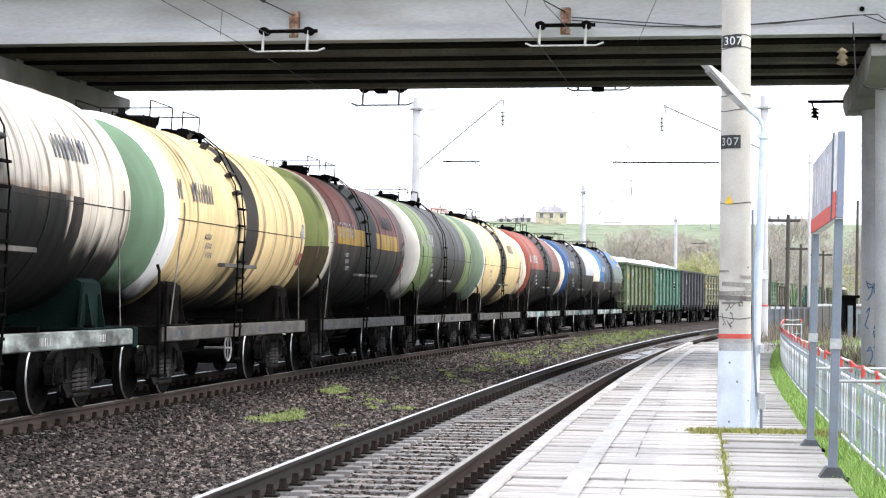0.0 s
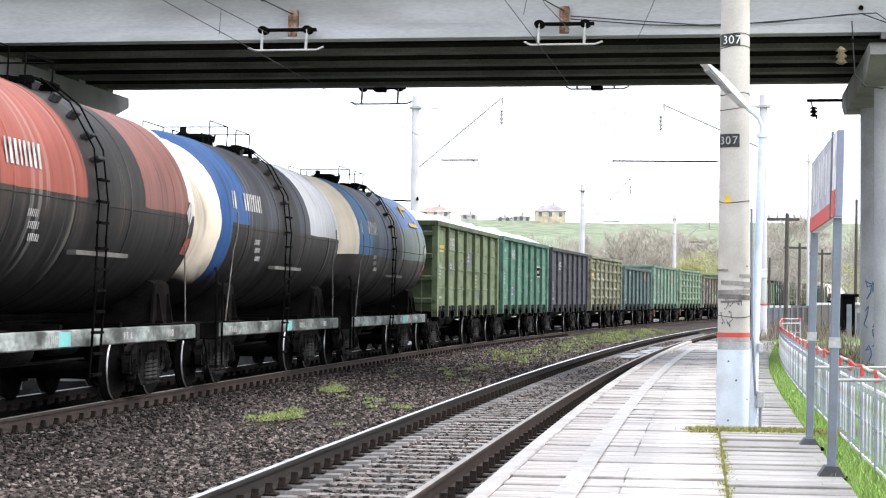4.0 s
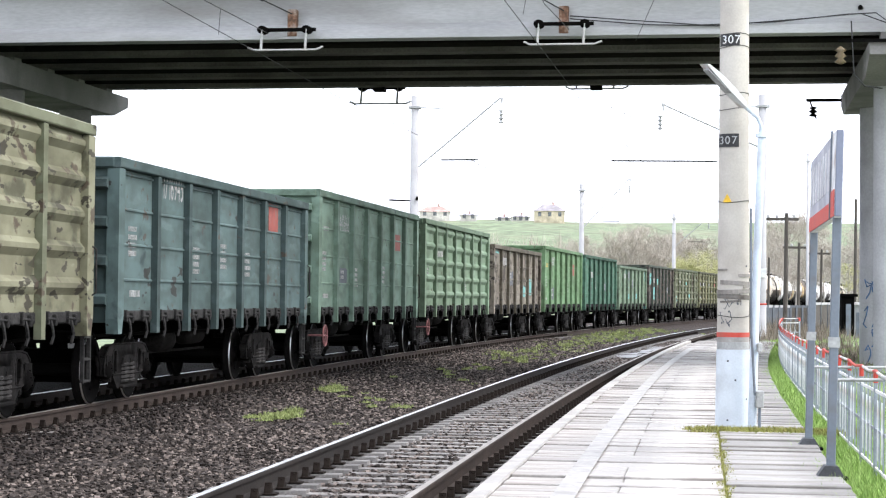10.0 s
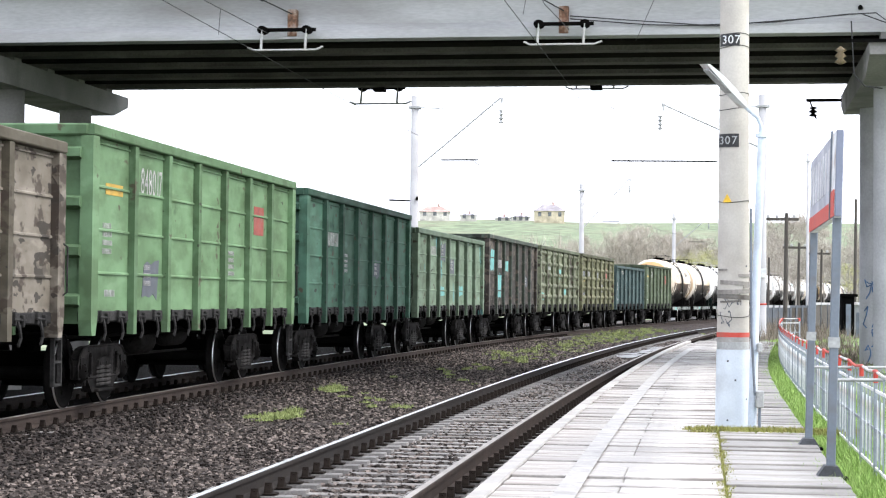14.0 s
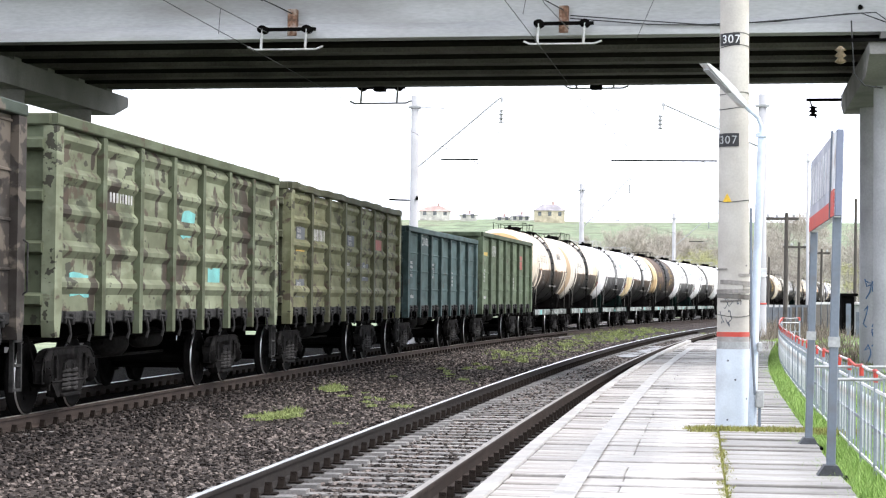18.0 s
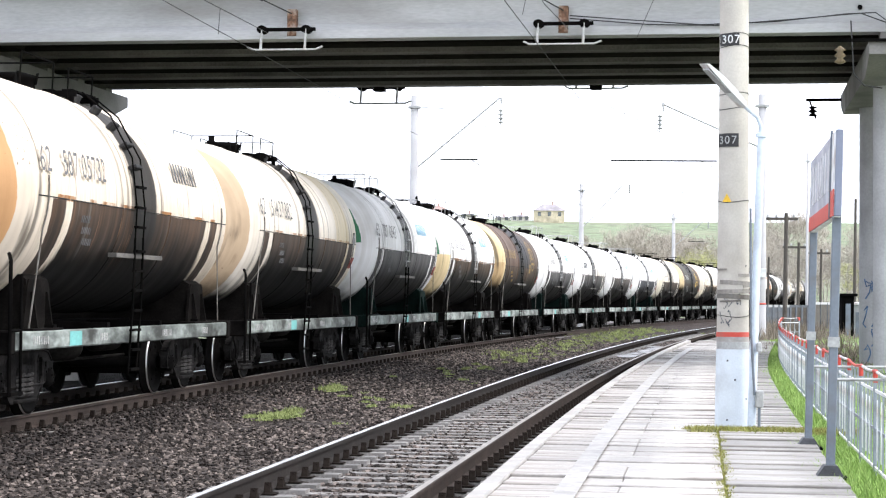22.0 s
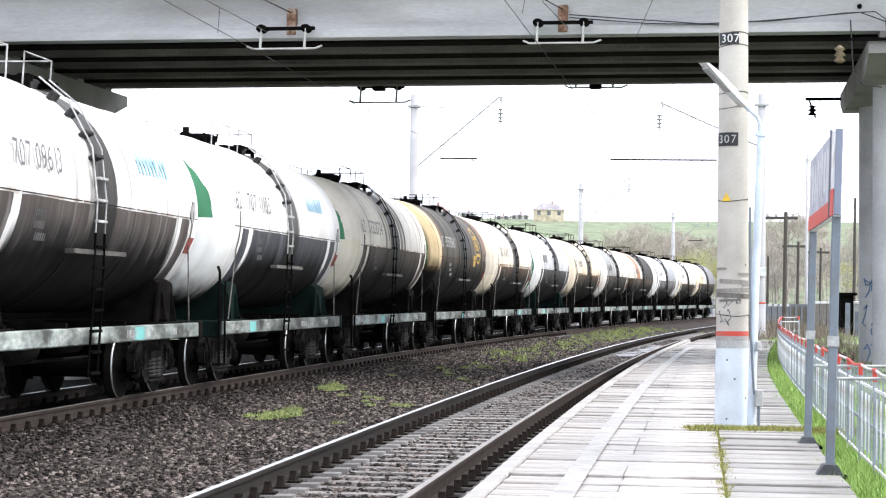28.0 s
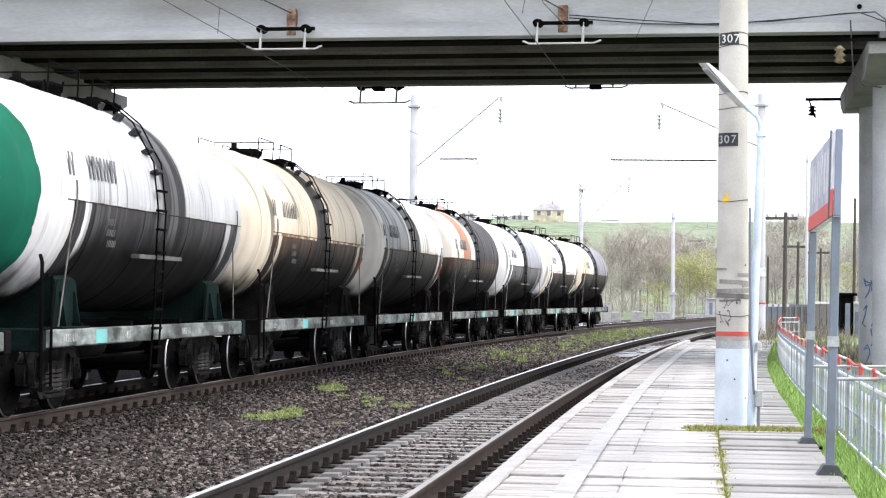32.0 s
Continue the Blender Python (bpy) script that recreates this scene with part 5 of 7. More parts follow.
# ---------- rolling stock: paint ----------
def painted(name, zones, dome_low=None, low=(0.03, 0.03, 0.03), split=0.0, panel=0.0, belly=0.0, streak=0.5, rust=0.1, spill=0.0, rough=0.5, seed=0.0, length=10.8,
            rust_colour=(0.13, 0.075, 0.045), band=None, patches=None, patch_amount=0.0, streak_colour=(0.035, 0.03, 0.027), flaky=False, spill_at=-0.1, dome_z=2.8, low_from=-9.0, sheen=0.12):
    """Old wagon paint. zones: (along 0..1, colour) from the leading end; low: a second colour under the height split,
    along the whole length or over the panel's half length; belly: height of the underside, blackened for oil and for
    shade; spill: width of the dark run-off amidships."""
    m = bpy.data.materials.new(name)
    m.use_nodes = True
    n, l = m.node_tree.nodes, m.node_tree.links
    bsdf = n["Principled BSDF"]
    co = n.new("ShaderNodeTexCoord").outputs["Object"]
    sep = n.new("ShaderNodeSeparateXYZ")
    l.new(co, sep.inputs["Vector"])

    def calc(op, a, b=0.0, c=0.0):
        x = n.new("ShaderNodeMath")
        x.operation = op
        for i, v in enumerate((a, b, c)):
            if isinstance(v, (int, float)):
                x.inputs[i].default_value = v
            else:
                l.new(v, x.inputs[i])
        return x.outputs[0]

    def fade(v, a, b):
        if a > b:
            return calc("SUBTRACT", 1.0, fade(v, b, a))
        x = n.new("ShaderNodeMapRange")
        x.interpolation_type = "SMOOTHSTEP"
        l.new(v, x.inputs["Value"])
        x.inputs["From Min"].default_value, x.inputs["From Max"].default_value = a, b
        return x.outputs["Result"]

    info = n.new("ShaderNodeObjectInfo").outputs["Random"]
    ground_co = co
    if flaky:                                         # each pressed panel is weathered in its own way
        shift = n.new("ShaderNodeVectorMath")
        shift.operation = "MULTIPLY_ADD"
        l.new(info, shift.inputs[0])
        shift.inputs[1].default_value = (0.0, 57.0, 31.0)
        l.new(co, shift.inputs[2])
        ground_co = shift.outputs[0]

    def speckle(scale, detail=5, stretch=(1, 1, 1)):
        mp = n.new("ShaderNodeMapping")
        mp.inputs["Scale"].default_value = stretch
        mp.inputs["Location"].default_value = (seed * 3.7, seed * 9.1, seed * 5.3)
        l.new(ground_co, mp.inputs["Vector"])
        t = n.new("ShaderNodeTexNoise")
        t.inputs["Scale"].default_value, t.inputs["Detail"].default_value = scale, detail
        l.new(mp.outputs["Vector"], t.inputs["Vector"])
        return t.outputs["Fac"]

    def mix(fac, a, b, mode="MIX"):
        x = n.new("ShaderNodeMix")
        x.data_type, x.blend_type = "RGBA", mode
        if isinstance(fac, (int, float)):
            x.inputs["Factor"].default_value = fac
        else:
            l.new(fac, x.inputs["Factor"])
        for key, v in (("A", a), ("B", b)):
            if isinstance(v, tuple):
                x.inputs[key].default_value = (*v, 1)
            else:
                l.new(v, x.inputs[key])
        return x.outputs["Result"]

    y, z = sep.outputs["Y"], sep.outputs["Z"]
    ramp = n.new("ShaderNodeValToRGB")
    ramp.color_ramp.interpolation = "CONSTANT"
    els = ramp.color_ramp.elements
    els[0].position, els[0].color = 0.0, (*zones[0][1], 1)
    if len(zones) == 1:
        els.remove(els[1])
    else:
        els[1].position, els[1].color = zones[1][0], (*zones[1][1], 1)
        for p, c in zones[2:]:
            els.new(p).color = (*c, 1)
    wob = speckle(1.3, 6)
    wobble = calc("MULTIPLY", calc("SUBTRACT", wob, 0.5), 0.012)
    l.new(calc("ADD", calc("DIVIDE", calc("ADD", y, length / 2), length), wobble), ramp.inputs["Fac"])
    colour = ramp.outputs["Color"]
    if dome_low:
        colour = mix(calc("MULTIPLY", calc("LESS_THAN", z, dome_z), calc("LESS_THAN", y, -4.75)), colour, dome_low)
    if band:
        b0, b1, bc, y0, y1 = band
        inside = calc("MULTIPLY", calc("GREATER_THAN", z, b0), calc("LESS_THAN", z, b1))
        inside = calc("MULTIPLY", inside, calc("MULTIPLY", calc("GREATER_THAN", y, y0), calc("LESS_THAN", y, y1)))
        colour = mix(inside, colour, bc)
    if patches:
        spot = fade(speckle(0.9, 2, (1, 1.6, 0.7)), 0.66 - patch_amount, 0.665 - patch_amount)
        colour = mix(spot, colour, patches)
    if split:
        under = calc("MULTIPLY", calc("LESS_THAN", calc("ADD", z, calc("MULTIPLY", calc("SUBTRACT", wob, 0.5), 0.05)), split), calc("GREATER_THAN", y, low_from))
        if panel:
            far = calc("ABSOLUTE", calc("ADD", y, calc("MULTIPLY", calc("SUBTRACT", wob, 0.5), 0.25)))
            outer = calc("MULTIPLY", calc("GREATER_THAN", far, panel + 0.28), calc("LESS_THAN", far, panel + 0.75))
            under = calc("MULTIPLY", under, calc("MAXIMUM", calc("LESS_THAN", far, panel), outer))
            edge = calc("MULTIPLY", calc("LESS_THAN", calc("ABSOLUTE", calc("SUBTRACT", z, split + 0.02)), 0.035), fade(speckle(2.5, 5), 0.42, 0.6))
            colour = mix(calc("MULTIPLY", calc("MULTIPLY", edge, calc("LESS_THAN", far, panel + 0.6)), min(1.0, rust * 2.2)), colour, (0.3, 0.14, 0.05))
        wash = fade(calc("ADD", speckle(1.0, 7, (0.22, 6.0, 0.22)), calc("MULTIPLY", calc("SUBTRACT", speckle(1.4, 5, (1, 0.7, 1.2)), 0.5), 0.5)), 0.36, 0.74)
        brown = calc("MULTIPLY", fade(calc("ADD", z, calc("MULTIPLY", calc("SUBTRACT", wash, 0.5), 0.5)), split - 0.75, split + 0.1), min(0.7, rust * 1.2))
        colour = mix(under, colour, mix(brown, mix(wash, low, tuple(c * 1.5 + 0.006 for c in low)), (0.11, 0.062, 0.036)))
    tone = fade(speckle(1.1, 6), 0.25, 0.75)
    colour = mix(1.0, colour, mix(tone, (0.8, 0.79, 0.76), (1.14, 1.14, 1.14)) if flaky else mix(tone, (0.86, 0.85, 0.83), (1.1, 1.1, 1.1)), "MULTIPLY")
    if flaky:
        colour = mix(1.0, colour, mix(info, (0.86, 0.86, 0.86), (1.12, 1.12, 1.12)), "MULTIPLY")
        pale = fade(speckle(3.2, 7, (1, 0.3, 1.3)), 0.56, 0.68)
        colour = mix(calc("MULTIPLY", pale, 0.18 + 0.3 * streak), colour, tuple(min(0.5, c * 1.45 + 0.05) for c in zones[0][1]))
        chips = calc("ADD", speckle(5.5, 9, (1, 0.4, 1.1)), calc("MULTIPLY", calc("SUBTRACT", speckle(0.9, 3), 0.5), 0.45))
        colour = mix(fade(chips, 0.76 - 0.17 * streak, 0.775 - 0.17 * streak), colour, tuple(0.2 * c + 0.6 * q + 0.01 for c, q in zip(rust_colour, streak_colour)))
    thin = fade(speckle(4.0, 9, (1, 0.35, 0.9)), 0.4, 0.66) if flaky else fade(speckle(1.0, 5, (0.2, 13.0, 0.2)), 0.35, 0.7)
    colour = mix(1.0, colour, mix(thin, (1.06, 1.06, 1.06) if flaky else (1.04, 1.04, 1.04), (0.78, 0.76, 0.74) if flaky else (0.89, 0.875, 0.85)), "MULTIPLY")
    if not flaky:
        lines = calc("ADD", speckle(1.0, 7, (0.12, 7.0, 0.12)), calc("MULTIPLY", calc("SUBTRACT", speckle(0.55, 3, (1, 1, 0.6)), 0.5), 0.6))
        colour = mix(calc("MULTIPLY", fade(lines, 0.69 - 0.12 * streak, 0.78 - 0.12 * streak), 0.55), colour, streak_colour)
        colour = mix(calc("MULTIPLY", fade(calc("SUBTRACT", 1.0, lines), 0.64, 0.74), 0.16), colour, (0.5, 0.47, 0.42))
    # vertical run-off, grime and rust
    runs = calc("ADD", speckle(2.2, 9, (1, 0.5, 0.8)) if flaky else speckle(1.0, 7, (0.3, 3.2, 0.3)), calc("MULTIPLY", calc("SUBTRACT", speckle(0.45, 3), 0.5), 0.3))
    if spill:
        ragged = calc("ADD", calc("ADD", y, -spill_at), calc("MULTIPLY", calc("SUBTRACT", speckle(1.0, 6, (0.3, 4.0, 0.3)), 0.5), 0.9))
        off = calc("ABSOLUTE", ragged)
        band_fac = calc("MULTIPLY", fade(off, 0.46 + 0.5 * spill, 0.34 + 0.44 * spill), min(0.985, 0.78 + 0.35 * streak))
        colour = mix(band_fac, colour, (0.016, 0.015, 0.0145))
        runs = calc("ADD", runs, calc("MULTIPLY", fade(off, 1.9, 0.5), 0.09))
    colour = mix(calc("MULTIPLY", fade(runs, 0.7 - 0.14 * streak, 0.79 - 0.12 * streak), 0.75), colour, streak_colour)
    if flaky:
        spots = calc("ADD", speckle(6, 9, (0.5, 0.5, 0.8)), calc("MULTIPLY", speckle(0.7, 3, (0.4, 0.8, 0.4)), 0.45))
        colour = mix(calc("MULTIPLY", fade(spots, 0.93 - 0.28 * rust, 1.0 - 0.26 * rust), 0.85), colour, rust_colour)
    else:                                             # fine rust runs below scratches, and specks
        drips = calc("ADD", speckle(2.0, 9, (0.35, 7.0, 0.3)), calc("MULTIPLY", calc("SUBTRACT", speckle(1.1, 4, (1, 1, 0.5)), 0.5), 0.55))
        colour = mix(calc("MULTIPLY", fade(drips, 0.76 - 0.22 * rust, 0.86 - 0.2 * rust), 0.8), colour, tuple(c * 1.5 for c in rust_colour))
        specks = calc("ADD", speckle(26, 6, (0.8, 1.2, 0.6)), calc("MULTIPLY", calc("SUBTRACT", speckle(1.3, 3), 0.5), 0.4))
        colour = mix(calc("MULTIPLY", fade(specks, 0.77 - 0.12 * rust, 0.8 - 0.12 * rust), 0.8), colour, rust_colour)
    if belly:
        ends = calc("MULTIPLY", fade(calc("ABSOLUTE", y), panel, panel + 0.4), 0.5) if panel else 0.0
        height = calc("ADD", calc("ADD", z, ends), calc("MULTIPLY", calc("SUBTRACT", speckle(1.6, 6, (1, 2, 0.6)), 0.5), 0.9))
        # Fades to near-black below belly: oil and underside shade in one colour.
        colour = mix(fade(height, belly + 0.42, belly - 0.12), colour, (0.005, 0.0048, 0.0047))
    l.new(colour, bsdf.inputs["Base Color"])
    bsdf.inputs["Specular IOR Level"].default_value = sheen
    rr = n.new("ShaderNodeMapRange")
    rr.inputs["To Min"].default_value, rr.inputs["To Max"].default_value = rough - 0.12, rough + 0.25
    l.new(runs, rr.inputs["Value"])
    l.new(rr.outputs["Result"], bsdf.inputs["Roughness"])
    bump = n.new("ShaderNodeBump")
    bump.inputs["Strength"].default_value, bump.inputs["Distance"].default_value = 0.25, 0.02
    l.new(calc("ADD", speckle(2.2, 4), calc("MULTIPLY", speckle(30, 2), 0.15)), bump.inputs["Height"])
    l.new(bump.outputs["Normal"], bsdf.inputs["Normal"])
    return m


# ---------- bogies ----------
def mirrored(half):
    return half + [(-y, z) for y, z in reversed(half)]


SIDE_OUTLINE = [(0.0, 0.83), (0.7, 0.83), (0.9, 0.8), (1.03, 0.71), (1.09, 0.56), (1.09, 0.4), (1.03, 0.39), (1.02, 0.6), (0.98, 0.68), (0.84, 0.68), (0.8, 0.6), (0.79, 0.42), (0.7, 0.4), (0.46, 0.2), (0.0, 0.19)]
SIDE_WINDOW = [(0.65, 0.75), (0.7, 0.68), (0.69, 0.5), (0.6, 0.42), (0.51, 0.44), (0.5, 0.68), (0.55, 0.75)]
SPRING_WINDOW = [(0.0, 0.25), (0.4, 0.25), (0.42, 0.69), (0.34, 0.75), (0.0, 0.75)]


def side_frame_form():
    """Cast frame with a window each side and one for the springs; each window is cut in from the outline by a slit."""
    f = Form()
    right, left = SIDE_OUTLINE, [(-y, z) for y, z in reversed(SIDE_OUTLINE)]
    slit = lambda a, hole, k: [a] + hole[k:] + hole[:k + 1] + [a]
    hole = list(reversed(SIDE_WINDOW))
    k = min(range(len(hole)), key=lambda i: (hole[i][0] - 0.72) ** 2 + (hole[i][1] - 0.85) ** 2)
    line = [right[0]] + slit(right[1], hole, k) + right[2:]
    other = list(reversed([(-y, z) for y, z in hole]))
    k = min(range(len(other)), key=lambda i: (other[i][0] + 0.72) ** 2 + (other[i][1] - 0.85) ** 2)
    back = left[1:-1]
    line += back[:-1] + slit(back[-1], other, k)
    window = list(reversed(mirrored(SPRING_WINDOW[1:])))
    k = max(range(len(window)), key=lambda i: window[i][1] + window[i][0] * 0.1)
    line = slit(line[0], window, k) + line[1:]
    f.prism(line, 0.98, 1.09)
    for loop in (mirrored(SIDE_OUTLINE[:13]), SIDE_WINDOW + SIDE_WINDOW[:1], [(-y, z) for y, z in SIDE_WINDOW + SIDE_WINDOW[:1]]):
        f.tube([(1.09, y, z) for y, z in loop], 0.017, 5)                       # flanged edges of the casting
    f.box(0.9, 1.15, -0.36, 0.36, 0.2, 0.25, 0.012)                               # spring seat
    return f


def bolster_end_form():
    f = Form().prism([(-0.27, 0.54), (0.27, 0.54), (0.25, 0.63), (0.12, 0.67), (-0.12, 0.67), (-0.25, 0.63)], 0.92, 1.12)
    for y in (-0.14, 0.14):
        f.box(1.115, 1.128, y - 0.07, y + 0.07, 0.56, 0.61)
    return f


def spring_form():
    f = Form()
    pts = [(0.115 * math.cos(a), 0.115 * math.sin(a), 0.26 + 0.29 * i / 50) for i in range(51) for a in (i * 2 * math.pi * 5 / 50,)]
    return f.tube(pts, 0.024, 5)


def brake_shoe_form():
    f = Form().prism([(0.0, 0.3), (0.08, 0.32), (0.11, 0.48), (0.08, 0.66), (0.03, 0.68), (0.04, 0.48)], 0.97, 1.06)
    return f.tube([(1.07, 0.04, 0.3), (1.07, 0.05, 0.6)], 0.025, 6)


def wheelset_form():
    f = Form()
    wheel = [(0.09, -0.1), (0.13, -0.1), (0.14, -0.05), (0.38, -0.02), (0.42, -0.07), (0.505, -0.07), (0.505, -0.04), (0.478, -0.03), (0.47, 0.06), (0.42, 0.06), (0.38, 0.02), (0.14, 0.05), (0.13, 0.1), (0.09, 0.1)]
    for e in (-1, 1):
        f.lathe([(r, e * (0.79 + a)) for r, a in wheel], (0, 0, 0), "x", 32)
    f.tube([(-1.0, 0, 0), (1.0, 0, 0)], 0.085, 14)
    for k in range(6):           # core holes and marks of the casting, so that the turning shows
        a = k * math.pi / 3
        f.tube([(0.8, 0.26 * math.cos(a), 0.26 * math.sin(a)), (0.835, 0.26 * math.cos(a), 0.26 * math.sin(a))], 0.03, 6)
    return f


def rim_form():
    return Form().lathe([(0.468, 0.8515), (0.4725, 0.849), (0.4755, 0.83)], (0, 0, 0), "x", 36)


def axle_box_form():
    f = Form().lathe([(0.01, 1.16), (0.05, 1.165), (0.085, 1.15), (0.1, 1.13), (0.13, 1.1), (0.135, 0.93), (0.05, 0.93)], (0, 0, 0), "x", 16)
    for k in range(3):
        a = k * math.pi / 1.5 + 0.5
        f.tube([(1.15, 0.06 * math.cos(a), 0.06 * math.sin(a)), (1.175, 0.06 * math.cos(a), 0.06 * math.sin(a))], 0.014, 6)
    return f


def adapter_form():
    return Form().prism([(-0.13, 0.2), (-0.13, 0.1), (-0.1, 0.04), (-0.08, 0.12), (0.08, 0.12), (0.1, 0.04), (0.13, 0.1), (0.13, 0.2)], 0.95, 1.115)


def bolster_form():
    f = Form().box(-0.9, 0.9, -0.24, 0.24, 0.5, 0.74, 0.03)
    f.lathe([(0.01, 0.86), (0.2, 0.86), (0.2, 0.74)], (0, 0, 0), "z", 16)
    for e in (-1, 1):
        f.box(-0.85, 0.85, e * 0.5 - 0.06, e * 0.5 + 0.06, 0.28, 0.42, 0.02)      # brake beams
        for s in (-0.79, 0.79):
            f.prism([(e * 0.42, 0.3), (e * 0.5, 0.62), (e * 0.45, 0.66), (e * 0.36, 0.3)], s - 0.05, s + 0.05)
    return f




def bogie(wagon, y):
    b = thing("bogie", "", "", m=pose(0, y, 0))
    b.parent = wagon
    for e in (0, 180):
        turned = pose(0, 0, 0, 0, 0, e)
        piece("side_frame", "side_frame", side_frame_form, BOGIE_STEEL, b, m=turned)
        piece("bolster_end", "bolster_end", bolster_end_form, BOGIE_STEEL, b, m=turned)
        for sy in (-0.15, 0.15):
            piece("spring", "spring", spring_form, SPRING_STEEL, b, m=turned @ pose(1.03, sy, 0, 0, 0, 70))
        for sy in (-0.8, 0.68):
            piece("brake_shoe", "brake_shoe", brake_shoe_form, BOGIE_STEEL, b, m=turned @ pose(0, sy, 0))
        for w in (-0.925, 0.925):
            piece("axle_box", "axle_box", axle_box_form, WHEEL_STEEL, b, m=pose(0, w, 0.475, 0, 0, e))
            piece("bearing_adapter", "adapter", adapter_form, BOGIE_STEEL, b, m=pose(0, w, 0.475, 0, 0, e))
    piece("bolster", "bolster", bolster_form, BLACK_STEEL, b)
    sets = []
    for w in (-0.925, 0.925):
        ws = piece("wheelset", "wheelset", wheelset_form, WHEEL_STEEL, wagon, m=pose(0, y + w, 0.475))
        for turned in (0, 180):
            piece("wheel_rim", "wheel_rim", rim_form, TREAD, ws, "bright worn wheel rim", m=pose(0, 0, 0, 0, 0, turned))
        sets.append((ws, y + w))
    return sets


def coupler_form():
    f = Form().box(-0.09, 0.09, -0.75, 0.1, 0.95, 1.15, 0.02)
    f.box(-0.17, 0.17, -0.85, -0.55, 0.88, 1.2, 0.04)
    f.prism([(-0.2, -0.85), (-0.02, -1.0), (0.1, -0.9), (0.22, -0.98), (0.2, -0.7), (-0.18, -0.7)], 0.9, 1.18, "z")
    f.tube([(0.25, 0.0, 0.95), (0.28, -0.3, 0.7), (0.24, -0.6, 0.55), (0.15, -0.8, 0.62)], 0.03, 6)       # brake hose
    f.tube([(0.3, -0.05, 1.05), (1.2, -0.05, 1.0), (1.3, -0.05, 0.6), (1.3, -0.05, 0.45)], 0.016, 6)       # release lever
    return f


def bars_form(widths, height, gap):
    """Illegible writing: a row of plain upright bars, in the y z plane."""
    f = Form()
    at = 0.0
    for w in widths:
        f.box(0, 0.004, at, at + w, 0, height)
        at += w + gap
    return f


def writing(name, wagon, material, y, z, x, count, height, seed, gap=0.3, rows=1, lean=0.0, label=""):
    """Rows of plain bars the size of the letters; lean tips them back onto a round shell."""
    rnd = random.Random(seed)
    for r in range(rows):
        key = "bars_%d_%.2f_%d" % (count, height, (seed + r) % 5)
        widths = [height * rnd.uniform(0.14, 0.34) for _ in range(count)]
        m = Matrix.Translation((x, y, z - r * height * 1.6)) @ Matrix.Rotation(lean, 4, "Y")
        tagged(piece(name, key, lambda: bars_form(widths, height, height * gap), material, wagon, label, m), kind="stuff")


def stencil(text, wagon, material, m, height, width):
    """Painted characters, centred at m, of a given height and width, facing outwards along x."""
    vs, fs, pen = [], [], 0.0
    for ch in text:
        if ch == " ":
            pen += 0.3
            continue
        gv, gf, wide = GLYPHS[ch]
        fs += [tuple(i + len(vs) for i in q) for q in gf]
        vs += [(x + pen, y) for x, y, _ in gv]
        pen += wide + 0.09
    x0, x1 = min(v[0] for v in vs), max(v[0] for v in vs)
    y0, y1 = min(v[1] for v in vs), max(v[1] for v in vs)
    f = Form().add([(0.003, ((x - x0) / (x1 - x0) - 0.5) * width, ((y - y0) / (y1 - y0) - 0.5) * height) for x, y in vs], fs)
    return part("wagon_number", f.mesh("wagon_number", material), material, wagon, m=m)


# ---------- gondola wagons ----------
HB = 6.4                                        # half the body's length
BAYS = [-HB + 0.24 + i * (2 * HB - 0.48) / 7 for i in range(8)]


def panel_form(top, pressed):
    f = Form()
    w = (BAYS[1] - BAYS[0]) / 2 - 0.01
    z0, z1 = 1.3, top - 0.15
    levels = 5 if pressed else 4
    line = [(1.44, z0), (1.47, z0)]
    for k in range(levels):
        z = z0 + (k + (0.75 if pressed else 0.9)) * (z1 - z0) / levels
        if pressed:
            line += [(1.47, z - 0.12), (1.53, z - 0.03), (1.53, z + 0.03), (1.47, z + 0.1)]
        else:
            line += [(1.47, z - 0.02), (1.492, z - 0.016), (1.492, z + 0.006), (1.47, z + 0.022)]
    return f.prism(line + [(1.47, z1), (1.44, z1)], -w, w, "y")


def post_form(top):
    f = Form()
    f.prism([(-0.075, 0.99), (0.075, 0.99), (0.085, 1.3), (0.085, top - 0.15), (-0.085, top - 0.15), (-0.085, 1.3)], 1.47, 1.565)
    return f


def corner_post_form(top):
    return Form().prism([(-0.1, 1.0), (0.06, 1.0), (0.14, 1.25), (0.14, top - 0.15), (-0.14, top - 0.15), (-0.14, 1.2)], 1.4, 1.568)


def latch_form():
    f = Form().box(1.44, 1.53, -0.15, -0.1, 1.16, 1.32, 0.01)
    f.box(1.44, 1.54, 0.1, 0.16, 1.14, 1.28, 0.01)
    f.tube([(1.5, -0.02, 1.24), (1.53, -0.01, 1.12), (1.53, 0.03, 1.02), (1.52, -0.03, 0.92)], 0.02, 5)
    return f.tube([(1.52, -0.19, 1.24), (1.52, 0.22, 1.22)], 0.018, 5)


def end_wall_form(top):
    return Form().box(-1.44, 1.44, -HB + 0.02, -HB + 0.06, 1.15, top - 0.04)


def end_rib_form():
    return Form().prism([(-HB + 0.022, -0.09), (-HB - 0.11, -0.05), (-HB - 0.11, 0.05), (-HB + 0.022, 0.09)], -1.42, 1.42)


def end_post_form(top):
    return Form().box(-0.06, 0.06, -HB - 0.08, -HB + 0.03, 1.0, top - 0.1)


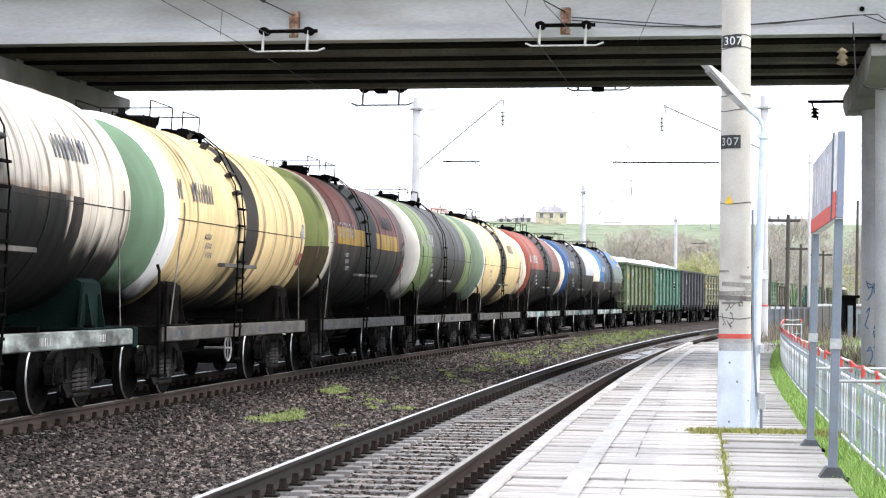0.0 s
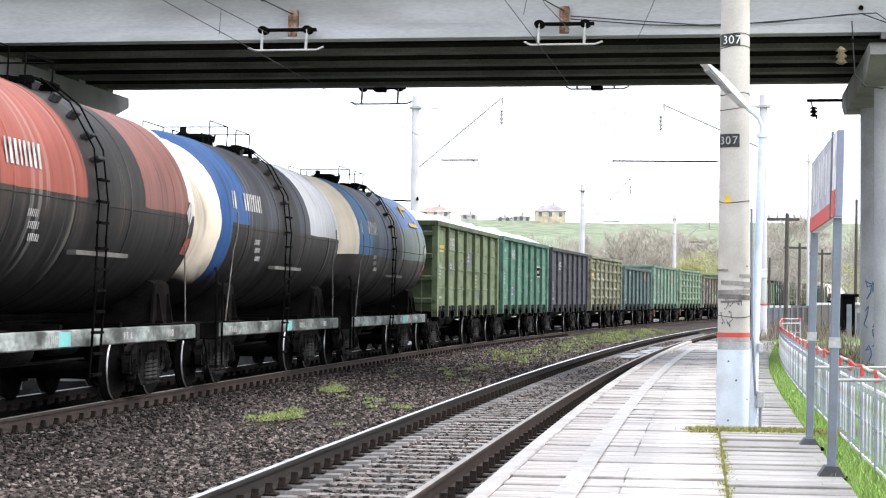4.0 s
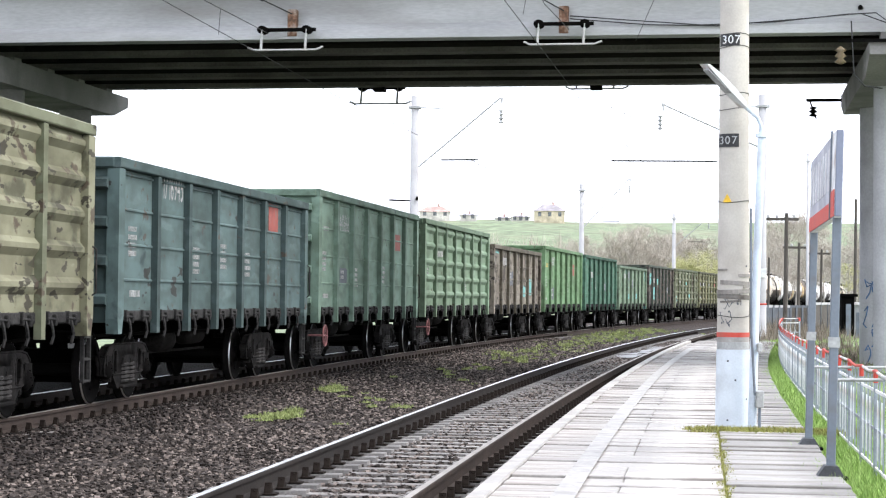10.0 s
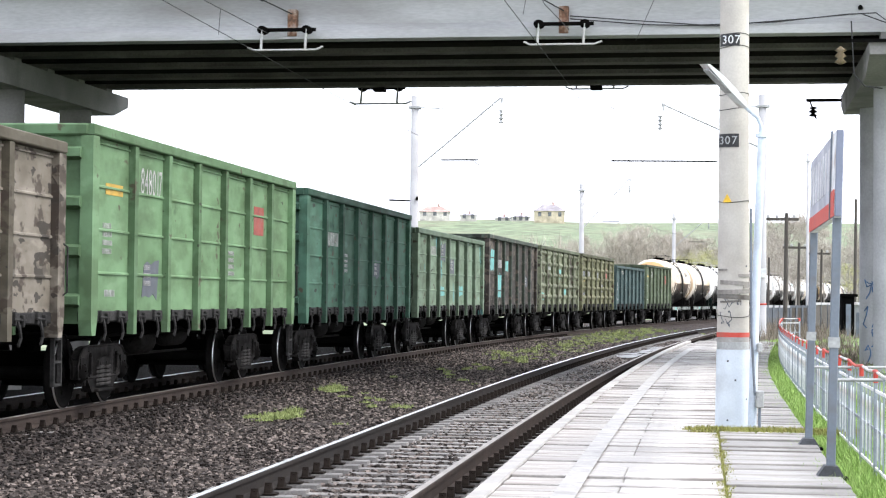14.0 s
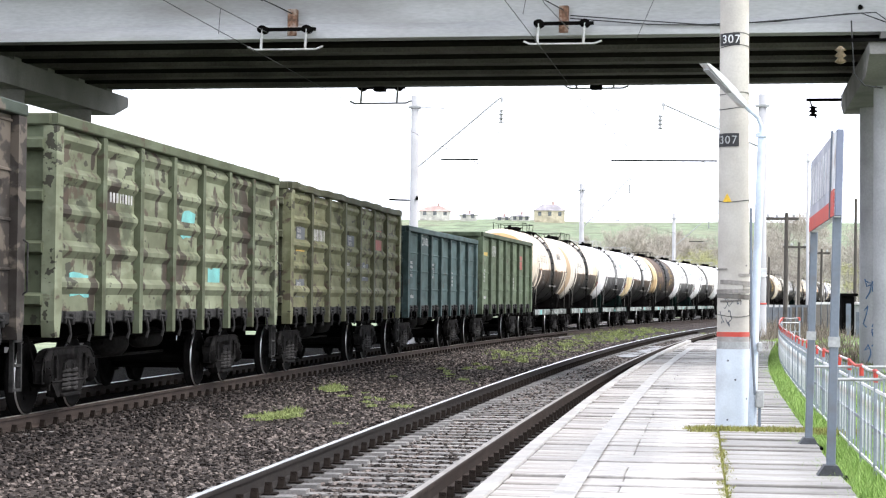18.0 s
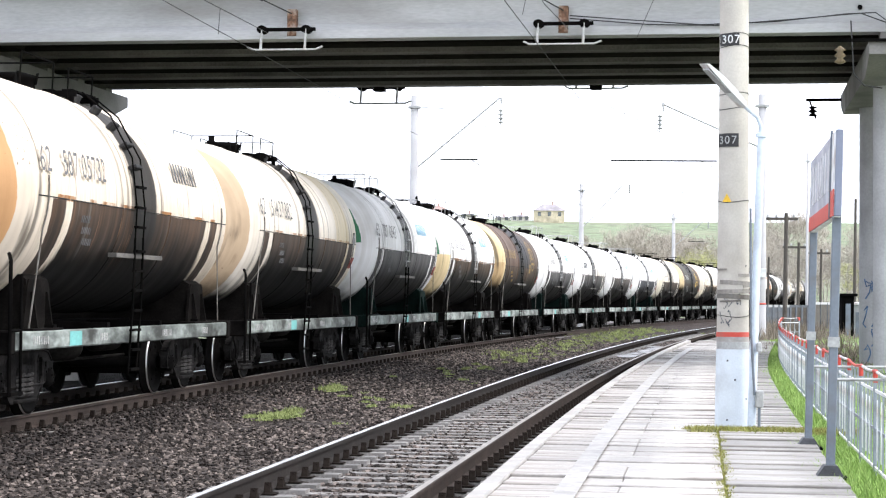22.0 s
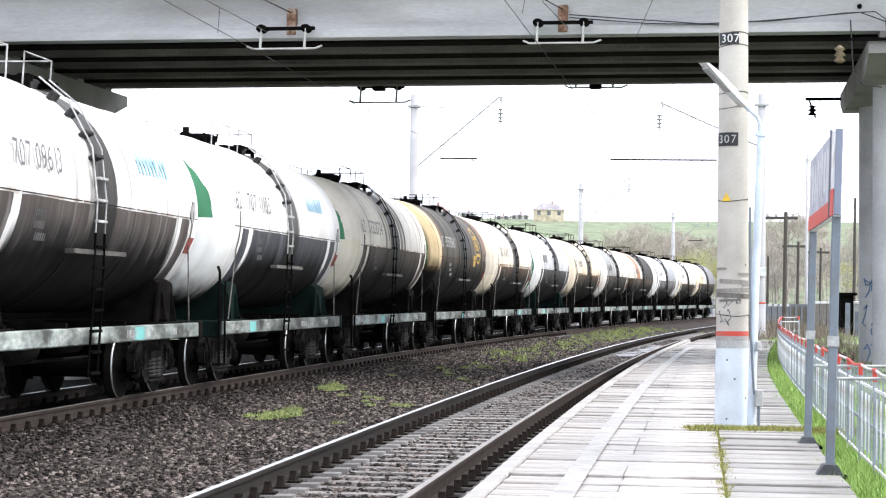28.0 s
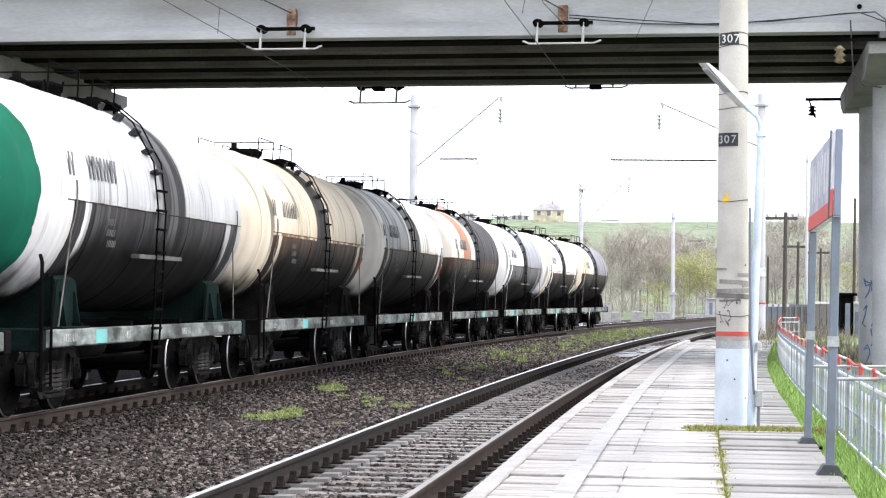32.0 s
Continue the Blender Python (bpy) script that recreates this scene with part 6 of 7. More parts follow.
def rail_form(top, bent):
    f = Form()
    pts = []
    n = 28
    for i in range(n + 1):
        y = -HB - 0.02 + (2 * HB + 0.04) * i / n
        dip = bent * (0.05 * math.sin(i * 1.9) + 0.04 * math.sin(i * 0.7 + 1)) if 0 < i < n else 0
        pts.append((Vector((1.49 + dip * 0.5, y, top - 0.08 + dip)), 0.0))
    f.sweep([(-0.07, -0.06), (0.08, -0.06), (0.09, -0.045), (0.09, 0.066), (0.075, 0.08), (-0.07, 0.08)], pts)
    return f


def gondola_ladder_form():
    f = Form()
    for y in (HB - 0.12, HB + 0.16):
        f.box(1.45, 1.5, y - 0.02, y + 0.02, 0.4, 1.35)
    for z in (0.42, 0.7, 0.98):
        f.box(1.45, 1.5, HB - 0.12, HB + 0.16, z - 0.015, z + 0.015)
    f.tube([(1.55, HB - 0.05, 1.5), (1.62, HB - 0.05, 1.55), (1.62, HB - 0.05, 2.1), (1.55, HB - 0.05, 2.15)], 0.012, 6)
    return f


def gear_form(length):
    """Centre sill, cross bearers and the brake pipe under the floor."""
    f = Form().box(-0.28, 0.28, -length, length, 0.85, 1.15)
    for y in (-0.68, -0.25, 0.25, 0.68):
        f.prism([(-1.38, 1.15), (1.38, 1.15), (1.38, 1.02), (0.4, 0.82), (-0.4, 0.82), (-1.38, 1.02)], y * length - 0.06, y * length + 0.06, "y")
    return f.tube([(0.9, -length, 0.95), (0.9, length, 0.95)], 0.025, 6)


def brake_cylinder_form():
    f = Form().lathe([(0.02, -1.36), (0.17, -1.34), (0.2, -1.28), (0.2, -0.72), (0.21, -0.7), (0.21, -0.66), (0.1, -0.6), (0.03, -0.5), (0.03, -0.1)], (0.62, 0, 0.82), "y", 14)
    return f.box(0.55, 0.69, -1.1, -0.9, 0.9, 1.1)


def reservoir_form():
    return Form().lathe([(0.02, 0.42), (0.11, 0.45), (0.16, 0.55), (0.16, 1.5), (0.11, 1.6), (0.02, 1.63)], (0.6, 0, 0.86), "y", 14)


def brake_rod_form():
    return Form().tube([(0.4, -2.8, 0.6), (0.4, 2.8, 0.6)], 0.022, 6)


def brake_gear(wagon):
    piece("brake_cylinder", "brake_cylinder", brake_cylinder_form, GEAR_STEEL, wagon)
    piece("air_reservoir", "reservoir", reservoir_form, GEAR_STEEL, wagon)
    piece("brake_rod", "brake_rod", brake_rod_form, GEAR_STEEL, wagon)


def load_form(seed):
    rnd = random.Random(seed)
    f = Form()
    nx, ny = 9, 36
    vs, fs = [], []
    for j in range(ny + 1):
        for i in range(nx + 1):
            u, w = i / nx * 2 - 1, j / ny * 2 - 1
            edge = max(0.0, (1 - u * u) * (1 - w ** 6))
            z = 0.42 * edge ** 0.45 * (0.75 + 0.5 * noise.noise((u * 2.2 + seed, w * 9, seed))) + 0.1 * noise.noise((u * 6, w * 30, seed))
            vs.append((u * 1.4, w * 6.1, max(-0.15, z)))
    for j in range(ny):
        for i in range(nx):
            a = j * (nx + 1) + i
            fs.append((a, a + 1, a + nx + 2, a + nx + 1))
    f.add(vs, fs, True)
    return f.add([(-1.4, -6.1, -0.2), (1.4, -6.1, -0.2), (1.4, 6.1, -0.2), (-1.4, 6.1, -0.2)], [(0, 3, 2, 1)])


def daub_form(width, size, variant, rough):
    """A patch of overpaint with an uneven outline, or a squared one."""
    rnd = random.Random(variant * 7 + int(size * 100))
    y0, y1 = 0.12 * width, width * 0.8
    if not rough:
        return Form().prism([(y0, 0), (y1, 0), (y1, size), (y0, size)], 1.47, 1.4755)
    n = 4
    low = [(y0 + (y1 - y0) * i / n, rnd.uniform(-0.05, 0.05) * min(1.0, size * 2)) for i in range(n + 1)]
    top = [(y1 - (y1 - y0) * (i + (rnd.uniform(-0.3, 0.3) if 0 < i < n else 0)) / n, size + rnd.uniform(-0.06, 0.03) * min(1.0, size * 2)) for i in range(n + 1)]
    shift = rnd.uniform(-0.15, 0.15)
    return Form().prism(low + [(y + shift, z) for y, z in top], 1.47, 1.4755)


def gondola(colour, label, top=3.65, pressed=False, bent=0.0, marks=(), seed=1, worn=0.3, rust=0.25, patches=None, patch_amount=0.0, rust_colour=(0.075, 0.055, 0.042), frame_colour=None, digits=None, wheel=False):
    # Posts, rails and ends: body colour darkened for grime and for shade.
    dim = frame_colour or tuple(c * (0.8 if worn < 0.2 else 0.62) for c in colour)
    paint = painted("gondola_paint", [(0, colour)], rough=0.62, streak=worn, rust=rust, seed=seed, length=13, patches=patches, patch_amount=patch_amount, rust_colour=rust_colour,
                    flaky=True, streak_colour=tuple(c * 0.3 for c in colour))
    frame_paint = painted("gondola_frame_paint", [(0, dim)], rust_colour=rust_colour, rough=0.62, streak=worn * 0.6, rust=rust * 0.7, seed=seed + 0.5, length=13, flaky=True, streak_colour=tuple(c * 0.3 for c in colour))
    w = thing("gondola_wagon", label, "freight wagon", "wagons of the goods train")
    key = "%.2f" % top
    for flip in (0, 180):
        for i in range(7):
            y = (BAYS[i] + BAYS[i + 1]) / 2
            m = pose(0, y, 0) if not flip else pose(0, -y, 0, 0, 0, 180)
            piece("side_panel", "panel%d_%s" % (pressed, key), lambda: panel_form(top, pressed), paint, w, m=m)
        for i in range(1, 7):
            piece("side_post", "post" + key, lambda: post_form(top), frame_paint, w, m=pose(0, 0, 0, 0, 0, flip) @ pose(0, BAYS[i], 0))
        for e in (-1, 1):
            piece("corner_post", "corner_post" + key, lambda: corner_post_form(top), paint, w, m=pose(0, 0, 0, 0, 0, flip) @ pose(0, e * (HB - 0.12), 0))
        piece("top_rail", "rail%.1f_%s" % (bent, key), lambda: rail_form(top, bent), frame_paint, w, m=pose(0, 0, 0, 0, 0, flip))
        piece("side_sill", "side_sill", lambda: Form().box(1.38, 1.49, -HB, HB, 1.17, 1.31, 0.015), LATCH_STEEL, w, m=pose(0, 0, 0, 0, 0, flip))
        piece("end_wall", "end_wall" + key, lambda: end_wall_form(top), frame_paint, w, m=pose(0, 0, 0, 0, 0, flip))
        turn = pose(0, 0, 0, 0, 0, flip)
        for k in range(4):
            piece("end_rib", "end_rib", end_rib_form, frame_paint, w, m=turn @ pose(0, 0, 1.45 + k * (top - 1.7) / 3.2))
        for x in (-0.5, 0.5):
            piece("end_post", "end_post" + key, lambda: end_post_form(top), frame_paint, w, m=turn @ pose(x, 0, 0))
        piece("end_rail", "end_rail" + key, lambda: Form().box(-1.5, 1.5, -HB - 0.05, -HB + 0.1, top - 0.15, top, 0.02), frame_paint, w, m=pose(0, 0, 0, 0, 0, flip))
        piece("coupler", "coupler", coupler_form, BLACK_STEEL, w, m=pose(0, 0, 0, 0, 0, flip) @ pose(0, -HB + 0.15, 0))
    for i in range(7):
        for k in (0.27, 0.73):
            piece("hatch_latch", "latch", latch_form, LATCH_STEEL, w, m=pose(0, BAYS[i] + k * (BAYS[i + 1] - BAYS[i]), 0))
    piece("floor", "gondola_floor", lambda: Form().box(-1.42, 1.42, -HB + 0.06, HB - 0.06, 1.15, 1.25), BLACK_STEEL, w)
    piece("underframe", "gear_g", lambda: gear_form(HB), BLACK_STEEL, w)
    brake_gear(w)
    piece("foot_ladder", "gondola_ladder", gondola_ladder_form, LATCH_STEEL, w)
    if wheel:
        piece("brake_wheel", "brake_wheel", brake_wheel_form, PINK_PAINT, w, "faded red brake hand wheel", m=pose(1.45, -5.15, 0.72))
    for kind, bay, z, size in marks:
        y = BAYS[bay] + 0.5
        width = BAYS[1] - BAYS[0] - 0.62
        if kind == "number":
            if digits:
                stencil(digits, w, WHITE_MARK, Matrix.Translation((1.476, y + width / 2 - 0.02, z + 0.17)), 0.38, 1.08)
            else:
                writing("wagon_number", w, WHITE_MARK, y, z, 1.474, 8, 0.28, seed, 0.26)
        elif kind == "rows":
            writing("stencil_text", w, WHITE_MARK, y, z, 1.474, 8, 0.07, seed + bay, 0.5, rows=4)
        elif kind == "line":
            writing("stencil_text", w, WHITE_MARK, y + 0.1, z, 1.474, 9, 0.09, seed + bay, 0.4)
        elif kind == "plate":
            piece("name_plate", "name_plate", lambda: Form().box(1.5, 1.505, 0, 1.0, 0, 0.42), WHITE_MARK, w, "black plate with a white border", m=pose(0, y, z))
            piece("plate_field", "plate_field", lambda: Form().box(1.503, 1.508, 0.04, 0.96, 0.04, 0.38), BLACK_STEEL, w, m=pose(0, y, z))
            writing("plate_text", w, WHITE_MARK, y + 0.12, z + 0.14, 1.508, 9, 0.12, seed, 0.35)
        else:
            mat = {"grey": GREY_PATCH, "cyan": CYAN_PATCH, "yellow": YELLOW_MARK, "red": PLACARD_RED}[kind]
            rough = kind in ("cyan", "grey")
            piece("paint_patch", "patch%s%.2f_%d" % (kind, size, (bay + seed) % 3), lambda: daub_form(width, size, (bay + seed) % 3, rough), mat, w, m=pose(0, y - 0.02, z))
            if kind == "grey" and size > 0.25:
                writing("stencil_text", w, WHITE_MARK, y + 0.2, z + size - 0.12, 1.4775, 7, 0.07, seed + bay, 0.5, rows=min(3, int(size / 0.13)))
    sets = bogie(w, -4.33) + bogie(w, 4.33)
    return w, sets


# ---------- tank wagons ----------
RT, ZT = 1.53, 2.78                              # radius and height of the tank's axis


def shell_form():
    prof = []
    for i in range(11):
        a = math.pi / 2 * i / 10
        prof.append((max(0.004, RT * math.sin(a)), -4.72 - 0.66 * math.cos(a)))
    prof += [(RT, y) for y in (-3.2, -1.6, 0.0, 1.6, 3.2)]
    prof += [(r, -y) for r, y in reversed(prof[:11])]
    return Form().lathe(prof, (0, 0, ZT), "y", 56)


def hoop_form(y):
    return Form().lathe([(RT - 0.005, y - 0.035), (RT + 0.008, y - 0.03), (RT + 0.012, y), (RT + 0.008, y + 0.03), (RT - 0.005, y + 0.035)], (0, 0, ZT), "y", 56)


def saddle_form():
    f = Form()
    arc = [(RT * math.sin(a) * 0.995, ZT - RT * math.cos(a) * 0.995) for a in [radians(-48 + i * 96 / 14) for i in range(15)]]
    return f.prism([(-1.26, 1.08), (-1.24, 1.7)] + arc + [(1.24, 1.7), (1.26, 1.08)], -0.4, 0.4, "y")


def saddle_lip_form():
    f = Form().box(1.14, 1.4, -0.58, 0.58, 1.082, 1.11, 0.008)
    f.prism([(-0.54, 1.1), (0.54, 1.1), (0.4, 1.62), (0.34, 1.7), (-0.34, 1.7), (-0.4, 1.62)], 1.225, 1.262)
    for y in (-0.28, 0.28):
        f.prism([(1.26, 1.11), (1.36, 1.11), (1.29, 1.55), (1.26, 1.55)], y - 0.015, y + 0.015, "y")
    return f


def tie_form(y):
    """Strap from the shell's flank down to the frame."""
    pts = [((RT + 0.015) * math.sin(a), y, ZT - (RT + 0.015) * math.cos(a)) for a in [radians(96 - i * 3) for i in range(9)]]
    pts.append((1.42, y + (0.3 if y > 0 else -0.3), 1.12))
    return Form().tube(pts, 0.012, 6)


def sill_form():
    return Form().box(1.3, 1.44, -5.4, 5.4, 0.86, 1.08, 0.015)


def end_beam_form():
    f = Form().box(-1.46, 1.46, -5.48, -5.26, 0.82, 1.1, 0.02)
    f.box(-0.5, 0.5, -5.6, -5.46, 0.85, 1.16, 0.02)
    return f


def tank_ladder_form():
    f = Form()
    for y in (-0.2, 0.2):
        f.tube([(1.5, y, 0.45), (1.56, y, 1.4), (1.58, y, 2.3)], 0.018, 6)
    for k in range(7):
        z = 0.5 + k * 0.27
        f.box(1.47 + 0.04 * z, 1.53 + 0.04 * z, -0.2, 0.2, z - 0.018, z + 0.018)
    return f


def upper_ladder_form():
    f = Form()
    for y in (-0.2, 0.2):
        f.tube([(1.58, y, 2.3), (1.6, y, 2.7), (1.52, y, 3.4), (1.2, y, 3.98), (0.8, y, 4.3)], 0.013, 6)
    for z in (2.45, 2.72, 3.0):
        f.box(1.56, 1.62, -0.2, 0.2, z - 0.016, z + 0.016)
    return f


def step_form():
    return Form().box(-0.02, 0.1, -0.16, 0.16, -0.025, 0.03, 0.01)


def hatch_form():
    f = Form().lathe([(0.3, 4.2), (0.3, 4.4), (0.33, 4.42), (0.33, 4.46), (0.2, 4.5), (0.01, 4.51)], (0, 0, 0), "z", 20)
    for k in range(6):
        a = k * math.pi / 3
        f.tube([(0.32 * math.cos(a), 0.32 * math.sin(a), 4.34), (0.35 * math.cos(a), 0.35 * math.sin(a), 4.5)], 0.02, 6)
    return f


def valve_form():
    f = Form().lathe([(0.1, 4.2), (0.1, 4.34), (0.14, 4.36), (0.14, 4.42), (0.06, 4.46), (0.06, 4.54), (0.01, 4.55)], (0, 0, 0), "z", 14)
    f.tube([(0, 0, 4.38), (0.35, 0.05, 4.38), (0.35, 0.05, 4.22)], 0.035, 6)
    return f


def walkway_form():
    f = Form().box(-0.66, 0.72, 0.46, 0.52, 4.24, 4.32).box(-0.06, 0.06, 0.5, 1.5, 4.25, 4.31)
    f.box(-0.66, 0.72, 1.48, 1.54, 4.24, 4.32)
    for y in (0.5, 1.5):
        for x in (-0.6, 0.65):
            f.box(x - 0.03, x + 0.03, y - 0.03, y + 0.03, 4.05, 4.34)
    return f


def handrail_form(y0, y1):
    f = Form()
    for y in (y0, y1):
        f.tube([(0.6, y, 4.2), (0.62, y, 4.62)], 0.013, 6)
        f.tube([(-0.58, y, 4.2), (-0.6, y, 4.62)], 0.013, 6)
    f.tube([(0.62, y0, 4.62), (0.62, y1, 4.62)], 0.011, 6)
    f.tube([(-0.6, y0, 4.62), (-0.6, y1, 4.62)], 0.011, 6)
    return f.tube([(0.62, y1, 4.62), (-0.6, y1, 4.62)], 0.011, 6)


def ledge_form():
    return Form().box(RT - 0.12, RT - 0.0, -1.15, 1.15, ZT - 0.76, ZT - 0.7)


def grab_post_form():
    f = Form().tube([(1.47, -5.5, 0.35), (1.47, -5.5, 1.9), (1.42, -5.42, 1.98)], 0.025, 6)
    f.tube([(1.47, -5.12, 0.35), (1.47, -5.12, 1.75)], 0.02, 6)
    f.box(1.36, 1.5, -5.52, -5.1, 0.36, 0.4)
    f.tube([(1.47, -5.5, 1.1), (1.47, -5.12, 1.1)], 0.016, 6)
    return f


def placard_form(s):
    return Form().box(0, 0.012, -s / 2, s / 2, 0, s)


def brake_wheel_form():
    f = Form()
    ring = [(0, 0.22 * math.cos(a), 0.22 * math.sin(a)) for a in [k * math.pi / 8 for k in range(17)]]
    f.tube(ring, 0.016, 6)
    f.tube([(0, -0.21, 0), (0, 0.21, 0)], 0.012, 5).tube([(0, 0, -0.21), (0, 0, 0.21)], 0.012, 5)
    return f.tube([(-0.4, 0, 0), (0.03, 0, 0)], 0.02, 6)


def painted_on(form, u0, u1, v0, v1, base):
    """A painted patch on the round flank: u along the wagon, v round the shell in metres from the angle base."""
    n = max(1, int(abs(v1 - v0) / 0.08))
    vs = []
    for i in range(n + 1):
        a = radians(base) + (v0 + (v1 - v0) * i / n) / RT
        vs += [((RT + 0.007) * math.cos(a), u, ZT + (RT + 0.007) * math.sin(a)) for u in (u0, u1)]
    return form.add(vs, [(2 * i, 2 * i + 1, 2 * i + 3, 2 * i + 2) for i in range(n)])


def logo_form():
    """A painted oval ring round blocks the size of letters."""
    f = Form()
    n = 36
    vs = []
    for k in range(n):
        q = 2 * math.pi * k / n
        for r in (1.0, 0.89):
            a = radians(16) + 0.62 * r * math.sin(q) / RT
            vs.append(((RT + 0.007) * math.cos(a), 2.75 + 0.6 * r * math.cos(q), ZT + (RT + 0.007) * math.sin(a)))
    f.add(vs, [(2 * k, 2 * k + 1, (2 * k + 3) % (2 * n), (2 * k + 2) % (2 * n)) for k in range(n)])
    for u0, u1, v0, v1 in ((-0.34, -0.22, -0.2, 0.3), (-0.12, 0.0, -0.2, 0.3), (0.1, 0.34, 0.18, 0.3), (0.1, 0.22, -0.2, 0.1), (-0.34, 0.36, -0.38, -0.29)):
        painted_on(f, 2.75 + u0, 2.75 + u1, v0, v1, 16)
    return f


def bent_arrow_form():
    f = Form()
    f.prism([(-0.75, 0.0), (-0.45, 0.38), (0.3, 0.38), (0.3, 0.26), (-0.38, 0.26), (-0.6, -0.02)], -0.02, 0.012)
    return f.prism([(-0.5, -0.28), (0.75, -0.28), (0.82, -0.05), (0.7, -0.05), (0.66, -0.16), (-0.46, -0.16)], -0.02, 0.012)


def on_shell(angle, y, lift=0.004):
    """A pose on the tank's flank: angle in degrees over the axis, facing outwards."""
    a = radians(angle)
    return Matrix.Translation(((RT + lift) * math.cos(a), y, ZT + (RT + lift) * math.sin(a))) @ Matrix.Rotation(-a, 4, "Y")


def tank(paint, label, number=WHITE_MARK, word=None, logo=None, sill=None, saddle=None, steps=True, seed=1, angle=8, wheel=False, placard=True, pale=False, digits=None, at=-0.6, tie=None, logo_at=None):
    w = thing("tank_wagon", label, "tank wagon", "wagons of the goods train")
    sill, saddle = sill or SILL_PAINT, saddle or SADDLE_DIRT_SHADE
    top_steel = PALE_STEEL if pale else BLACK_STEEL
    piece("tank_shell", "shell", shell_form, paint, w)
    seam = lambda: Form().tube([(RT * math.cos(-0.06) + 0.001, y, ZT + RT * math.sin(-0.06)) for y in (-4.72, 0, 4.72)], 0.008, 5)
    piece("weld_seam", "weld_seam", seam, STEP_STEEL, w)
    for y in (-3.55, -1.2, 1.25, 3.6):
        piece("hoop", "hoop%.1f" % y, lambda: hoop_form(y), paint, w)
    for y in (-3.9, 3.9):
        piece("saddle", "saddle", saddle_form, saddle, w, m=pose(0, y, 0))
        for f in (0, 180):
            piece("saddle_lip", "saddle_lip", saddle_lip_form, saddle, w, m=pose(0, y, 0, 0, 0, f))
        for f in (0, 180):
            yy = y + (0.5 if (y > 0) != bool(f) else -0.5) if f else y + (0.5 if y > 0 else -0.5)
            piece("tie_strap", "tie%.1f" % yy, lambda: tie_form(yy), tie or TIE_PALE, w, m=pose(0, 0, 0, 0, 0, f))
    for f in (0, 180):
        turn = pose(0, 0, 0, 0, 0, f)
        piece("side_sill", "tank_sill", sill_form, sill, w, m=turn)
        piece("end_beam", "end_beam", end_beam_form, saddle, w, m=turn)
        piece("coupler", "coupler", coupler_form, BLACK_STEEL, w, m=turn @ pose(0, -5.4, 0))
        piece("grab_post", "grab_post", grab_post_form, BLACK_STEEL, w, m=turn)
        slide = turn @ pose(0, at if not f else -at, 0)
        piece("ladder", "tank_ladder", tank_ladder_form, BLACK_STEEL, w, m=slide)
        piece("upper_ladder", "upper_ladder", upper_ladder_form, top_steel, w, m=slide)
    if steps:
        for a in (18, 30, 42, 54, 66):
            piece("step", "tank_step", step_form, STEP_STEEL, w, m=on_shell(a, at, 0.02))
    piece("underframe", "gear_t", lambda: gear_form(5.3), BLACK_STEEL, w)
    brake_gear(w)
    piece("hatch", "hatch", hatch_form, BLACK_STEEL, w, m=pose(0, at - 0.75, 0))
    piece("valve", "valve", valve_form, BLACK_STEEL, w, m=pose(0, at - 1.7, 0))
    deck = piece("walkway", "walkway", walkway_form, BLACK_STEEL, w, m=pose(0, at - 0.7, 0))
    for k in range(5):
        piece("walkway_board", "walkway_board", lambda: Form().box(-0.07, 0.07, 0.5, 1.5, 4.322, 4.345), BLACK_STEEL, deck, m=pose(-0.54 + k * 0.28, 0, 0))
    piece("handrail", "handrail_a", lambda: handrail_form(0.45, 1.55), top_steel, w, m=pose(0, at - 0.7, 0))
    piece("handrail", "handrail_b", lambda: handrail_form(-1.5, -0.2), top_steel, w, m=pose(0, at - 0.7, 0))
    piece("ledge", "ledge", ledge_form, SILL_GREY, w, m=pose(0.04, at + 0.1, 0.0))
    for y, k in ((-4.6, 9), (-1.9, 5), (1.2, 8), (3.6, 5)):
        writing("stencil_text", w, WHITE_MARK if sill is SILL_PAINT else GREY_PATCH, y, 0.92, 1.442, k, 0.1, seed + k, 0.45)
    if sill is SILL_PAINT:
        piece("paint_patch", "sill_patch", lambda: Form().box(1.441, 1.4435, 0, 0.5, 0.88, 1.06), CYAN_PATCH, w, m=pose(0, -3.2 + (seed % 4) * 1.6, 0))
    if placard and seed % 3:
        piece("placard", "placard45", lambda: placard_form(0.26), PLACARD_RED, w, "red hazard placard", m=on_shell(-24, 4.45))
        piece("placard", "placard_w", lambda: placard_form(0.26), WHITE_MARK, w, "pale hazard placard", m=on_shell(-4, 4.5) @ pose(0, 0, 0, 45))
    if wheel:
        piece("brake_wheel", "brake_wheel", brake_wheel_form, PALE_STEEL, w, "pale brake hand wheel", m=pose(1.38, -0.9, 0.68))
    if number:
        lean = -radians(angle)
        up = (RT * math.cos(radians(angle)) + 0.008, ZT + RT * math.sin(radians(angle)))
        if digits:
            for text, y, wide in (("62", -4.5, 0.4), (digits, -2.95, 1.75)):
                stencil(text, w, number, Matrix.Translation((up[0], y, up[1] + 0.14)) @ Matrix.Rotation(lean, 4, "Y"), 0.31, wide)
        else:
            for i, wd in enumerate((2, 8)):
                writing("wagon_number", w, number, -4.65 + i * 0.85, up[1], up[0], wd, 0.3, seed + i, 0.3, lean=lean)
        writing("stencil_text", w, number, -3.0, ZT - 0.35, RT * 0.975 + 0.006, 6, 0.09, seed, 0.5, rows=3, lean=radians(14))
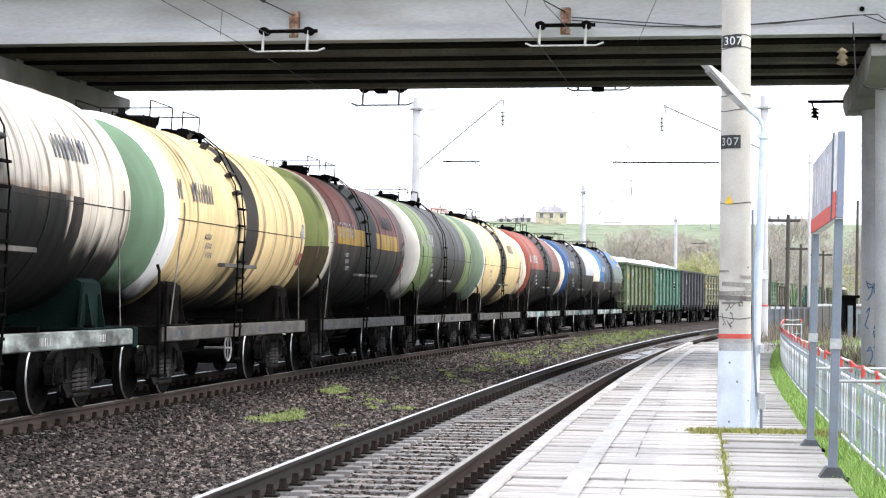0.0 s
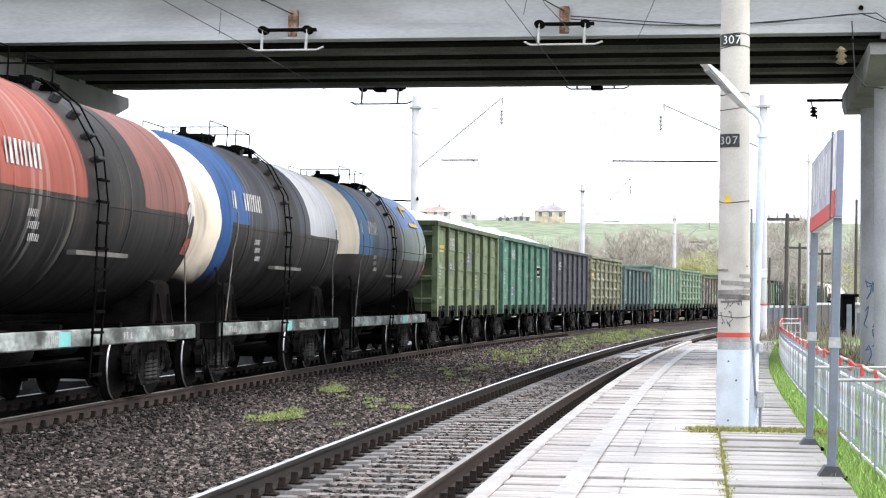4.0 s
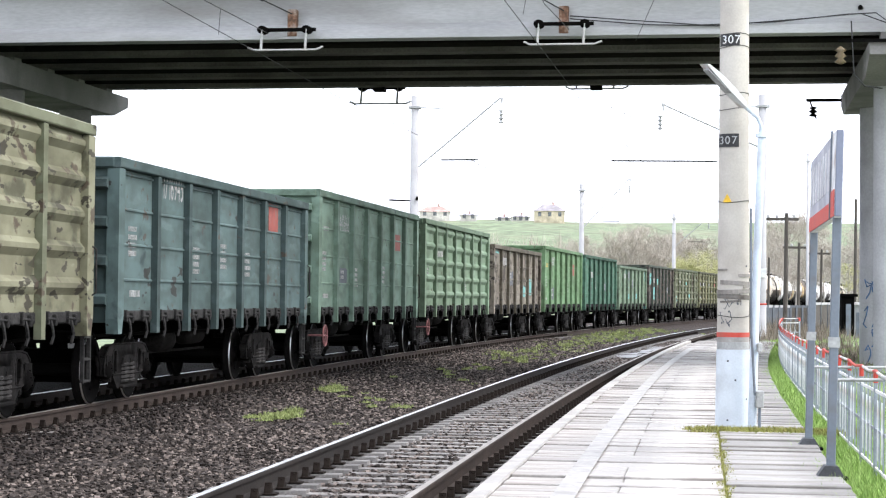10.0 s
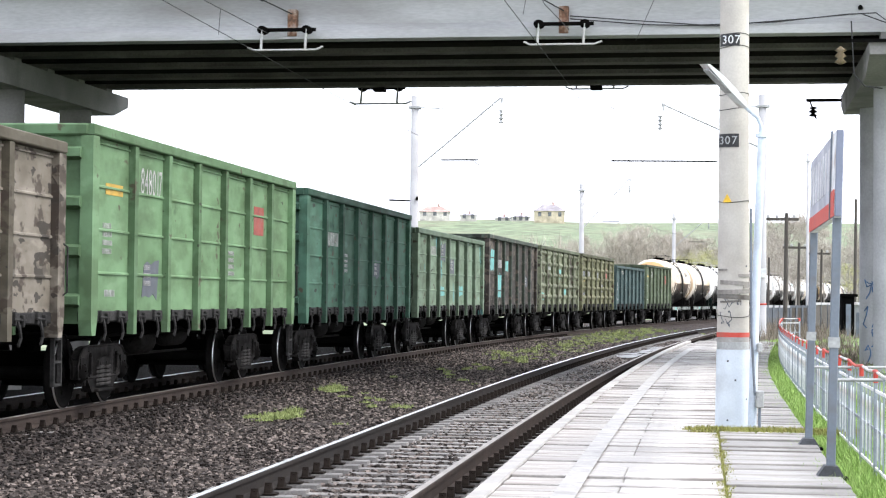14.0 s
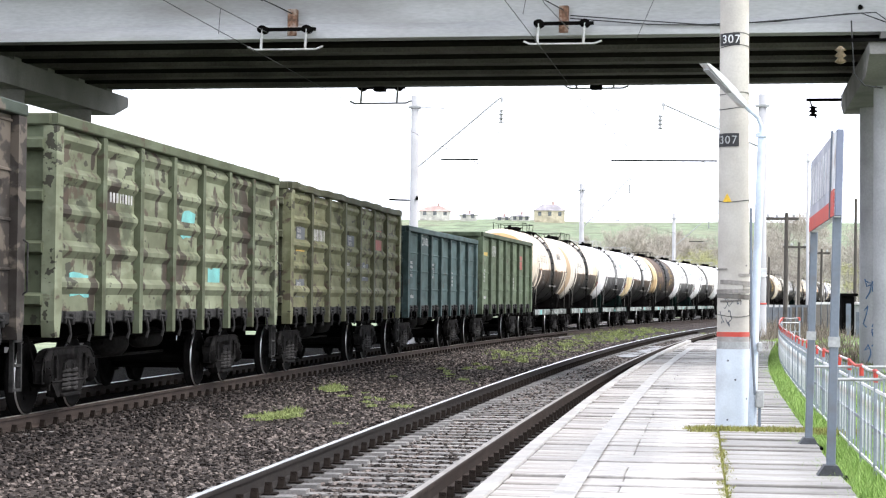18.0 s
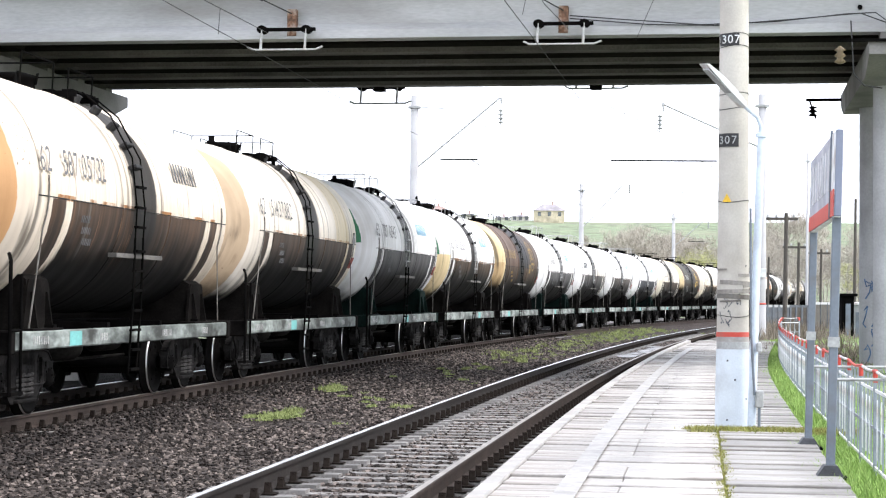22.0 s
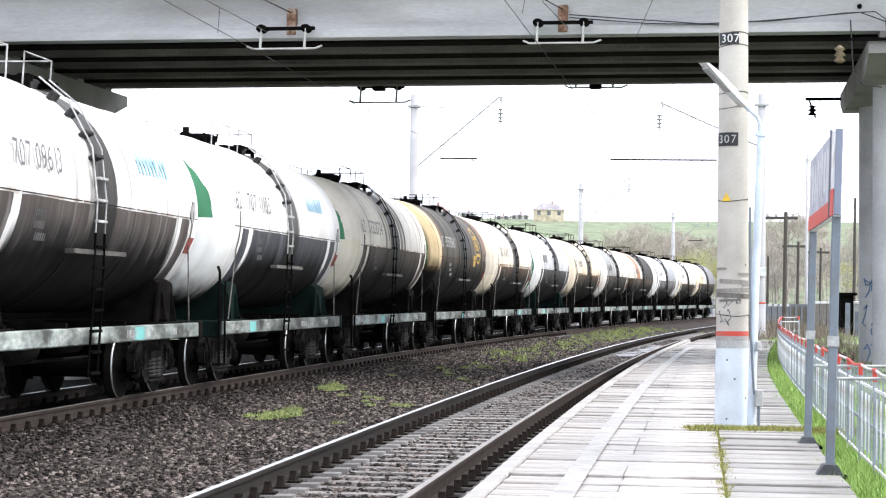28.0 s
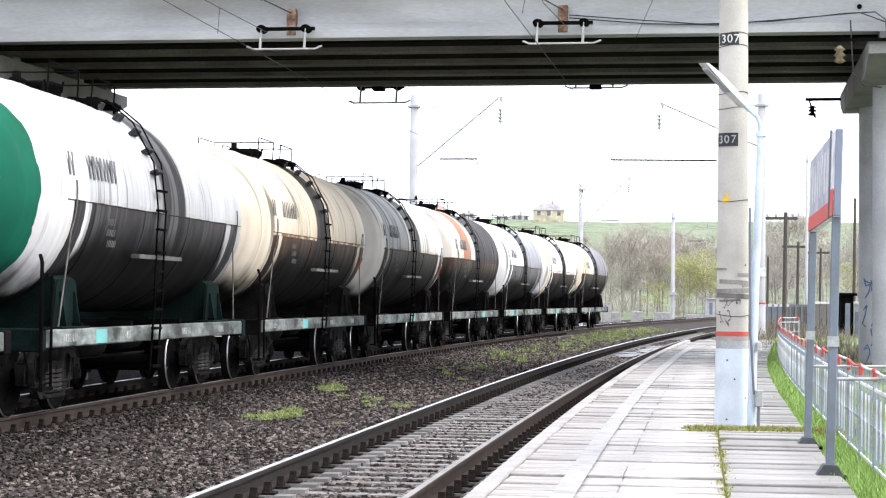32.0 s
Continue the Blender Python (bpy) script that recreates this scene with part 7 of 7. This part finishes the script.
    if word:
        writing("faded_lettering", w, word, 1.6, ZT + RT * math.sin(radians(16)), RT * math.cos(radians(16)) + 0.008, 9, 0.3, seed + 3, 0.32, lean=-radians(16))
    if logo_at:
        piece("painted_emblem", "bent_arrow", bent_arrow_form, logo, w, m=on_shell(*logo_at))
    elif logo:
        piece("painted_emblem", "emblem", logo_form, logo, w)
        piece("painted_block", "emblem_block", lambda: painted_on(Form(), 1.75, 2.2, -0.28, 0.05, 0), logo, w)
    sets = bogie(w, -3.9) + bogie(w, 3.9)
    return w, sets


# ---------- the train, from its head to its tail ----------
TL, GL = 12.02, 13.97
CREAM, WHITE, OLD_WHITE, YELLOW = (0.68, 0.6, 0.48), (0.76, 0.76, 0.765), (0.62, 0.6, 0.56), (0.68, 0.52, 0.28)
DOME_GREEN = (0.055, 0.19, 0.105)


def along(y):
    """A place along the tank, metres from its middle, as a share of its length."""
    return (y + 5.4) / 10.8


GREEN, DARK_GREEN, TEAL, OLIVE = (0.08, 0.2, 0.12), (0.02, 0.1, 0.06), (0.03, 0.15, 0.12), (0.2, 0.24, 0.07)
RED, MAROON, BLUE, BLACK, SOOT, GREY, BROWN = (0.24, 0.068, 0.05), (0.13, 0.045, 0.036), (0.05, 0.16, 0.34), (0.014, 0.014, 0.015), (0.022, 0.021, 0.02), (0.3, 0.31, 0.31), (0.13, 0.07, 0.04)

TANKS_AHEAD = []
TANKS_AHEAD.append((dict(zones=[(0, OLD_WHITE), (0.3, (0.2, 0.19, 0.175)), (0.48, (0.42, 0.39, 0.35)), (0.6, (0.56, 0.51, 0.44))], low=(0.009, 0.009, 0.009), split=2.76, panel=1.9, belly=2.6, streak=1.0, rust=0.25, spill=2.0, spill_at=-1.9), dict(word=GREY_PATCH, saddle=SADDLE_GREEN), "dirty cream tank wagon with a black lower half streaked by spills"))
TANKS_AHEAD.append((dict(zones=[(0, (0.15, 0.235, 0.155)), (along(-5.0), WHITE), (along(-4.65), YELLOW)], belly=1.55, streak=0.75, rust=0.32, spill=0.1, spill_at=0.15), dict(number=DARK_MARK, saddle=SADDLE_DIRT_SHADE, sill=SILL_GREY, wheel=True, at=-0.9), "cream-yellow tank wagon with a green end and black run-off"))
TANKS_AHEAD.append((dict(dome_low=(0.06, 0.05, 0.028), dome_z=2.6, zones=[(0, (0.17, 0.2, 0.075)), (along(-4.85), (0.7, 0.64, 0.54)), (along(-4.35), MAROON), (along(-3.6), RED), (along(-1.6), SOOT), (along(0.9), RED), (along(3.9), MAROON)], low=BLACK, split=2.68, low_from=-4.35, belly=1.7, streak=0.85, rust=0.3, spill=0.6, spill_at=0.0, band=(2.68, 3.06, (0.58, 0.35, 0.06), -3.9, 3.6)), dict(saddle=SADDLE_DIRT_SHADE, sill=SILL_GREY, digits="5179361", angle=3, at=-0.7, word=GREY_PATCH), "maroon and black tank wagon with an olive end and yellow band"))
TANKS_AHEAD.append((dict(zones=[(0, (0.035, 0.1, 0.05)), (along(-5.19), (0.8, 0.77, 0.72)), (along(-4.85), (0.16, 0.22, 0.085)), (along(-2.82), SOOT), (along(3.3), (0.15, 0.2, 0.085)), (along(4.85), (0.12, 0.2, 0.13))], belly=1.6, streak=0.4, rust=0.12, spill=0.2, rough=0.45, sheen=0.2), dict(saddle=SADDLE_DIRT_SHADE, sill=SILL_GREY, steps=False, at=-0.9), "black tank wagon with white and green bands at one end"))
TANKS_AHEAD.append((dict(zones=[(0, (0.17, 0.225, 0.165)), (along(-4.62), WHITE), (along(-4.42), YELLOW)], belly=1.45, streak=0.6, rust=0.25, spill=0.7, spill_at=0.1), dict(number=WHITE_MARK, digits="5392592", word=DARK_MARK, saddle=SADDLE_DIRT_SHADE, sill=SILL_GREY, at=-0.4), "cream-yellow tank wagon with a grey-green end"))
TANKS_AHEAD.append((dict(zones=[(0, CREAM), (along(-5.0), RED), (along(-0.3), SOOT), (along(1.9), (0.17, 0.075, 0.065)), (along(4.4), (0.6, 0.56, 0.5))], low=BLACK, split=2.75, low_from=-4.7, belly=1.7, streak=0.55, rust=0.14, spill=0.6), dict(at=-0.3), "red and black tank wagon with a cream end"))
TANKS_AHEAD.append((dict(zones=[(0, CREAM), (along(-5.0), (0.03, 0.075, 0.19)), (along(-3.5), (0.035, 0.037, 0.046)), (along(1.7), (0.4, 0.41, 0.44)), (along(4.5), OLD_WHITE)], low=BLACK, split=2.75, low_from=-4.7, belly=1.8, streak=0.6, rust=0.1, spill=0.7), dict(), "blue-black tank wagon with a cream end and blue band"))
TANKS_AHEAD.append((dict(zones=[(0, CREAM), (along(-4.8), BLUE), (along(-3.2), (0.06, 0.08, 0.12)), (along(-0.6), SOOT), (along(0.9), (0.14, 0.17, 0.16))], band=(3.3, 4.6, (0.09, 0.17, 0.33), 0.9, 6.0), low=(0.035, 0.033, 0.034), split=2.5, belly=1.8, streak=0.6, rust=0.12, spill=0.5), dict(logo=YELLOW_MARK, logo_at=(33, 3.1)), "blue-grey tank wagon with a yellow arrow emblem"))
TANKS_BEHIND = []
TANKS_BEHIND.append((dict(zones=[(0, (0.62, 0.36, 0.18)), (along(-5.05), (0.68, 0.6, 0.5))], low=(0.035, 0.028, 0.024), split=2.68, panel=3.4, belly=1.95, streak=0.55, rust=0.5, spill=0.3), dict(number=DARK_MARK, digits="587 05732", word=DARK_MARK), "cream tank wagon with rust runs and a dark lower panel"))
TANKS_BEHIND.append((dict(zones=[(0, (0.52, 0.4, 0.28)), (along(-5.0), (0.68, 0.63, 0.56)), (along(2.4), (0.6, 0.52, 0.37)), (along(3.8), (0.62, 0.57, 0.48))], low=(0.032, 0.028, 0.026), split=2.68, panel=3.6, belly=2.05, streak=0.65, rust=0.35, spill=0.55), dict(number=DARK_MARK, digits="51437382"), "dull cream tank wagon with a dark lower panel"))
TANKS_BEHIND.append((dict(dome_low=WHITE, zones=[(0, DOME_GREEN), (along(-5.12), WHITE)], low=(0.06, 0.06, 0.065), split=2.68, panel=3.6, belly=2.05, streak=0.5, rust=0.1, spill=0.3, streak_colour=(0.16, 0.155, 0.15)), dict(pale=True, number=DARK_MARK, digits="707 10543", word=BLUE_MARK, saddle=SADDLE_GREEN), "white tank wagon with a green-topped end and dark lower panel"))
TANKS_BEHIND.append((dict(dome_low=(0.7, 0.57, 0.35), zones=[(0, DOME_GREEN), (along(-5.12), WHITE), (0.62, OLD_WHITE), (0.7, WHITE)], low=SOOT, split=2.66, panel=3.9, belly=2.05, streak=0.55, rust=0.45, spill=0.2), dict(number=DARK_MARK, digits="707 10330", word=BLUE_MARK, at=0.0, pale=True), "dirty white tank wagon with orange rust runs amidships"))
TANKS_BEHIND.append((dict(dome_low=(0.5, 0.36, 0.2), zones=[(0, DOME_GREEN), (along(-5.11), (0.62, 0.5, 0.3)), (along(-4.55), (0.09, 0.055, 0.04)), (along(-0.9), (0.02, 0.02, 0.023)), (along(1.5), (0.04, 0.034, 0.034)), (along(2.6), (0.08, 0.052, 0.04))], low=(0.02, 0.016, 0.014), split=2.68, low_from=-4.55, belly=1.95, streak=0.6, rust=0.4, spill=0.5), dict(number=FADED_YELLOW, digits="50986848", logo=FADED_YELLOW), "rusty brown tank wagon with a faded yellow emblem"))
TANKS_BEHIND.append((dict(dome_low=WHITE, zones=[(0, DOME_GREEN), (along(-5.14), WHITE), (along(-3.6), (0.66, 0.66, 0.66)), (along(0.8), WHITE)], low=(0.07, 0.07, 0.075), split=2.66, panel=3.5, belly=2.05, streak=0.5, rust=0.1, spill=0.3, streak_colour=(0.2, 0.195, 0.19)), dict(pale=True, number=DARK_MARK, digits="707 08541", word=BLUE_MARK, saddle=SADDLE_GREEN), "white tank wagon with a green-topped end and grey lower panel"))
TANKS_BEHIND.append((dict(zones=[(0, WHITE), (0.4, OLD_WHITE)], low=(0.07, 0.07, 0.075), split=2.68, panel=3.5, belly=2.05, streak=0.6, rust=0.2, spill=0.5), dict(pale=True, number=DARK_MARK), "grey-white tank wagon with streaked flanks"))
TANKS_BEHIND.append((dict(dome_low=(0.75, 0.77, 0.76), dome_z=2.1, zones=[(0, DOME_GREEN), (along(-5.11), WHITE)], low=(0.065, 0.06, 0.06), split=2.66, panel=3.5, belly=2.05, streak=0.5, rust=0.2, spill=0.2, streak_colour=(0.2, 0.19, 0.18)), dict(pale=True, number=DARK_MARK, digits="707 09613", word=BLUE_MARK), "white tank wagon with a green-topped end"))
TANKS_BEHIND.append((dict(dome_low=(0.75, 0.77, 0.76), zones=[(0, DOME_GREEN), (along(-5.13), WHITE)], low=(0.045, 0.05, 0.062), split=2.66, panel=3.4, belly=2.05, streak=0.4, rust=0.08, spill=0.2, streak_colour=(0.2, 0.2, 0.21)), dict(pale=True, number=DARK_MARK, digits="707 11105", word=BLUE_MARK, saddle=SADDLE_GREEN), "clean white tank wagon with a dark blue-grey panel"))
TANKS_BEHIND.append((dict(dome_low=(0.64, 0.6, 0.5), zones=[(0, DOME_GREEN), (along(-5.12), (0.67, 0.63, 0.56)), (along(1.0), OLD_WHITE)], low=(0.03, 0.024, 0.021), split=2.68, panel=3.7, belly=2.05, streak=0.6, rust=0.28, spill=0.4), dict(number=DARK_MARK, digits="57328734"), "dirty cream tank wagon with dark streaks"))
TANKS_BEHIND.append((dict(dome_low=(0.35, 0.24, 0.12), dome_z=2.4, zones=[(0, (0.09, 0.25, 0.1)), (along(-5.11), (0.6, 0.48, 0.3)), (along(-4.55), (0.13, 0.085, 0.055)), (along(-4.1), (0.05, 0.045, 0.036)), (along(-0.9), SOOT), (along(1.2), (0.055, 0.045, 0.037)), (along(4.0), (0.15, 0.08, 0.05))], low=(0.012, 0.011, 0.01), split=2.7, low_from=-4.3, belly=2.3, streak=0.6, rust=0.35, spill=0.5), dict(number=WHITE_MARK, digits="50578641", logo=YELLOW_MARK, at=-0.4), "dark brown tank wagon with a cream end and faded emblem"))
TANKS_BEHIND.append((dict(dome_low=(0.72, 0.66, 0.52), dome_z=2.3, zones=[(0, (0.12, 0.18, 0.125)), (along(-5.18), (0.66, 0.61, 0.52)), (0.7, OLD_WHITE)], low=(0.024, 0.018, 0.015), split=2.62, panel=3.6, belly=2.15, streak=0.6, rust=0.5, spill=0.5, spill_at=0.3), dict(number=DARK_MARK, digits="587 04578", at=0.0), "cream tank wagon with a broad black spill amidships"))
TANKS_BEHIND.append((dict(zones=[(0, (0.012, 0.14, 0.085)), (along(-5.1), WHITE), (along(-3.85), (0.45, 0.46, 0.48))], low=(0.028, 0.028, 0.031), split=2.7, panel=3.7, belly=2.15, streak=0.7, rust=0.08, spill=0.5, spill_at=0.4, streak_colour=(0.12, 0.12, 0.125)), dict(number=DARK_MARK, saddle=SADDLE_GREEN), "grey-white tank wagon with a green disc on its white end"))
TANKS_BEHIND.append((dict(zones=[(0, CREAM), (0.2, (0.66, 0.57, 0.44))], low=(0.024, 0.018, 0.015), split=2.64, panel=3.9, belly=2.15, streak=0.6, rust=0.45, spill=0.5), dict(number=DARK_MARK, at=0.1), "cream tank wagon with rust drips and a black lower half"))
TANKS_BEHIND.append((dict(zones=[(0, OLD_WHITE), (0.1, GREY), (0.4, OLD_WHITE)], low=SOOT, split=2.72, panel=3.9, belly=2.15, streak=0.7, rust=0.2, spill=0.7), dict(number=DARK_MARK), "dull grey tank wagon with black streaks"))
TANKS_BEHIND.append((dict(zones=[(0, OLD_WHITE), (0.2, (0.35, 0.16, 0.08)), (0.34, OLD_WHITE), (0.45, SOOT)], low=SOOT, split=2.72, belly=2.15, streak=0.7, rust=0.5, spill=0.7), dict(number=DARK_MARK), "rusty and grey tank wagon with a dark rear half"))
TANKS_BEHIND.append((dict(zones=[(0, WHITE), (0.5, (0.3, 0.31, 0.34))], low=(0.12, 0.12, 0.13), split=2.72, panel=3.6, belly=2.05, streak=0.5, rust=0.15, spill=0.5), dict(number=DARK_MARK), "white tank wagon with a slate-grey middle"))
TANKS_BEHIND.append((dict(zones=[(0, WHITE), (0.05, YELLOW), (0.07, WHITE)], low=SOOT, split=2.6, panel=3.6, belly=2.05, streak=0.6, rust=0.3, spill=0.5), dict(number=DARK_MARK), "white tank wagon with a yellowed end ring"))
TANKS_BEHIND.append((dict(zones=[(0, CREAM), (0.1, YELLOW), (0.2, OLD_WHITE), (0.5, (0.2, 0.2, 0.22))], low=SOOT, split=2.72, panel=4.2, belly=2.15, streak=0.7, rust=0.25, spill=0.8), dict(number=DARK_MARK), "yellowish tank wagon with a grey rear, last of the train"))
STD = (("number", 1, 2.95, 0), ("rows", 0, 2.4, 0), ("rows", 4, 2.2, 0), ("line", 0, 1.5, 0))
GONDOLAS = []
GONDOLAS.append((dict(digits="9879890", colour=(0.132, 0.168, 0.098), top=3.72, worn=0.2, rust=0.2, marks=STD + (("yellow", 0, 2.85, 0.2), ("grey", 1, 2.3, 0.3), ("grey", 3, 2.5, 0.5), ("grey", 4, 1.6, 0.2))), "olive-green gondola wagon loaded with white plastic waste"))
GONDOLAS.append((dict(digits="6198656", colour=(0.082, 0.172, 0.13), top=3.74, worn=0.1, rust=0.08, marks=STD + (("line", 0, 3.2, 0), ("rows", 2, 2.6, 0), ("plate", 5, 2.4, 0.26), ("grey", 1, 1.6, 0.4))), "emerald-green gondola wagon loaded with white plastic waste"))
GONDOLAS.append((dict(digits="5206684", colour=(0.062, 0.064, 0.074), top=3.71, worn=0.1, rust=0.06, marks=(("number", 1, 2.8, 0), ("rows", 0, 2.2, 0), ("line", 0, 1.5, 0))), "dark slate-grey gondola wagon with clean sides"))
GONDOLAS.append((dict(colour=(0.19, 0.19, 0.13), top=3.69, pressed=True, worn=0.85, rust=0.42, frame_colour=(0.13, 0.14, 0.095), marks=(("number", 1, 2.75, 0), ("yellow", 0, 2.7, 0.15), ("grey", 3, 2.4, 0.4), ("grey", 2, 2.2, 0.3), ("rows", 4, 2.3, 0), ("grey", 0, 1.6, 0.25))), "weathered olive gondola wagon with pressed rusty panels"))
GONDOLAS.append((dict(digits="1716945", colour=(0.085, 0.125, 0.125), top=3.37, worn=0.45, rust=0.15, marks=STD + (("red", 5, 2.7, 0.5), ("rows", 2, 2.2, 0), ("rows", 3, 2.3, 0))), "dark blue-grey gondola wagon with scuffed lower sides"))
GONDOLAS.append((dict(wheel=True, digits="440666", colour=(0.165, 0.245, 0.195), top=3.71, worn=0.1, rust=0.08, marks=STD + (("red", 5, 2.7, 0.4), ("rows", 2, 2.1, 0), ("line", 0, 2.9, 0), ("grey", 1, 1.8, 0.35))), "mint-green gondola wagon with white stencils"))
GONDOLAS.append((dict(wheel=True, colour=(0.15, 0.215, 0.15), top=3.69, pressed=True, worn=0.12, rust=0.1, marks=(("number", 1, 2.7, 0), ("rows", 0, 2.4, 0), ("rows", 4, 2.1, 0))), "light green gondola wagon with pressed panels"))
GONDOLAS.append((dict(frame_colour=(0.1, 0.09, 0.07), colour=(0.2, 0.18, 0.15), top=3.38, worn=0.95, rust=0.55, rust_colour=(0.055, 0.043, 0.035), patches=(0.08, 0.07, 0.06), patch_amount=0.06, marks=(("number", 1, 2.7, 0), ("cyan", 5, 1.7, 0.6), ("cyan", 4, 1.6, 0.4), ("cyan", 0, 3.1, 0.12), ("grey", 2, 2.0, 0.5))), "rust-brown gondola wagon patched with turquoise paint"))
GONDOLAS.append((dict(digits="848017", colour=(0.13, 0.22, 0.12), top=3.71, worn=0.15, rust=0.12, marks=STD + (("red", 5, 2.6, 0.5), ("yellow", 0, 2.85, 0.15), ("grey", 1, 1.5, 0.5))), "bright green gondola wagon with a red painted square"))
GONDOLAS.append((dict(colour=(0.065, 0.14, 0.1), top=3.67, worn=0.55, rust=0.2, marks=(("number", 1, 2.6, 0), ("rows", 2, 2.4, 0), ("grey", 4, 2.0, 0.4))), "dark green gondola wagon with worn scratched sides"))
GONDOLAS.append((dict(colour=(0.165, 0.23, 0.165), top=3.4, worn=0.25, rust=0.2, patches=(0.13, 0.3, 0.3), patch_amount=0.0, marks=(("number", 1, 2.7, 0), ("grey", 2, 2.6, 0.5), ("grey", 3, 2.2, 0.5), ("cyan", 4, 1.6, 0.3), ("cyan", 2, 1.6, 0.25))), "pale sage-green gondola wagon with blue overpainted patches"))
GONDOLAS.append((dict(colour=(0.05, 0.044, 0.04), top=3.69, worn=0.9, rust=0.6, rust_colour=(0.13, 0.11, 0.09), frame_colour=(0.06, 0.075, 0.062), marks=(("number", 1, 2.6, 0), ("cyan", 0, 2.5, 0.7), ("cyan", 1, 1.6, 0.8), ("cyan", 2, 2.5, 0.35), ("grey", 5, 2.0, 0.4))), "blackish-brown gondola wagon with turquoise paint remnants"))
GONDOLAS.append((dict(frame_colour=(0.1, 0.115, 0.075), colour=(0.18, 0.2, 0.135), top=3.7, pressed=True, worn=0.85, rust=0.45, patches=(0.065, 0.055, 0.045), patch_amount=0.07, marks=(("number", 1, 2.75, 0), ("cyan", 3, 2.4, 0.4), ("cyan", 4, 1.6, 0.35), ("cyan", 0, 1.5, 0.3))), "mottled olive gondola wagon with peeling green paint"))
GONDOLAS.append((dict(colour=(0.165, 0.17, 0.098), top=3.7, frame_colour=(0.085, 0.088, 0.055), pressed=True, bent=0.22, worn=0.75, rust=0.4, marks=(("number", 1, 2.65, 0), ("grey", 0, 2.6, 0.4), ("grey", 3, 2.5, 0.5), ("grey", 4, 1.9, 0.4), ("red", 5, 2.5, 0.6), ("yellow", 0, 2.4, 0.12), ("rows", 3, 2.2, 0), ("grey", 0, 1.5, 0.35))), "olive gondola wagon with a bent top rail and red mark"))
GONDOLAS.append((dict(digits="2570082", colour=(0.062, 0.096, 0.097), top=3.38, worn=0.1, rust=0.06, marks=STD + (("rows", 2, 2.4, 0),)), "blue-slate gondola wagon with low clean sides"))
GONDOLAS.append((dict(digits="8430844", colour=(0.105, 0.135, 0.088), top=3.69, worn=0.25, rust=0.15, marks=STD + (("red", 5, 2.6, 0.5), ("yellow", 0, 2.9, 0.15))), "olive-green gondola wagon with a red emblem patch"))

TRAIN = []                                        # wagon, place of its middle along the track at 16 s, half the bogie distance, wheelsets
place = -145.4 - len(TANKS_AHEAD) * TL
for i, (scheme, extra, text) in enumerate(TANKS_AHEAD):
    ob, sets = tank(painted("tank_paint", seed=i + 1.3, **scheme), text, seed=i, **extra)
    TRAIN.append((ob, place + TL / 2, 3.9, sets))
    place += TL
for i, (scheme, text) in enumerate(GONDOLAS):
    ob, sets = gondola(label=text, seed=i + 20, **scheme)
    if i < 2:
        piece("load", "load%d" % i, lambda: load_form(i + 2.5), PLASTIC, ob, "heap of white plastic sheets and bags", m=pose(0, 0, scheme["top"] - 0.02))
    TRAIN.append((ob, place + GL / 2, 4.33, sets))
    place += GL
for i, (scheme, extra, text) in enumerate(TANKS_BEHIND):
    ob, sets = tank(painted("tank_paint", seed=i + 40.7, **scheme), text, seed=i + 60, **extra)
    TRAIN.append((ob, place + TL / 2, 3.9, sets))
    place += TL


# ---------- what moves: the wagons along the track, their wheels turning ----------
def wagon_pose(s, pivot):
    a, _ = on_track(FAR_TRACK, s - pivot)
    b, _ = on_track(FAR_TRACK, s + pivot)
    c = (a + b) / 2
    return pose(c.x, c.y, 0, 0, 0, -math.degrees(math.atan2(b.x - a.x, b.y - a.y)))


# the train runs a little unevenly: metres behind an even speed
LAG_TIMES = (0, 1, 2, 3, 4, 5, 6, 7, 8, 9, 10, 11, 12, 21, 22, 23, 24, 25, 27, 28, 30, 31, 32)
LAG = (-1.35, -1.35, -0.5, -0.9, -0.5, -0.3, -0.1, -0.3, 0.0, 0.0, -0.3, -0.1, 0.0, 0.0, 0.25, 0.5, 0.5, 0.2, 0.35, 0.35, 0.4, 0.85, 0.6)


def motions():
    turn = math.degrees(SPEED / 0.475) / FPS             # degrees a picture
    lag = lambda t: float(np.interp(t, LAG_TIMES, LAG))
    for ob, s16, pivot, sets in TRAIN:
        walk(ob, [(t, wagon_pose(s16 - SPEED * (t - 16) + lag(t), pivot)) for t in range(0, 33)])
        near = max(0, int((16 + (s16 - 70) / SPEED) * FPS)), min(32 * FPS, int((16 + (s16 + 20) / SPEED) * FPS))
        for wheel, y in sets:
            rows = [(0.0, pose(0, y, 0.475))]
            last = 0
            for k in range(near[0] + 1, near[1]):
                last = k - near[0]
                rows.append((k / FPS, pose(0, y, 0.475, (last * turn) % 360)))
            rows.append((32.0, pose(0, y, 0.475, (last * turn) % 360)))
            walk(wheel, rows)


motions()
